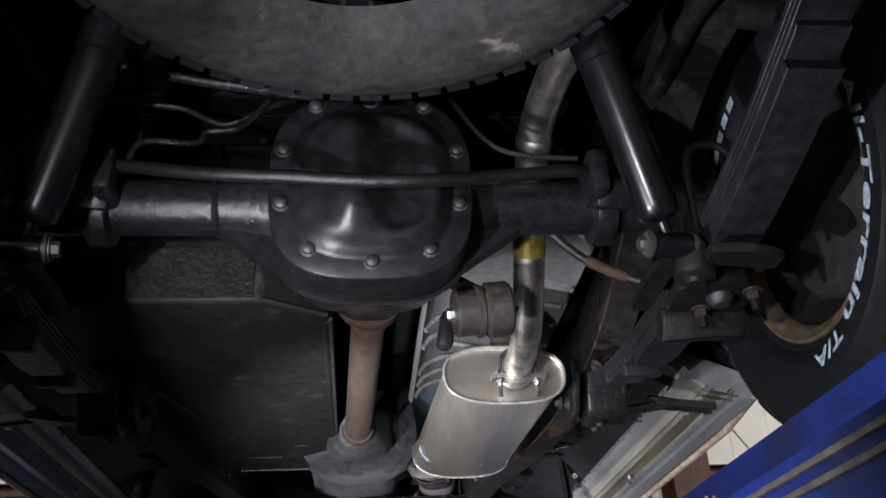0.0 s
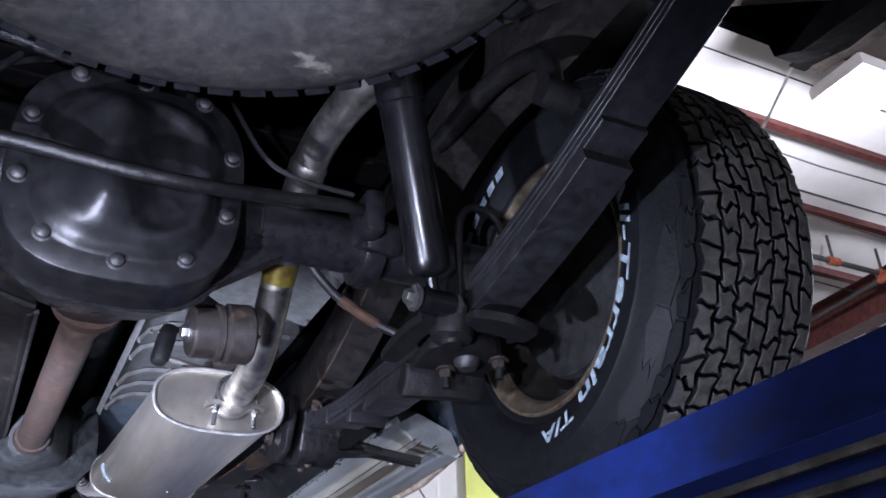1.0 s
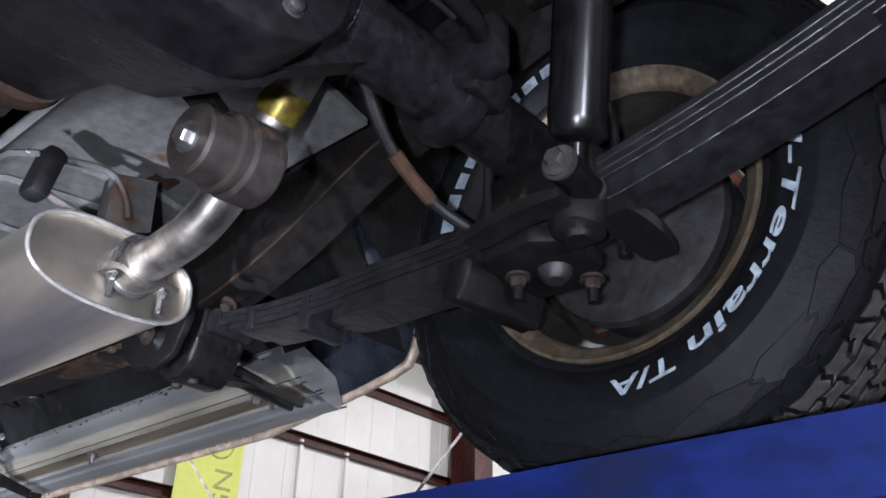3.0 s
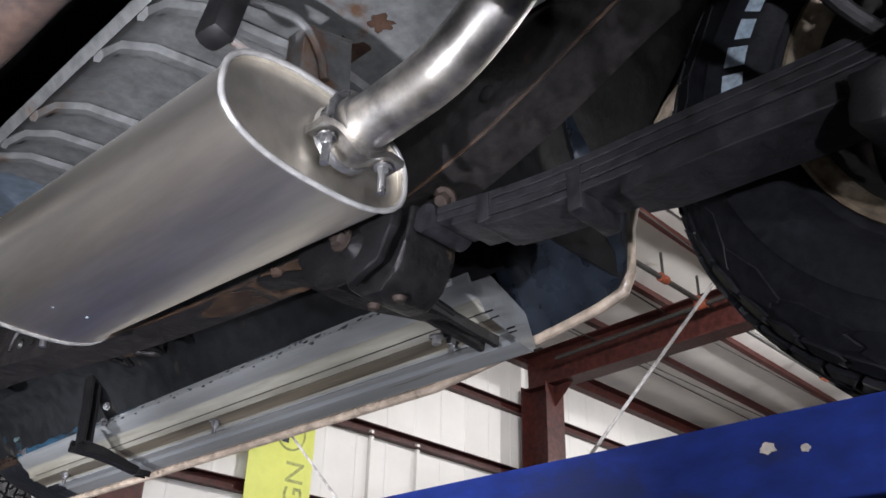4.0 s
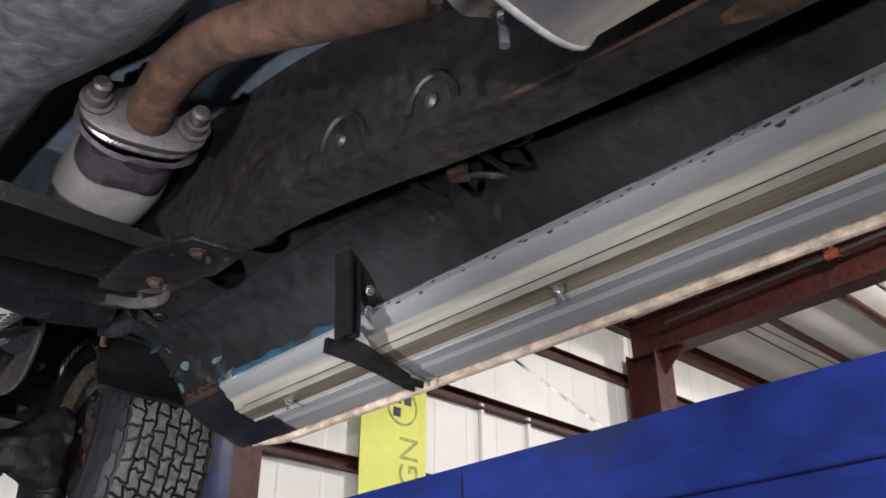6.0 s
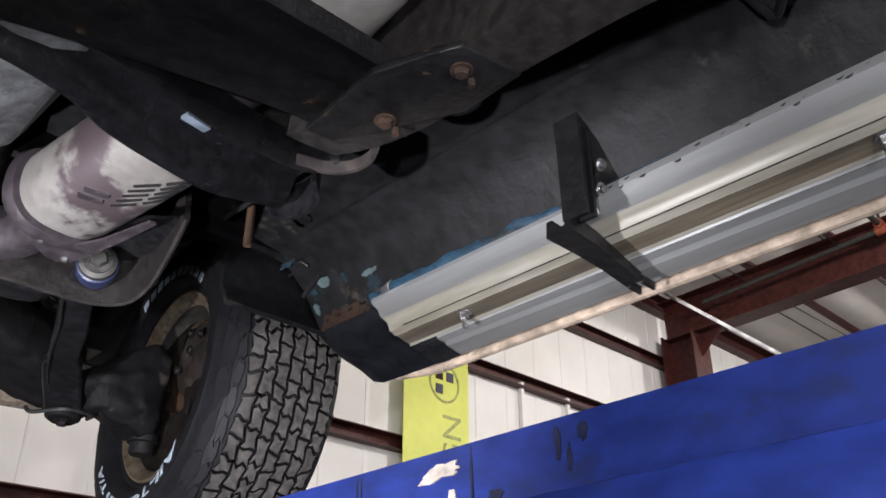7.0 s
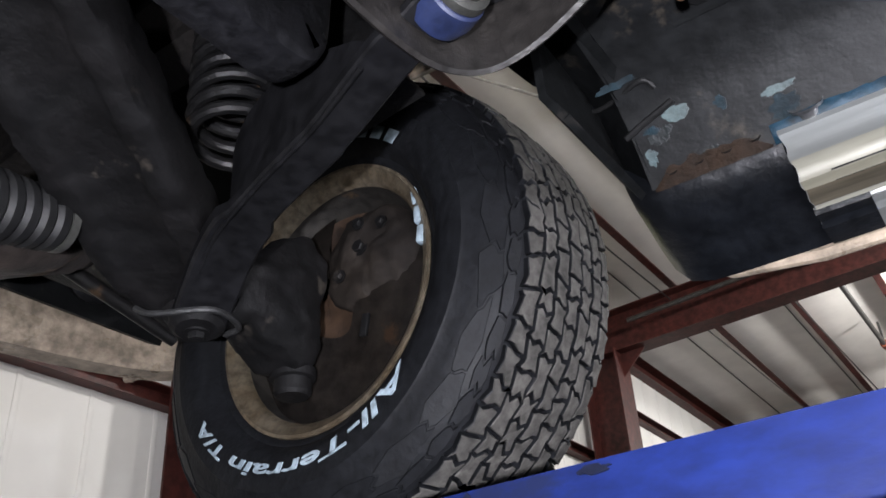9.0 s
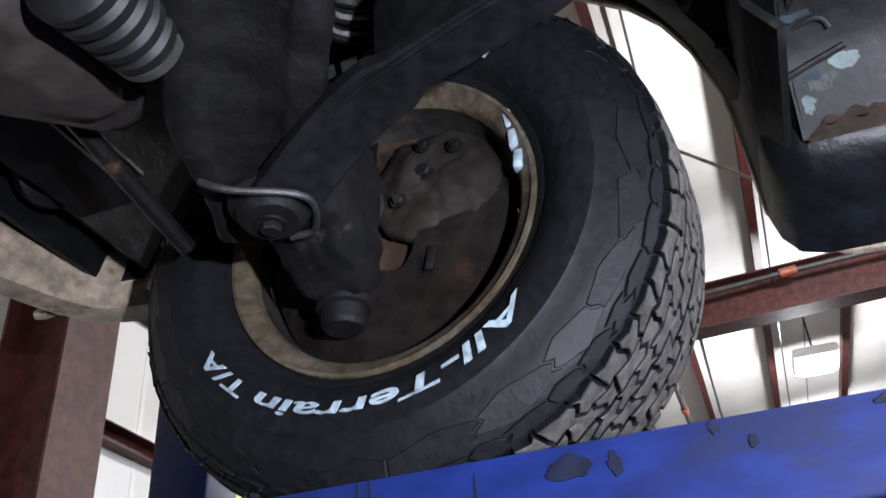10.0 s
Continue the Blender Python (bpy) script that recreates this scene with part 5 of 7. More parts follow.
box(bm, (0.305, 0.894, 2.241), (0.066, 0.034, 0.004), pose(0, 0, 0, 0, -15, 0), bevel=0.001)
part("bracket", bm, M_GALV, hanger, "folded grey bracket")
# muffler clamps and seams
for c, dirn in (((0.305, 0.815, 2.085), -1), ((0.256, 1.455, 2.08), 1)):
    cl = Vector(c)
    bm = BM()
    ring = [cl + Vector((0.034 * math.cos(a), 0, 0.034 * math.sin(a))) for a in (math.pi * k / 10 for k in range(11))]
    tube(bm, [cl + Vector((0.036, 0, -0.062))] + ring + [cl + Vector((-0.036, 0, -0.062))], 0.0045, 10)
    clamp = part("exhaust_clamp", bm, M_ZINC, truck, "bright zinc u-bolt exhaust clamp")
    part("saddle", sweep(BM(), rect(0.026, 0.008), curve([cl + Vector((-0.052, 0, -0.026)), cl + Vector((-0.03, 0, -0.024)), cl + Vector((0, 0, -0.038)), cl + Vector((0.03, 0, -0.024)), cl + Vector((0.052, 0, -0.026))], 5)), M_PIPE, clamp)
    for dx in (-0.036, 0.036):
        part("nut", bolt(BM(), cl + Vector((dx, 0, -0.031)), (0, 0, -1), 0.0062, 0.009), M_ZINC, clamp)
for c, yy in ((0.3068, 0.838), (0.2555, 1.424)):
    part("weld_ring", lathe(BM(), [(0.029, -0.008), (0.036, -0.004), (0.038, 0.002), (0.034, 0.006)], (c, yy, 2.081), (0, 1, 0), 28), M_ZINC, muffler, "bright weld bead")
# welds use white M_LETTER: their glint is put into the colour
for x, y, z in ((0.198, 1.317, 2.031), (0.245, 1.324, 2.0225), (0.29, 1.322, 2.0225), (0.321, 1.313, 2.028), (0.345, 1.3, 2.036)):
    part("spot_weld", lathe(BM(), [(0, -0.0008), (0.002, -0.0006), (0.0028, 0.001)], (x, y, z), (0, 0, 1), 12), M_LETTER, muffler, "spot weld painted white for its glint")
# marks on the muffler skin that cannot be read
for k, x in enumerate((0.1425, 0.1455, 0.15, 0.156, 0.163)):
    for i in range(2):
        u = (0.257 - x) / MW
        z = 2.078 - MH * (1 - u ** 2.6) ** (1 / 2.6)
        slope = math.degrees(math.atan(MH / MW * u ** 1.6 * (1 - u ** 2.6) ** (1 / 2.6 - 1)))
        box(bm := BM(), (x, 1.272 + 0.013 * k + 0.02 * i - 0.006 * i * k, z - 0.0004), (0.0055, 0.0065 if (k + i) % 3 else 0.009, 0.0016), pose(0, 0, 0, 0, slope, 12))
        part("ink_mark", bm, M_LETTER, muffler, "white ink mark")
part("inlet_pipe", tube(BM(), curve([(0.255, 1.42, 2.079), (0.252, 1.48, 2.083), (0.235, 1.58, 2.11), (0.2, 1.76, 2.165), (0.206, 1.88, 2.185), (0.23, 1.98, 2.19), (0.258, 2.1, 2.2), (0.257, 2.3, 2.208), (0.256, 2.45, 2.195)], 8), 0.027, 22), M_RUST, truck, "rusty exhaust pipe into the muffler")
part("stain_collar", tube(BM(), [PIPE[k] for k in range(32, 36)], 0.0282, 24), M_YELLOWSTAIN, pipe, "yellow scorched stain")
part("pipe_joint", tube(BM(), [PIPE[k] for k in range(48, 53)], [0.0275, 0.031, 0.0295, 0.031, 0.0275], 24), M_PIPE, pipe)
# vibration damper beside the pipe
ca, cd = Vector((0.15, 0.475, 2.045)), Vector((1, 0.05, 0.12)).normalized()
bm = lathe(BM(), [(0.85 * r, 0.85 * h) for r, h in ((0, 0), (0.04, 0.0), (0.044, 0.004), (0.044, 0.04), (0.05, 0.043), (0.05, 0.05), (0.046, 0.052), (0.046, 0.058), (0.052, 0.062), (0.052, 0.1), (0.048, 0.105), (0, 0.105))], ca, cd, 36)
damper = part("vibration_damper", bm, M_DAMPER, truck, "rusty round vibration damper")
part("damper_bolt", bolt(BM(), ca, -cd, 0.011, 0.012), M_ZINC, damper)
part("damper_arm", sweep(BM(), rect(0.03, 0.012), [(0.1, 0.47, 2.12), (0.16, 0.48, 2.1), (0.25, 0.49, 2.05)]), M_BLACK, damper)
# brake hose and lines
part("brake_hose", tube(BM(), curve([(0.27, 0.38, 2.185), (0.3, 0.39, 2.14), (0.35, 0.4, 2.1), (0.41, 0.4, 2.07), (0.45, 0.385, 2.05), (0.475, 0.37, 2.04)], 6), 0.007, 10), M_HOSE, truck, "brake hose with rust brown sleeve")
part("hose_sleeve", tube(BM(), curve([(0.35, 0.4, 2.1), (0.38, 0.401, 2.084), (0.41, 0.4, 2.07)], 5), 0.0085, 10), M_RUST, truck)
part("vent_rod", tube(BM(), [(-0.347, 0.33, 2.46), (-0.321, 0.33, 2.253)], 0.006, 10), M_AXLE, truck)
part("brake_line", tube(BM(), curve([(-0.4, 0.33, 2.42), (-0.36, 0.33, 2.406), (-0.21, 0.33, 2.375), (0.0, 0.35, 2.36)], 6), 0.008, 10), M_AXLE, truck)
part("brake_line", tube(BM(), curve([(-0.42, 0.33, 2.35), (-0.324, 0.33, 2.336), (-0.26, 0.33, 2.326), (-0.198, 0.33, 2.298), (-0.132, 0.33, 2.333), (-0.1, 0.36, 2.37)], 6), 0.005, 10), M_AXLE, truck)
part("brake_line", tube(BM(), curve([(-0.33, 0.3, 2.2), (-0.31, 0.3, 2.245), (-0.237, 0.31, 2.25), (-0.22, 0.31, 2.27), (-0.172, 0.31, 2.279), (-0.135, 0.32, 2.335)], 6), 0.005, 10), M_AXLE, truck)
part("brake_line", tube(BM(), curve([(0.12, 0.32, 2.4), (0.16, 0.3, 2.3), (0.2, 0.3, 2.245), (0.25, 0.3, 2.225), (0.33, 0.3, 2.22)], 6), 0.004, 8), M_HOSE, truck)
for s in (1, -1):
    # brackets and clamps on the axle tube
    part("bar_clamp", box(BM(), (s * 0.345, 0.29, 2.17), (0.03, 0.09, 0.07), bevel=0.01), M_AXLE, axle)
    part("tube_flange", lathe(BM(), [(0.041, -0.02), (0.056, -0.015), (0.06, 0.0), (0.056, 0.015), (0.041, 0.02)], (s * 0.365, AX.y, AX.z), (1, 0, 0), 28), M_AXLE, axle)
    part("line_clip", box(BM(), (s * 0.37, 0.288, 2.15), (0.06, 0.03, 0.05), pose(0, 0, 0, 20, 0, 8), bevel=0.012), M_AXLE, axle)
    for x in (0.2, 0.36):
        part("weld_bead", lathe(BM(), [(0.0405, -0.006), (0.044, 0.0), (0.0405, 0.006)], (s * x, AX.y, AX.z), (1, 0, 0), 28), M_AXLE, axle)
    # hanging arm behind the axle
    part("rear_hanger", tube(BM(), curve([(s * 0.47, 0.3, 2.35), (s * 0.47, 0.12, 2.34), (s * 0.468, 0.0, 2.29), (s * 0.463, -0.03, 2.215)], 6), [0.016] * 19, 14), M_BLACK, truck, "grimy black hanger arm")
    part("hanger_bush", tube(BM(), [(s * 0.445, -0.03, 2.21), (s * 0.49, -0.03, 2.205)], 0.02, 18), M_KNUCKLE, truck)
# seat of the driveshaft on the gearbox
bm = stack(BM(), [[(-0.005 + a, y, 2.13 + b) for a, b in squircle(1, 24, w, h)] for y, w, h in ((1.36, 0.045, 0.045), (1.4, 0.05, 0.05), (1.44, 0.075, 0.07), (1.55, 0.09, 0.085), (1.6, 0.16, 0.12), (1.8, 0.17, 0.12), (1.95, 0.13, 0.1), (2.4, 0.135, 0.1), (2.58, 0.14, 0.1), (2.66, 0.12, 0.09))])
for v in bm.verts:
    v.co.z += 0.1 * min(1, max(0, (v.co.y - 1.4) / 0.3))
    v.co += 0.012 * noise.noise_vector(v.co * 14)
gearbox = part("gearbox", bm, M_CAST, truck, "grimy cast aluminium gearbox and transfer case", 45)
part("gearbox_pan", box(BM(), (-0.02, 2.15, 2.2), (0.26, 0.36, 0.05), bevel=0.015), M_CAST, gearbox)
bm = stack(BM(), [[(-0.02 + a, y, 2.36 + b) for a, b in squircle(1, 24, w, h)] for y, w, h in ((2.6, 0.13, 0.12), (2.68, 0.17, 0.15), (2.86, 0.22, 0.19), (2.94, 0.22, 0.19))])
for v in bm.verts:
    v.co += 0.01 * noise.noise_vector(v.co * 15)
part("bell_housing", bm, M_KNUCKLE, gearbox, "grimy dark bell housing", 45)
for x0, z0, r in ((0.02, 2.2, 0.007), (0.06, 2.215, 0.009), (-0.05, 2.21, 0.006)):
    part("cooler_line", tube(BM(), curve([(x0 + 0.08, 2.6, z0 + 0.03), (x0 + 0.06, 2.7, z0 + 0.01), (x0 + 0.01, 2.8, z0), (x0 - 0.02, 2.9, z0 + 0.02), (x0 - 0.03, 3.0, z0 + 0.1)], 5), r, 10), M_DAMPER, gearbox, "dirty brown cooler line")

# ---- middle: crossmembers, exhaust, brackets ----
bm = BM()
N = 25
lo, hi = [], []
for i in range(N):
    x = -0.37 + 0.74 * i / (N - 1)
    u = abs(x)
    y0 = 2.115 - 0.0 * u
    y1 = 2.262 + 0.075 * max(0.0, 1 - u / 0.3) ** 1.2 - 0.05 * max(0.0, (u - 0.33) / 0.04)
    lo.append([])
    for j in range(15):
        t = j / 14
        rib = 0.004 * (0.5 + 0.5 * math.cos(2 * math.pi * 3 * t))
        fold = 0.02 if j == 0 else (0.012 if j == 14 else 0.0)
        lo[-1].append(bm.verts.new((x, y0 + (y1 - y0) * t, 2.114 - rib + fold)))
for a, b in zip(lo, lo[1:]):
    for j in range(14):
        bm.faces.new((a[j], a[j + 1], b[j + 1], b[j]))
bmesh.ops.solidify(bm, geom=bm.faces[:], thickness=0.006)
xm = part("gearbox_crossmember", bm, M_BLACK, truck, "ribbed black gearbox crossmember plate", 50)
for s in (1, -1):
    bm = prism(BM(), [(s * 0.3, 2.125), (s * 0.325, 2.06), (s * 0.336, 2.035), (s * 0.41, 2.025), (s * 0.412, 2.105), (s * 0.372, 2.19), (s * 0.345, 2.245), (s * 0.31, 2.25)], "z", 2.097, 2.106)
    bmesh.ops.bevel(bm, geom=bm.edges[:], offset=0.0025, segments=2, affect="EDGES", profile=0.5)
    foot = part("foot", bm, M_BLACK, xm, "black bolted foot under the rail")
    for x, y in ((0.36, 2.06), (0.36, 2.175)):
        part("foot_bolt", bolt(BM(), (s * x, y, 2.097), (0, 0, -1), 0.008, 0.008), M_RUSTDARK, foot, "rusty bolt head")
        part("stud", tube(BM(), [(s * (x + 0.018), y + 0.004, 2.1), (s * (x + 0.018), y + 0.004, 2.088)], 0.004, 8), M_RUSTDARK, foot)
rear = [(0.0, 2.3), (0.14, 2.309), (0.24, 2.333), (0.33, 2.343), (0.39, 2.334), (0.41, 2.322)]
fore = [(0.0, 2.372), (0.1, 2.39), (0.163, 2.421), (0.23, 2.44), (0.33, 2.457), (0.41, 2.45)]
bm = BM()
grid = []
RP, FP = (curve([(-x, y, 0) for x, y in q[:0:-1]] + [(x, y, 0) for x, y in q], 5) for q in (rear, fore))
for p, q in zip(RP, FP):
    w = q - p
    up = 0.055 * max(0.0, (abs(p.x) - 0.37) / 0.04) ** 2 * 0.3
    row = []
    for t, z in ((-0.03, 2.165), (-0.02, 2.119), (0.02, 2.114), (0.05, 2.12), (0.07, 2.145), (0.3, 2.152), (0.62, 2.15), (0.74, 2.136), (0.8, 2.12), (0.88, 2.111), (0.98, 2.109), (1.06, 2.115), (1.1, 2.128), (1.11, 2.18)):
        row.append(bm.verts.new((p.x + w.x * t, p.y + w.y * t, z + up)))
    grid.append(row)
for r0, r1 in zip(grid, grid[1:]):
    for k in range(len(r0) - 1):
        bm.faces.new((r0[k], r0[k + 1], r1[k + 1], r1[k]))
bmesh.ops.solidify(bm, geom=bm.faces[:], thickness=0.004)
xb = part("support_crossmember", bm, M_AXLE, truck, "black pressed steel support crossmember", 60)
part("slot", box(BM(), (0.249, 2.386, 2.1495), (0.036, 0.014, 0.006), pose(0, 0, 0, 0, 0, 10), bevel=0.002), M_GALVBLUE, xb)
for s in (1, -1):
    bm = sweep(BM(), rect(0.005, 0.016), curve([(s * 0.36, 2.341, 2.127), (s * 0.4, 2.33, 2.128), (s * 0.422, 2.308, 2.13), (s * 0.427, 2.28, 2.134), (s * 0.415, 2.25, 2.142)], 5))
    part("tab", bm, M_DAMPER, xb, "rust edged turned up tab")
    bm = sweep(BM(), rect(0.006, 0.05), curve([(s * 0.4, 2.457, 2.14), (s * 0.426, 2.452, 2.142), (s * 0.438, 2.43, 2.145), (s * 0.436, 2.4, 2.15), (s * 0.41, 2.372, 2.155)], 5))
    part("end_plate", bm, M_AXLE, xb)
# catalytic converter with pierced shield
c0, c1 = Vector((0.262, 2.45, 2.186)), Vector((0.226, 2.74, 2.18))
d = c1 - c0
cat = part("catalytic_converter", stack(BM(), [oval(c0 + d * t, d, 0.062 * k, 0.05 * k) for t, k in ((-0.42, 0.45), (-0.25, 0.5), (-0.08, 0.85), (0, 1), (0.85, 1), (0.97, 0.85), (1.05, 0.5))]), M_SCORCH, truck, "scorched exhaust converter under a pierced shield")
part("shield", stack(BM(), [oval(c0 + d * t, d, w, h) for t, w, h in ((-0.02, 0.06, 0.05), (0.0, 0.0685, 0.057), (0.3, 0.07, 0.059), (0.86, 0.07, 0.059), (0.93, 0.066, 0.055), (0.97, 0.056, 0.046))], cap=False), M_PALE, cat, "pale scorched heat shield")
part("collar", stack(BM(), [oval(c0 + d * t, d, w, h) for t, w, h in ((0.88, 0.068, 0.058), (0.885, 0.078, 0.067), (0.93, 0.082, 0.071), (0.965, 0.08, 0.068), (1.0, 0.07, 0.058), (1.03, 0.05, 0.042), (1.07, 0.036, 0.034))], cap=False), M_SCORCH, cat, "purple scorched end collar")


def under_cat(x, y):
    """Height of the shield's lower skin."""
    t = (y - c0.y) / d.y
    u = min(0.98, abs(x - (c0.x + d.x * t)) / 0.07)
    return c0.z + d.z * t - 0.059 * (1 - u ** 2.6) ** (1 / 2.6) - 0.0005


for k in range(5):
    a, b = Vector((0.247, 2.589 - 0.0155 * k)), Vector((0.299, 2.538 - 0.0155 * k))
    for t0, t1 in ((0.0, 0.45), (0.56, 1.0)):
        pts = [a.lerp(b, t0 + (t1 - t0) * t / 5) for t in range(6)]
        part("louvre", sweep(BM(), rect(0.0032, 0.003), [(p.x, p.y, under_cat(p.x, p.y)) for p in pts]), M_HOSE, cat)
for k in range(2):
    a, b = Vector((0.207, 2.6 - 0.018 * k)), Vector((0.236, 2.588 - 0.018 * k))
    pts = [a.lerp(b, t / 5) for t in range(6)]
    part("louvre", sweep(BM(), rect(0.009, 0.003), [(p.x, p.y, under_cat(p.x, p.y)) for p in pts]), M_SCORCH, cat)
q = [(0.205, 2.72), (0.214, 2.748), (0.236, 2.768), (0.256, 2.774), (0.272, 2.764), (0.281, 2.73), (0.296, 2.66), (0.308, 2.58), (0.298, 2.58), (0.275, 2.67), (0.25, 2.72)]
part("shield_skirt", prism(BM(), q, "z", 2.114, 2.118), M_SCORCH, cat, "purple scorched shield edge")
for x, y in ((0.214, 2.725), (0.262, 2.758)):
    part("skirt_bolt", bolt(BM(), (x, y, 2.114), (0, 0, -1), 0.0045, 0.004), M_ZINC, cat)
fl, fd = Vector((0.222, 1.965, 2.19)), Vector((0.24, 0.97, 0.0)).normalized()
bm = stack(BM(), [oval(fl + fd * t, fd, 0.074 * k, 0.04 * k) for t, k in ((-0.006, 0.94), (-0.004, 1.0), (0.005, 1.0), (0.008, 0.95))])
flange = part("exhaust_flange", bm, M_DAMPER, truck, "rusty two bolt exhaust flange", 50)
side = fd.cross(Vector((0, 0, 1)))
for k in (-1, 1):
    c = fl + side * 0.056 * k
    bm = lathe(BM(), [(0, -0.046), (0.008, -0.046), (0.011, -0.043), (0.011, -0.026), (0.015, -0.025), (0.0155, -0.012), (0.02, -0.011), (0.02, -0.006), (0.008, -0.005), (0.008, 0.03), (0, 0.03)], c, fd, 16)
    part("flange_bolt", bm, M_DAMPER, flange, "grey rusted stud and nut")
part("gasket", stack(BM(), [oval(fl + fd * t, fd, 0.066 * k, 0.04 * k) for t, k in ((0.009, 0.96), (0.012, 1.02), (0.016, 1.02), (0.018, 0.9))]), M_ZINC, flange, "bright squeezed gasket")
bm = stack(BM(), [oval(fl + fd * t, fd, w, h) for t, w, h in ((0.018, 0.07, 0.046), (0.024, 0.074, 0.05), (0.034, 0.06, 0.046), (0.06, 0.05, 0.045), (0.075, 0.054, 0.05))], cap=False)
for v in bm.verts:
    v.co += 0.003 * noise.noise_vector(v.co * 40)
part("flange_collar", bm, M_SCORCH, flange, "purple scorched collar", 60)
bulge = part("pipe_bulge", stack(BM(), [oval(Vector((0.242 + 0.1 * (y - 2.04), y, 2.19)), Vector((0.1, 1, 0)), w, 0.95 * w) for y, w in ((2.03, 0.048), (2.05, 0.056), (2.08, 0.061), (2.16, 0.062), (2.2, 0.055), (2.26, 0.04))]), M_PALE, truck, "pale scorched resonator bulge")
bm = stack(BM(), [oval(Vector((0.239 + 0.1 * (y - 2.04), y, 2.192)), Vector((0.1, 1, 0)), w, w) for y, w in ((2.005, 0.05), (2.03, 0.0545), (2.052, 0.0595), (2.056, 0.056))], cap=False)
for v in bm.verts:
    v.co.y += 0.018 * noise.noise(v.co * 25)
part("scorch_rim", bm, M_SCORCH, bulge, "purple scorched rim", 60)
part("y_pipe", tube(BM(), curve([(0.227, 2.72, 2.178), (0.226, 2.765, 2.17), (0.216, 2.815, 2.163), (0.19, 2.853, 2.16), (0.15, 2.882, 2.16), (0.09, 2.905, 2.163), (-0.05, 2.91, 2.18), (-0.22, 2.9, 2.24), (-0.28, 2.92, 2.35)], 6), 0.036, 24), M_SCORCH, truck, "scorched purple exhaust crossover pipe")
# step brackets on the rockers
for s in (1, -1):
    br = part("step_bracket", sweep(BM(), channel(0.04, 0.022, 0.006), [(s * 0.675, 2.165, 2.275), (s * 0.686, 2.17, 2.18), (s * 0.69, 2.172, 2.105)], up=(s, 0, 0)), M_BLACK, truck, "black step bracket on the rocker")
    part("foot", sweep(BM(), [(-0.018, -0.012), (0.018, -0.012), (0.018, 0.01), (0.01, 0.01), (0.008, -0.004), (-0.008, -0.004), (-0.01, 0.01), (-0.018, 0.01)], [(s * 0.68, 2.2, 2.105), (s * 0.74, 2.2, 2.1), (s * 0.79, 2.197, 2.088), (s * 0.835, 2.195, 2.076)], scales=[1.15, 1.0, 0.8, 0.7]), M_BLACK, br)
    for dy in (-0.011, 0.011):
        part("prong", box(BM(), (s * 0.85, 2.194 + dy, 2.072), (0.03, 0.005, 0.014), bevel=0.002), M_BLACK, br)
    for k in range(4):
        part("bracket_bolt", bolt(BM(), (s * (0.71 + 0.002 * k), 2.14 + 0.005 * k, 2.26 - 0.035 * k), (0, -1, -0.4), 0.006, 0.008), M_ZINC, br)
    br = part("step_bracket", box(BM(), (s * 0.665, 1.072, 2.09), (0.06, 0.046, 0.012), pose(0, 0, 0, 0, s * 10, 0), bevel=0.004), M_BLACK, truck, "black forked step bracket on the rocker")
    for dy in (-0.014, 0.014):
        part("prong", sweep(BM(), rect(0.009, 0.016), [(s * 0.65, 1.07 + dy, 2.086), (s * 0.71, 1.07 + dy, 2.08), (s * 0.785, 1.066 + dy, 2.07)]), M_BLACK, br)
    part("bracket_bolt", bolt(BM(), (s * 0.752, 1.145, 2.095), (0, 0, -1), 0.008, 0.014), M_ZINC, br)
    for x, y, z in ((0.482, 0.62, 2.318), (0.477, 0.8, 2.218), (0.386, 2.05, 2.15), (0.45, 1.62, 2.16)):
        part("rail_hole", lathe(BM(), [(0, -0.0006), (0.008, -0.0006), (0.011, 0.001)], (s * x, y, z), (s, 0, 0), 14), M_HOSE, truck)
    cb = part("cable_bracket", tube(BM(), curve([(s * 0.5, 1.86, 2.2), (s * 0.53, 1.85, 2.187), (s * 0.605, 1.844, 2.18), (s * 0.585, 1.82, 2.18), (s * 0.57, 1.79, 2.182), (s * 0.616, 1.746, 2.183), (s * 0.55, 1.742, 2.19), (s * 0.5, 1.74, 2.2)], 5), 0.0055, 10), M_BLACK, truck, "black bent cable bracket")
    part("clip", box(BM(), (s * 0.57, 1.79, 2.186), (0.025, 0.03, 0.02), pose(0, 0, 0, 0, 0, 35), bevel=0.004), M_RUSTDARK, cb)
    part("fuel_line", tube(BM(), curve([(s * 0.47, 2.7, 2.24), (s * 0.46, 2.3, 2.215), (s * 0.48, 1.9, 2.215), (s * 0.53, 1.5, 2.215), (s * 0.56, 1.15, 2.22), (s * 0.58, 1.0, 2.26)], 8), 0.004, 8), M_HOSE, truck, "thin dark line along the frame")
    for x, y, z in ((0.3725, 1.775, 2.125), (0.398, 1.655, 2.125)):
        arch = [(s * (x + 0.22 * (y - (y + 0.03 * math.cos(a))) * 1.0), y + 0.03 * math.cos(a), z + 0.042 * math.sin(a)) for a in (math.pi * k / 12 for k in range(13))]
        part("stamping", tube(BM(), arch, 0.005, 8), M_CHASSIS, truck)
        part("stamp_rivet", lathe(BM(), [(0, 0.006), (0.006, 0.005), (0.009, 0.0)], (s * (x - 0.001), y, z + 0.008), (-s, 0, 0), 12), M_ZINCDULL, truck)
    # old paint flakes on the floor edge
    fu, fv = Vector((0, 1, 0)), Vector((s * 0.043, 0, -0.064)).normalized()
    if fu.cross(fv).z > 0:
        fu = -fu
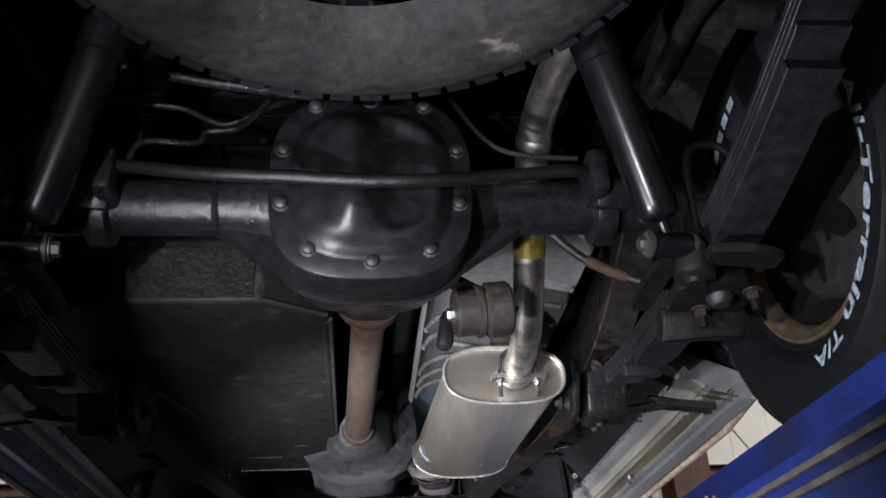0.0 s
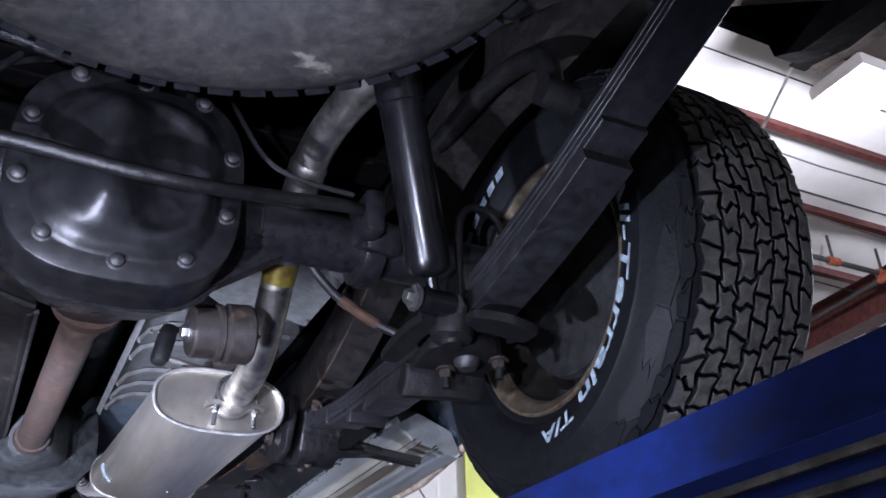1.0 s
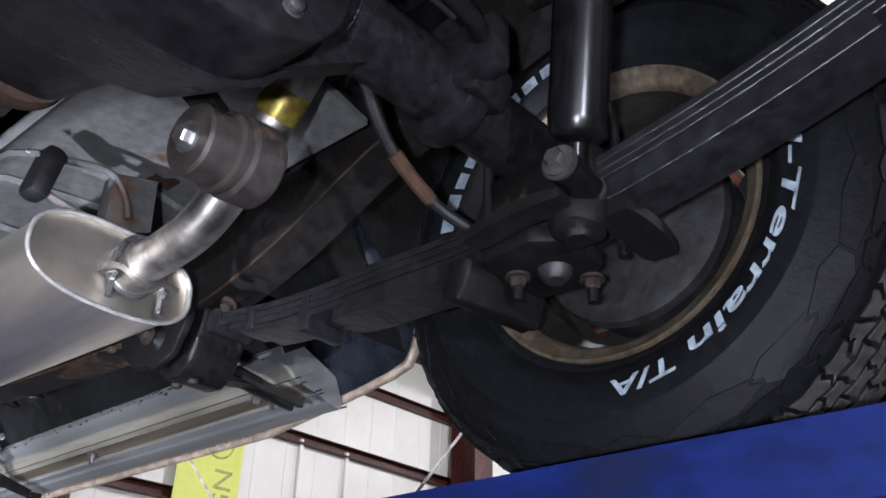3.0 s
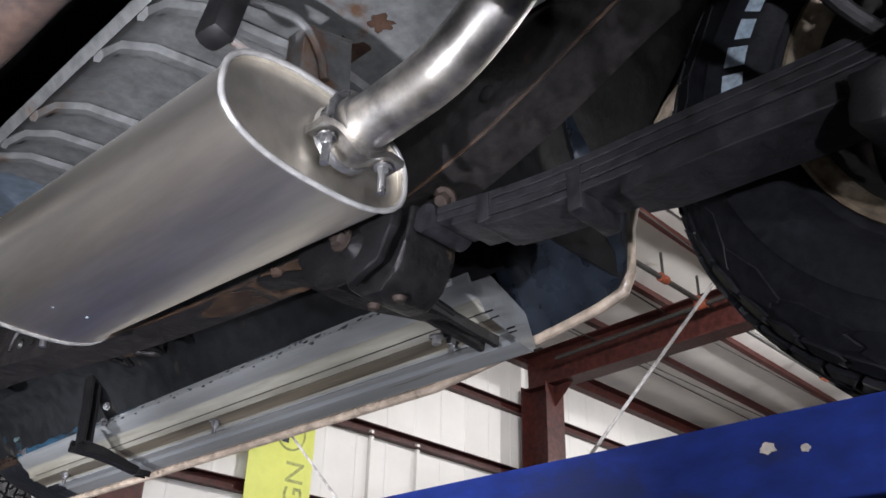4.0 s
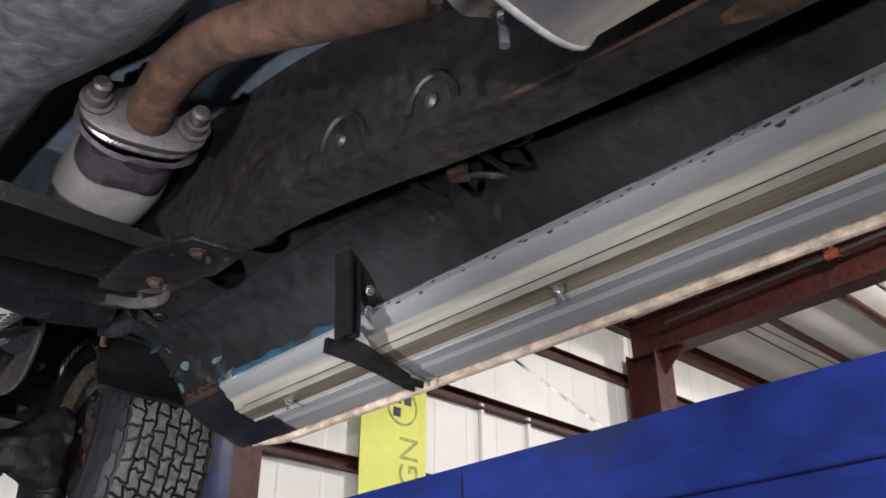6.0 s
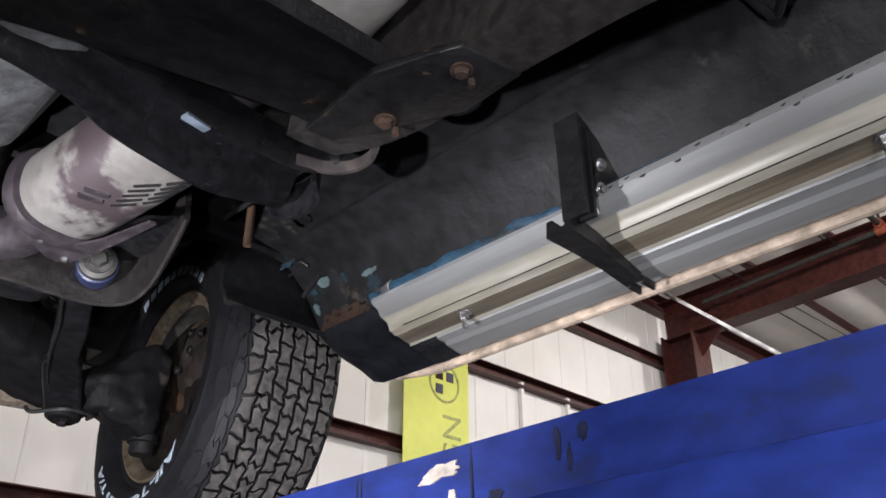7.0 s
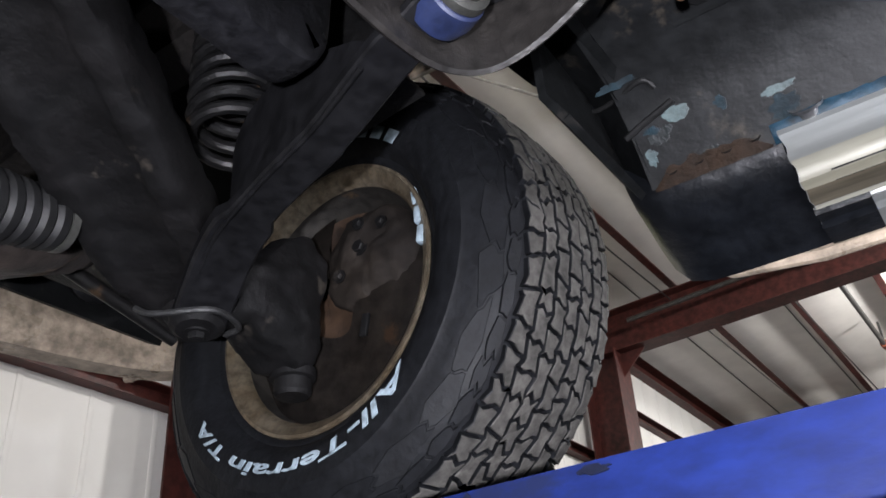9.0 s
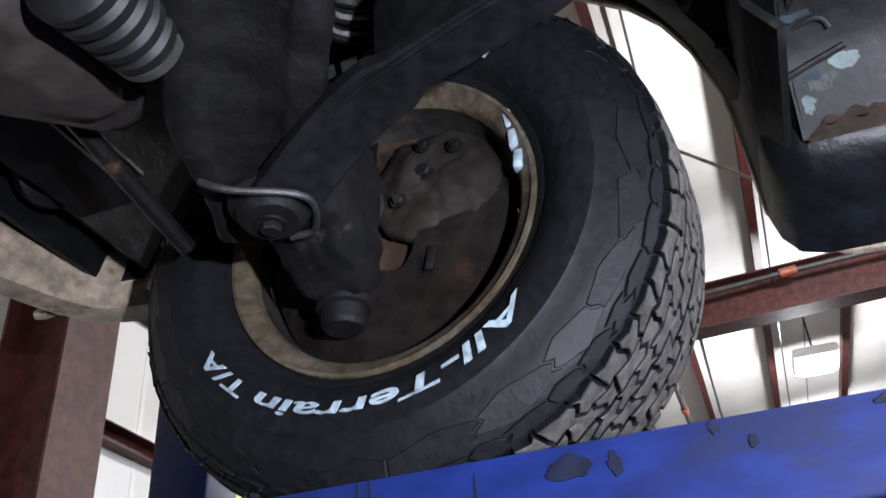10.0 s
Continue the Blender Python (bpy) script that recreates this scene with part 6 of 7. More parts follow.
    for k, (y, q, w, h) in enumerate(((2.77, 0.25, 0.045, 0.03), (2.72, 0.8, 0.05, 0.02), (2.63, 0.55, 0.05, 0.035), (2.52, 0.85, 0.09, 0.014), (2.38, 0.9, 0.07, 0.012), (2.69, 0.15, 0.02, 0.02), (2.3, 0.8, 0.1, 0.012), (1.95, 0.85, 0.08, 0.01), (1.5, 0.9, 0.12, 0.012), (1.28, 0.85, 0.07, 0.014), (1.18, 0.8, 0.05, 0.016))):
        patch("paint_flake", (s * (0.7 + 0.043 * q), y, 2.222 - 0.064 * q), fu, fv, 0.7 * w, 0.7 * h, M_FLAKE if k % 3 != 2 else M_BLUEOLD, truck, "flaking blue green paint", 3.0 * k + 1)
    # rail foot with bare rust, and the arm out to the step bracket
    arm = sweep(BM(), [(-0.016, -0.005), (0.016, -0.005), (0.016, 0.004), (0.011, 0.009), (-0.011, 0.009), (-0.016, 0.004)], curve([(s * 0.47, 1.2, 2.098), (s * 0.495, 1.13, 2.09), (s * 0.565, 1.112, 2.08), (s * 0.635, 1.08, 2.078), (s * 0.7, 1.07, 2.084)], 5))
    part("bracket_arm", arm, M_BLACK, truck, "black strap from the rail to the step bracket")
    for x, y in ((0.478, 1.1), (0.5, 1.135), (0.462, 1.16), (0.49, 1.2)):
        part("rail_rivet", lathe(BM(), [(0, -0.008), (0.006, -0.007), (0.009, -0.003), (0.01, 0.001)], (s * x, y, 2.1), (0, 0, 1), 14), M_RUST, truck)
    # screws along the seam
    for k in range(16):
        part("seam_screw", lathe(BM(), [(0, -0.006), (0.005, -0.004), (0.007, 0)], (s * 0.734, 1.08 + 0.1 * k + 0.02 * math.sin(k * 3), 2.186), (-s * 0.5, 0, 1), 8), M_ZINC if k % 3 else M_CHIP, truck)
    part("floor_plug", lathe(BM(), [(0, -0.003), (0.018, -0.003), (0.022, 0.0)], (s * 0.63, 1.95, 2.27), (s * 0.1, 0, 1), 20), M_HOSE, truck)
    part("floor_plug", lathe(BM(), [(0, -0.003), (0.012, -0.003), (0.015, 0.0)], (s * 0.594, 2.661, 2.272), (s * 0.1, 0, 1), 20), M_HOSE, truck)
    bm = BM()
    rows = []
    for k in range(16):
        y = 1.07 + 0.0105 * k
        e = 1.0 if k < 12 else 0.85
        w = 0.036 * e + 0.004 * noise.noise((k * 0.8, s, 2))
        cx = 0.4965 - 0.06 * (y - 1.07)
        rows.append([bm.verts.new((s * (cx + w * q), y, 2.1006 - 0.001 * abs(noise.noise((k * 0.7, q * 3, 1))))) for q in (-1, -0.5, 0, 0.5, 1)])
    for a, b in zip(rows, rows[1:]):
        for j in range(4):
            bm.faces.new((a[j], a[j + 1], b[j + 1], b[j]))
    bmesh.ops.solidify(bm, geom=bm.faces[:], thickness=-0.002)
    part("rust_patch", bm, M_RUSTBARE, truck, "bare rusty patch on the rail", 60)
    patch("rust_patch", (s * 0.482, 1.29, 2.1014), (1, 0, 0), (0, -1, 0), 0.05, 0.13, M_RUSTDARK, truck, "bare rusty patch on the rail", 4.1)
    part("body_mount_stud", tube(BM(), [(s * 0.49, 2.653, 2.26), (s * 0.49, 2.655, 2.18)], 0.0065, 10), M_RUSTDARK, truck, "rusty hanging mount stud")
    part("cable_clip", tube(BM(), curve([(s * 0.5, 1.62, 2.22), (s * 0.56, 1.66, 2.19), (s * 0.59, 1.7, 2.2), (s * 0.56, 1.76, 2.21), (s * 0.5, 1.8, 2.22)], 5), 0.007, 10), M_HOSE, truck, "looped cable clip")
for z, x in ((2.29, 0.5), (2.275, 0.62)):
    part("floor_bead", tube(BM(), [(x, 1.1, z), (x, 2.7, z)], 0.008, 8), M_UNDER, truck)
    part("floor_bead", tube(BM(), [(-x, 1.1, z), (-x, 2.7, z)], 0.008, 8), M_UNDER, truck)

# ---- front suspension ----
for s in (1, -1):
    # cross plate carrying the arm bush
    line = curve([(0, 2.862, 2.118), (s * 0.145, 2.858, 2.117), (s * 0.226, 2.849, 2.115), (s * 0.3, 2.846, 2.112), (s * 0.352, 2.836, 2.112), (s * 0.384, 2.806, 2.115), (s * 0.391, 2.755, 2.127), (s * 0.38, 2.68, 2.15), (s * 0.364, 2.61, 2.17)], 6)
    bm = sweep(BM(), [(-0.004, -0.014), (0.0, -0.017), (0.004, -0.014), (0.004, 0.062), (-0.004, 0.062)], line)
    cross = part("arm_crossmember", bm, M_CHASSIS, truck, "black crossmember carrying the radius arm bush")
    q = [(0.0, 2.78), (0.15, 2.79), (0.22, 2.78), (0.275, 2.73), (0.31, 2.69), (0.365, 2.64), (0.384, 2.7), (0.388, 2.76), (0.38, 2.802), (0.35, 2.832), (0.226, 2.845), (0.0, 2.857)]
    part("web", prism(BM(), [(s * x, y) for x, y in q], "z", 2.172, 2.177), M_AXLE, cross)
    b0, bd = Vector((s * 0.319, 2.784, 2.142)), Vector((s * 0.34, 0.9, 0.06)).normalized()
    bush = part("arm_bush", lathe(BM(), [(0.0, 0.008), (0.024, 0.01), (0.0305, 0.015), (0.032, 0.032), (0.029, 0.046), (0.0, 0.046)], b0, bd, 32), M_BLUEPOLY, truck, "blue rubber radius arm bush under a washer")
    part("washer", lathe(BM(), [(0, -0.002), (0.016, -0.002), (0.0275, 0.003), (0.0285, 0.011), (0.0, 0.011)], b0, bd, 32), M_ZINCDULL, bush, "dull washer")
    part("nut", bolt(BM(), b0, -bd, 0.014, 0.014), M_ZINCDULL, bush)
    # radius arm
    bm = sweep(BM(), [(-0.03, -0.01), (-0.027, -0.013), (0.027, -0.013), (0.03, -0.01), (0.03, 0.002), (0.012, 0.008), (0.01, 0.03), (-0.01, 0.03), (-0.012, 0.008), (-0.03, 0.002)], curve([(s * 0.318, 2.81, 2.14), (s * 0.335, 2.88, 2.128), (s * 0.376, 2.99, 2.12), (s * 0.408, 3.09, 2.12), (s * 0.45, 3.2, 2.118), (s * 0.515, 3.325, 2.08)], 6), scales=[0.7] * 5 + [0.82] * 8 + [0.88] * 9 + [1.15] * 9)
    arm = part("radius_arm", bm, M_SATIN, truck, "black forged radius arm")
    fin = [(-s * 0.026, 0.0), (-s * 0.016, 0.0), (-s * 0.016, 0.1), (-s * 0.026, 0.1)]
    part("arm_web", sweep(BM(), fin, curve([(s * 0.345, 2.9, 2.125), (s * 0.376, 2.99, 2.12), (s * 0.408, 3.09, 2.12), (s * 0.435, 3.16, 2.12)], 5), scales=[0.35, 0.5, 0.6, 0.7, 0.8, 0.9, 1, 1, 1, 1, 1, 1, 0.98, 0.95, 0.9, 0.8]), M_SATIN, arm)
    part("worn_edge", tube(BM(), curve([(s * 0.32, 2.9, 2.112), (s * 0.355, 2.99, 2.108), (s * 0.385, 3.09, 2.107), (s * 0.425, 3.2, 2.104), (s * 0.462, 3.27, 2.09)], 5), 0.0028, 8), M_SATIN, arm, "edge worn to bare metal")
    part("arm_cap", lathe(BM(), [(0, -0.022), (0.026, -0.022), (0.034, -0.016), (0.036, -0.004), (0.044, 0.0), (0.044, 0.008), (0.0, 0.012)], (s * 0.515, 3.325, 2.082), (0.1 * s, 0.1, 1), 30), M_KNUCKLE, arm, "grimy round cap")
    part("cap_nut", bolt(BM(), (s * 0.515, 3.325, 2.06), (0, 0, -1), 0.011, 0.01), M_KNUCKLE, arm)
    part("cap_wire", tube(BM(), curve([(s * 0.455, 3.37, 2.085), (s * 0.46, 3.34, 2.07), (s * 0.5, 3.28, 2.07), (s * 0.56, 3.3, 2.075), (s * 0.565, 3.33, 2.075)], 6), 0.004, 8), M_DRUM, arm)
    # axle beam
    line = curve([(s * 0.575, 3.385, 2.104), (s * 0.5, 3.345, 2.13), (s * 0.4, 3.29, 2.16), (s * 0.26, 3.21, 2.19), (s * 0.12, 3.13, 2.215), (s * 0.01, 3.07, 2.24)], 7)
    prof = [(-0.072, -0.03), (-0.066, -0.042), (-0.04, -0.044), (-0.03, -0.036), (0.03, -0.036), (0.042, -0.044), (0.066, -0.042), (0.072, -0.03), (0.07, 0.03), (0.06, 0.045), (-0.06, 0.045), (-0.07, 0.03)]
    bm = sweep(BM(), prof, line, scales=[min(1.05, 0.42 + 0.05 * k) for k in range(len(line))])
    bmesh.ops.subdivide_edges(bm, edges=bm.edges[:], cuts=1, use_grid_fill=True)
    for v in bm.verts:
        v.co += 0.005 * noise.noise_vector(v.co * 24) + 0.0025 * noise.noise_vector(v.co * 70)
    part("axle_beam", bm, M_KNUCKLE, truck, "rough cast front axle beam", 60)
    # knuckle
    bm = stack(BM(), [[(s * x + 0.0, 3.325 + a, z + b) for a, b in squircle(1, 24, w, h)] for x, z, w, h in ((0.53, 2.12, 0.05, 0.04), (0.58, 2.14, 0.055, 0.055), (0.63, 2.15, 0.06, 0.085), (0.67, 2.155, 0.05, 0.1), (0.7, 2.16, 0.04, 0.09))])
    bmesh.ops.subdivide_edges(bm, edges=bm.edges[:], cuts=2, use_grid_fill=True)
    for v in bm.verts:
        v.co += 0.013 * noise.noise_vector(v.co * 17) + 0.006 * noise.noise_vector(v.co * 48)
    kn = part("steering_knuckle", bm, M_KNUCKLE, truck, "grimy cast steering knuckle", 60)
    part("ball_joint", lathe(BM(), [(0, -0.035), (0.022, -0.035), (0.026, -0.03), (0.026, -0.012), (0.032, -0.01), (0.032, 0.004), (0.024, 0.008), (0.022, 0.05), (0, 0.05)], (s * 0.69, 3.33, 2.06), (0, 0, 1), 26), M_KNUCKLE, kn)
    # dust shield and caliper
    bm = BM()
    n = 44
    rings = []
    for r in (0.045, 0.09, 0.13, 0.167):
        ring = []
        for k in range(n):
            a = radians(-215 + 300 * k / (n - 1))
            rr = r * (1 + 0.03 * math.sin(5 * a)) if r > 0.15 else r
            ring.append(bm.verts.new((s * (0.735 + (0.012 if r > 0.15 else 0.0) + 0.008 * math.sin(3 * a + 20 * r)), 3.295 + rr * math.cos(a), 2.165 + rr * math.sin(a))))
        rings.append(ring)
    for p, q in zip(rings, rings[1:]):
        for k in range(n - 1):
            bm.faces.new((p[k], p[k + 1], q[k + 1], q[k]))
    bmesh.ops.solidify(bm, geom=bm.faces[:], thickness=0.003)
    part("dust_shield", bm, M_SHIELDBROWN, truck, "brown dusty brake dust shield")
    bm = lathe(BM(), [(0.0, 0.014), (0.025, 0.0135), (0.05, 0.012), (0.068, 0.008), (0.08, 0.003), (0.086, -0.004), (0.08, -0.02)], (s * 0.735, 3.225, 2.225), (-s, 0, 0), 30)
    bmesh.ops.subdivide_edges(bm, edges=bm.edges[:], cuts=1, use_grid_fill=True)
    for v in bm.verts:
        v.co += 0.01 * noise.noise_vector(v.co * 21) + 0.004 * noise.noise_vector(v.co * 55)
    cal = part("brake_caliper", bm, M_SHIELDBROWN, truck, "rust brown brake caliper bulge", 60)
    part("caliper_bolt", bolt(BM(), (s * 0.722, 3.235, 2.24), (-s, 0, 0), 0.01, 0.008), M_KNUCKLE, cal)
    for y, z in ((3.19, 2.262), (3.232, 2.275), (3.268, 2.2)):
        part("caliper_bolt", bolt(BM(), (s * 0.716, y, z), (-s, 0, 0), 0.007, 0.008), M_KNUCKLE, cal)
    part("shield_slot", box(BM(), (s * 0.731, 3.235, 2.118), (0.006, 0.012, 0.034), pose(0, 0, 0, 12, 0, 0), bevel=0.002), M_HOSE, cal, "black slot in the shield")
    part("brake_rotor", lathe(BM(), [(0.0, 0.0), (0.163, 0.0), (0.163, 0.022), (0.0, 0.022)], (s * 0.755, 3.295, 2.165), (s, 0, 0), 44), M_RUSTDARK, truck, "rusty brake rotor")
    for k in range(3):
        part("wheel_weight", box(BM(), (s * 0.7, 3.108 + 0.003 * k, 2.2 + 0.032 * k), (0.014, 0.012, 0.027), pose(0, 0, 0, 8 - 7 * k, 0, 0), bevel=0.003), M_LETTER, truck, "stick-on grey wheel weight")
    # coil spring and tower
    pts = [(s * (0.44 + 0.05 * math.cos(a)), 3.2 + 0.05 * math.sin(a), 2.245 + 0.0042 * a) for a in (k * 0.35 for k in range(200))]
    part("coil_spring", tube(BM(), pts, 0.0085, 10), M_BLACK, truck, "black front coil spring")
    bm = prism(BM(), [(2.95, 2.3), (3.02, 2.22), (3.17, 2.2), (3.17, 2.62), (2.95, 2.62)], "x", s * 0.44, s * 0.452)
    part("spring_tower", bm, M_BLACK, truck, "black spring tower plate")
    part("tower_flange", box(BM(), (s * 0.47, 3.06, 2.215), (0.05, 0.22, 0.008), pose(0, 0, 0, -6, 0, 0), bevel=0.002), M_BLACK, truck)
    # boots on the shafts
    rings = [(0.02, 0), (0.031, 0.002)]
    for k in range(5):
        rings += [(0.031 + 0.0015 * k, 0.012 + 0.021 * k), (0.035 + 0.0015 * k, 0.016 + 0.021 * k), (0.036 + 0.0015 * k, 0.026 + 0.021 * k), (0.031 + 0.0015 * k, 0.031 + 0.021 * k)]
    bd = Vector((-s * 0.96, -0.1, -0.22)).normalized()
    boot = part("shaft_boot", lathe(BM(), rings + [(0.02, 0.12)], (s * 0.325, 3.34, 2.132), bd, 30), M_HOSE, truck, "ribbed black rubber boot")
    part("boot_band", lathe(BM(), [(0.032, 0.002), (0.034, 0.002), (0.034, 0.012), (0.032, 0.012)], (s * 0.325, 3.34, 2.132), bd, 30), M_ZINCDULL, boot, "dull steel clamp band")
    part("tie_rod", tube(BM(), [(s * 0.62, 3.5, 2.14), (s * 0.42, 3.52, 2.2), (s * 0.38, 3.52, 2.21), (s * 0.1, 3.52, 2.24)], [0.011, 0.011, 0.016, 0.016], 14), M_BLACK, truck, "black tie rod")
    part("side_apron", box(BM(), (s * 0.68, 3.84, 2.42), (0.4, 0.012, 0.2), pose(0, 0, 0, 12, 0, 0)), M_UNDER, truck)
    part("horn", lathe(BM(), [(0, -0.03), (0.02, -0.03), (0.03, -0.018), (0.05, -0.012), (0.055, 0.0), (0.052, 0.02), (0.0, 0.03)], (s * 0.66, 3.78, 2.37), (-0.3 * s, -0.8, -0.5), 28), M_GLOSS, truck, "glossy black round horn")
part("front_crossmember", sweep(BM(), channel(0.1, 0.05, 0.006), [(-0.7, 3.7, 2.33), (0.7, 3.7, 2.33)]), M_GLOSS, truck, "glossy black front crossmember")
bm = stack(BM(), [[(x, 3.45 + a, z + b) for a, b in squircle(1, 24, w, h)] for x, z, w, h in ((0.44, 2.192, 0.018, 0.014), (0.42, 2.188, 0.035, 0.028), (0.38, 2.172, 0.045, 0.036), (0.33, 2.155, 0.06, 0.044), (0.25, 2.14, 0.07, 0.052), (0.1, 2.15, 0.09, 0.07), (-0.1, 2.17, 0.1, 0.08))])
bmesh.ops.subdivide_edges(bm, edges=bm.edges[:], cuts=1, use_grid_fill=True)
for v in bm.verts:
    v.co += 0.012 * noise.noise_vector(v.co * 19) + 0.004 * noise.noise_vector(v.co * 50)
part("front_differential", bm, M_DAMPER, truck, "rust brown front differential nose", 60)
part("engine_crossmember", sweep(BM(), [(-0.03, -0.018), (-0.024, -0.027), (-0.012, -0.03), (0.012, -0.03), (0.024, -0.027), (0.03, -0.018), (0.03, 0.03), (-0.03, 0.03)], curve([(-0.312, 2.975, 2.25), (-0.305, 2.975, 2.18), (-0.285, 2.975, 2.165), (-0.2, 2.972, 2.162), (0, 2.97, 2.16), (0.2, 2.972, 2.162), (0.285, 2.975, 2.165), (0.305, 2.975, 2.18), (0.312, 2.975, 2.25)], 6)), M_AXLE, truck, "glossy black engine crossmember")
bm = box(BM(), (0, 3.2, 2.42), (0.4, 0.6, 0.3), bevel=0.06)
part("oil_pan", bm, M_BLACK, truck, "black engine oil pan")

# ---- shop details ----
sign = thing("banner", (3.465, WALL_Y - 0.1, 2.6), "tall yellow banner hanging on the shop wall", "banner")
part("cloth", box(BM(), (3.465, WALL_Y - 0.1, 2.8), (0.54, 0.008, 1.56), bevel=0.002), M_YELLOW, sign)
bm = BM()
for k in range(28):
    a = 2 * math.pi * k / 28
    box(bm, (3.525 + 0.12 * math.cos(a), WALL_Y - 0.106, 3.4 + 0.12 * math.sin(a)), (0.028, 0.003, 0.014), pose(0, 0, 0, 0, -math.degrees(a) + 90, 0))
part("round_mark", bm, M_GREY, sign, "grey round printed mark")
for dx, dz, mt in ((0.045, 0.045, M_BLUEPOLY), (-0.045, -0.045, M_BLUEPOLY), (-0.045, 0.045, M_RUST)):
    part("mark_quarter", box(BM(), (3.525 + dx, WALL_Y - 0.106, 3.4 + dz), (0.06, 0.003, 0.06)), mt, sign)


def plain_text(words, size, m, mat, name, parent):
    cu = bpy.data.curves.new(name, "FONT")
    cu.body, cu.size, cu.extrude, cu.offset = words, size, 0.001, 0.0
    tmp = bpy.data.objects.new(name, cu)
    me = bpy.data.meshes.new_from_object(tmp)
    bpy.data.objects.remove(tmp)
    me.transform(m)
    me.transform(Matrix.Translation(-ROOT[parent.name]))
    me.materials.clear()
    me.materials.append(mat)
    ob = new(name, me)
    ob.parent = parent
    return ob


plain_text("GN", 0.22, Matrix.Translation((3.66, WALL_Y - 0.106, 2.88)) @ pose(0, 0, 0, 90, 0, 0) @ pose(0, 0, 0, 0, 0, 90), M_GREY, "printed_letters", sign)
# pipe with orange fittings under the rafters
pipe_run = thing("sprinkler_pipe", (4.6, 3.4, 4.7), "dark steel sprinkler pipe with orange fittings", "pipe")
part("pipe", tube(BM(), [(-4, 3.46, 4.72), (6.1, 3.42, 4.72), (12, 3.4, 4.72)], 0.022, 12), M_DARKPIPE, pipe_run)
for x, y in ((3.25, 3.43), (5.5, 3.42), (6.05, 3.42), (8.4, 3.41)):
    part("fitting", tube(BM(), [(x - 0.05, y, 4.72), (x + 0.05, y, 4.72)], 0.036, 12), M_ORANGE, pipe_run, "orange grooved coupling")
    part("drop", tube(BM(), [(x, y, 4.72), (x, y, 4.95)], 0.012, 8), M_DARKPIPE, pipe_run)
pipe2 = thing("sprinkler_pipe", (6.05, 2.3, 4.72), "dark steel branch pipe with orange fitting", "pipe")
part("pipe", tube(BM(), [(6.05, 4.9, 4.6), (6.05, 3.4, 4.68), (6.05, 2.35, 4.74), (6.05, -3, 4.9)], 0.02, 12), M_DARKPIPE, pipe2)
part("fitting", tube(BM(), [(6.05, 2.42, 4.735), (6.05, 2.3, 4.742)], 0.036, 12), M_ORANGE, pipe2, "orange grooved coupling")
part("fitting", tube(BM(), [(6.05, 3.46, 4.678), (6.05, 3.36, 4.683)], 0.036, 12), M_ORANGE, pipe2, "orange grooved coupling")
for lo, hi in (((1.32, 1.58, 1.80), (2.06, -0.79, 4.70)), ((1.48, 1.86, 1.80), (1.56, 5.05, 4.70))):
    lo, hi = Vector(lo), Vector(hi)
    lo, hi = lo + (lo - hi) * (1.8 / 2.9), hi + (hi - lo) * 0.1
    rope = thing("rope", hi, "white rope strung from the roof down past the lift", "rope", "roof ropes")
    part("strand", tube(BM(), [lo.lerp(hi, k / 8) - Vector((0, 0, 0.03 * math.sin(math.pi * k / 8))) for k in range(9)], 0.004, 8), M_ROPE, rope)
for k, (x, y) in enumerate(((5.2, 4.5), (6.8, 3.7), (8.6, 3.0), (4.4, 2.4))):
    wire = thing("roof_wire", (x, y, 4.9), "thin dark wire run below the roof", "wire")
    part("strand", tube(BM(), [(x - 7, y, 4.83), (x, y + 0.1, 4.74), (x + 7, y, 4.83)], 0.007, 6), M_DARKPIPE, wire)

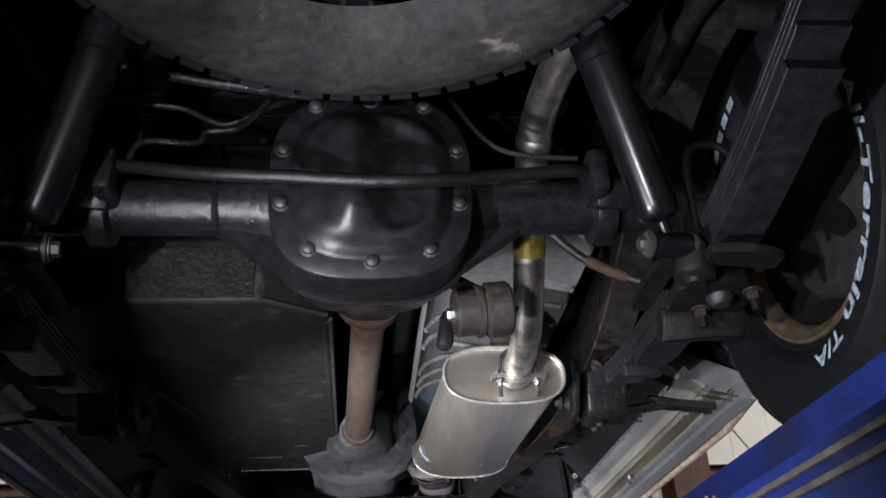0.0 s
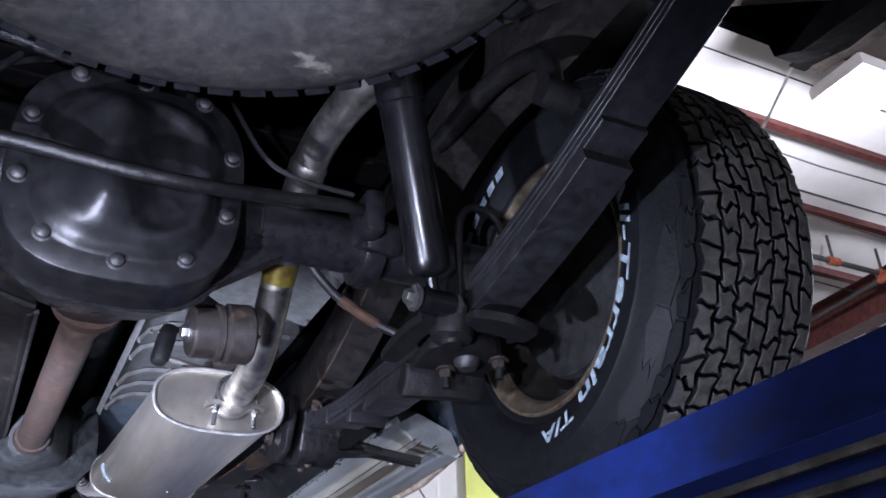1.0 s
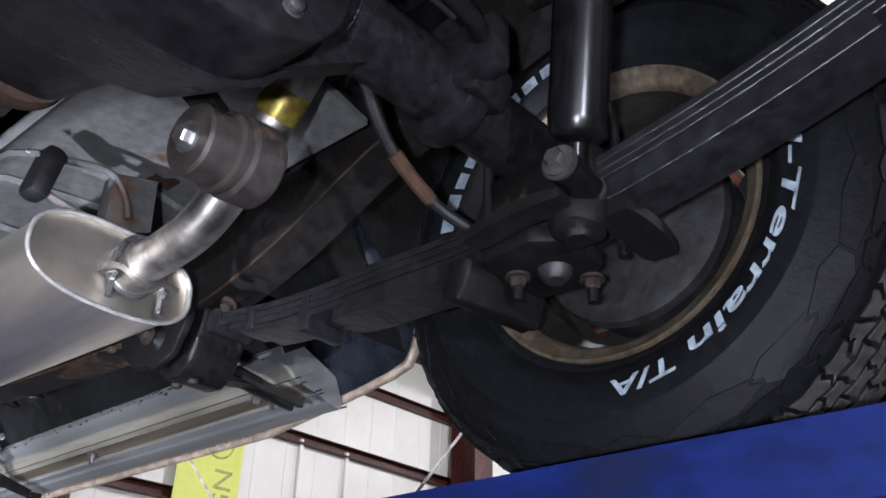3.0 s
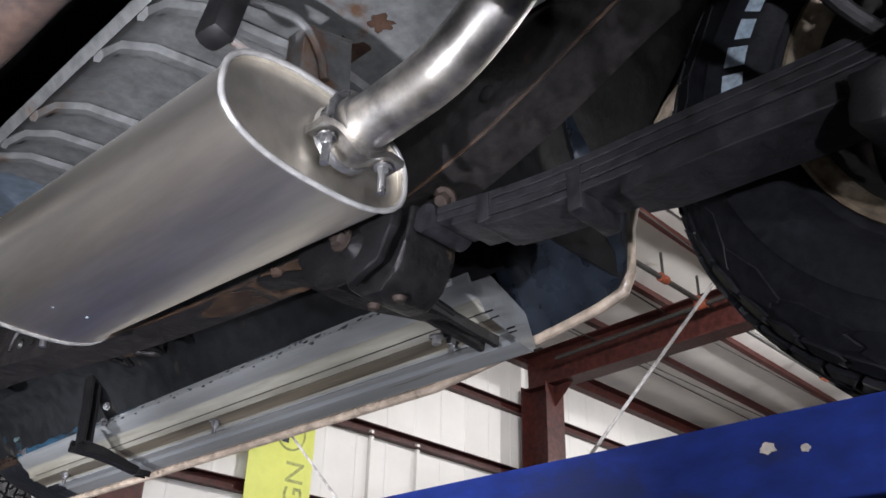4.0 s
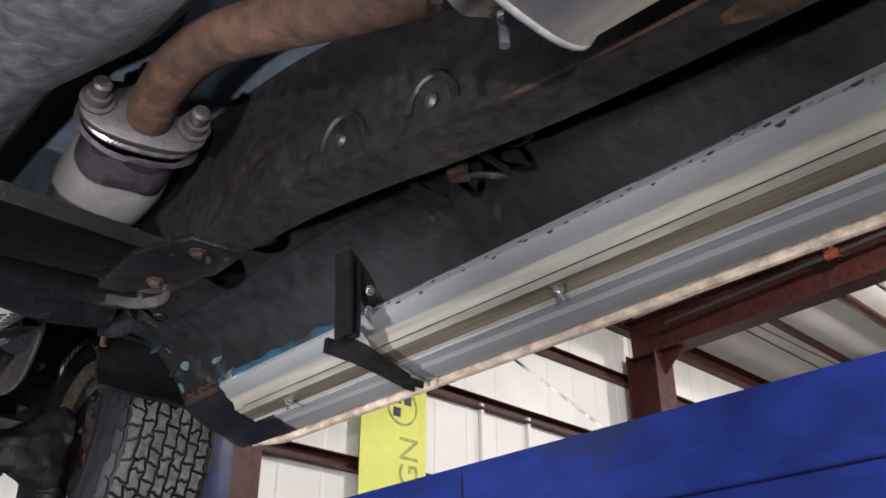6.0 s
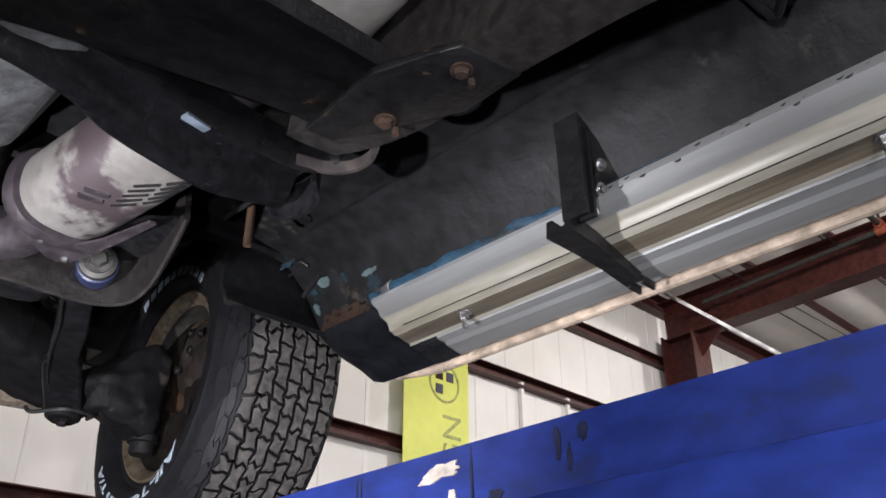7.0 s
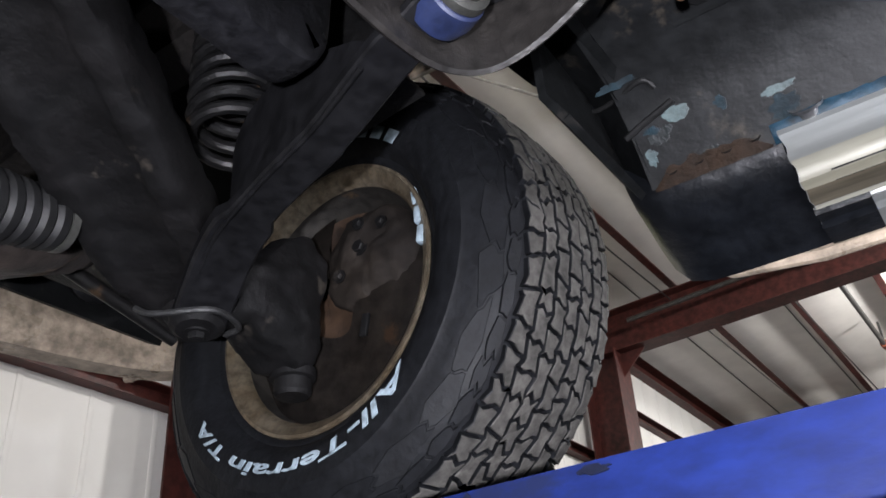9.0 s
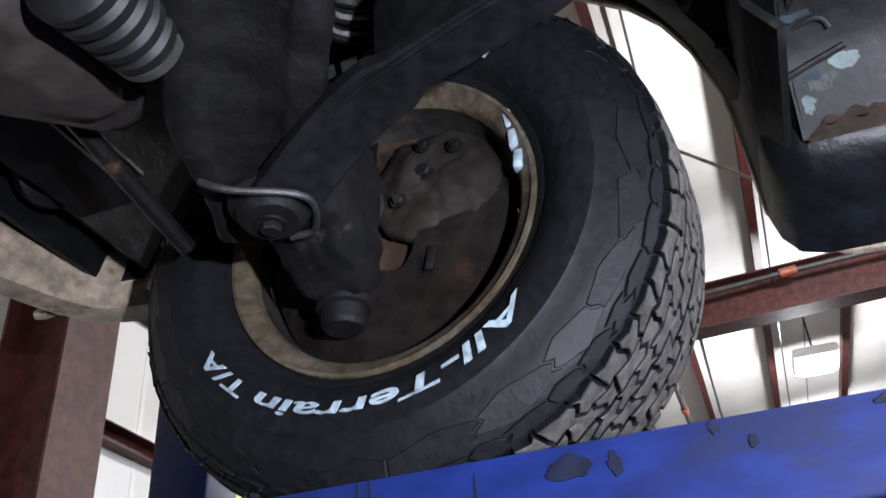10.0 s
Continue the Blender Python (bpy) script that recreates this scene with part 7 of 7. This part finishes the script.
# paint chips, drips and smears on the runway side
MARKS = [(2.262, 1.769, 0.05, 0.014, 1), (2.285, 1.763, 0.03, 0.012, 1), (2.252, 1.737, 0.012, 0.014, 1), (2.25, 1.724, 0.012, 0.009, 1), (2.205, 1.722, 0.01, 0.006, 1), (2.3, 1.72, 0.006, 0.005, 1), (2.105, 1.766, 0.012, 0.045, 0), (2.092, 1.75, 0.01, 0.03, 0), (2.075, 1.772, 0.018, 0.026, 0), (2.41, 1.75, 0.005, 0.075, 0), (2.402, 1.755, 0.003, 0.07, 0), (2.222, 1.755, 0.006, 0.07, 0), (2.19, 1.73, 0.03, 0.012, 0), (2.955, 1.784, 0.012, 0.01, 0), (3.066, 1.772, 0.05, 0.022, 0), (3.03, 1.77, 0.018, 0.02, 0), (3.14, 1.76, 0.004, 0.05, 0), (3.23, 1.765, 0.004, 0.05, 0), (3.24, 1.77, 0.004, 0.04, 0), (3.28, 1.772, 0.012, 0.016, 0), (2.83, 1.783, 0.05, 0.01, 0), (2.93, 1.77, 0.01, 0.012, 0), (1.3, 1.76, 0.006, 0.05, 0), (1.12, 1.765, 0.005, 0.05, 0), (1.0, 1.74, 0.02, 0.01, 0), (0.55, 1.765, 0.012, 0.008, 1), (0.52, 1.76, 0.008, 0.006, 1), (1.75, 1.76, 0.004, 0.06, 0), (0.85, 1.758, 0.03, 0.012, 0)]
for y, z, w, h, chip in MARKS:
    if not chip:
        w, h = 0.6 * w, 0.85 * h
    poly = []
    for k in range(22):
        a = 2 * math.pi * k / 22
        r = 1 + 0.55 * noise.noise(Vector((y * 31 + math.cos(a) * 1.7, z * 31, math.sin(a) * 1.7))) + 0.25 * noise.noise(Vector((y * 57 + math.cos(a) * 5, z * 9, math.sin(a) * 5)))
        poly.append((y + 0.5 * w * r * math.cos(a), z + 0.5 * h * r * math.sin(a)))
    x = 0.53 + (DECK - z) * 0.048
    part("paint_mark", prism(BM(), poly, "x", x - 0.0016, x + 0.002), M_CHIP if chip else M_GREASE, runway_right, "chipped paint" if chip else "dark smear")
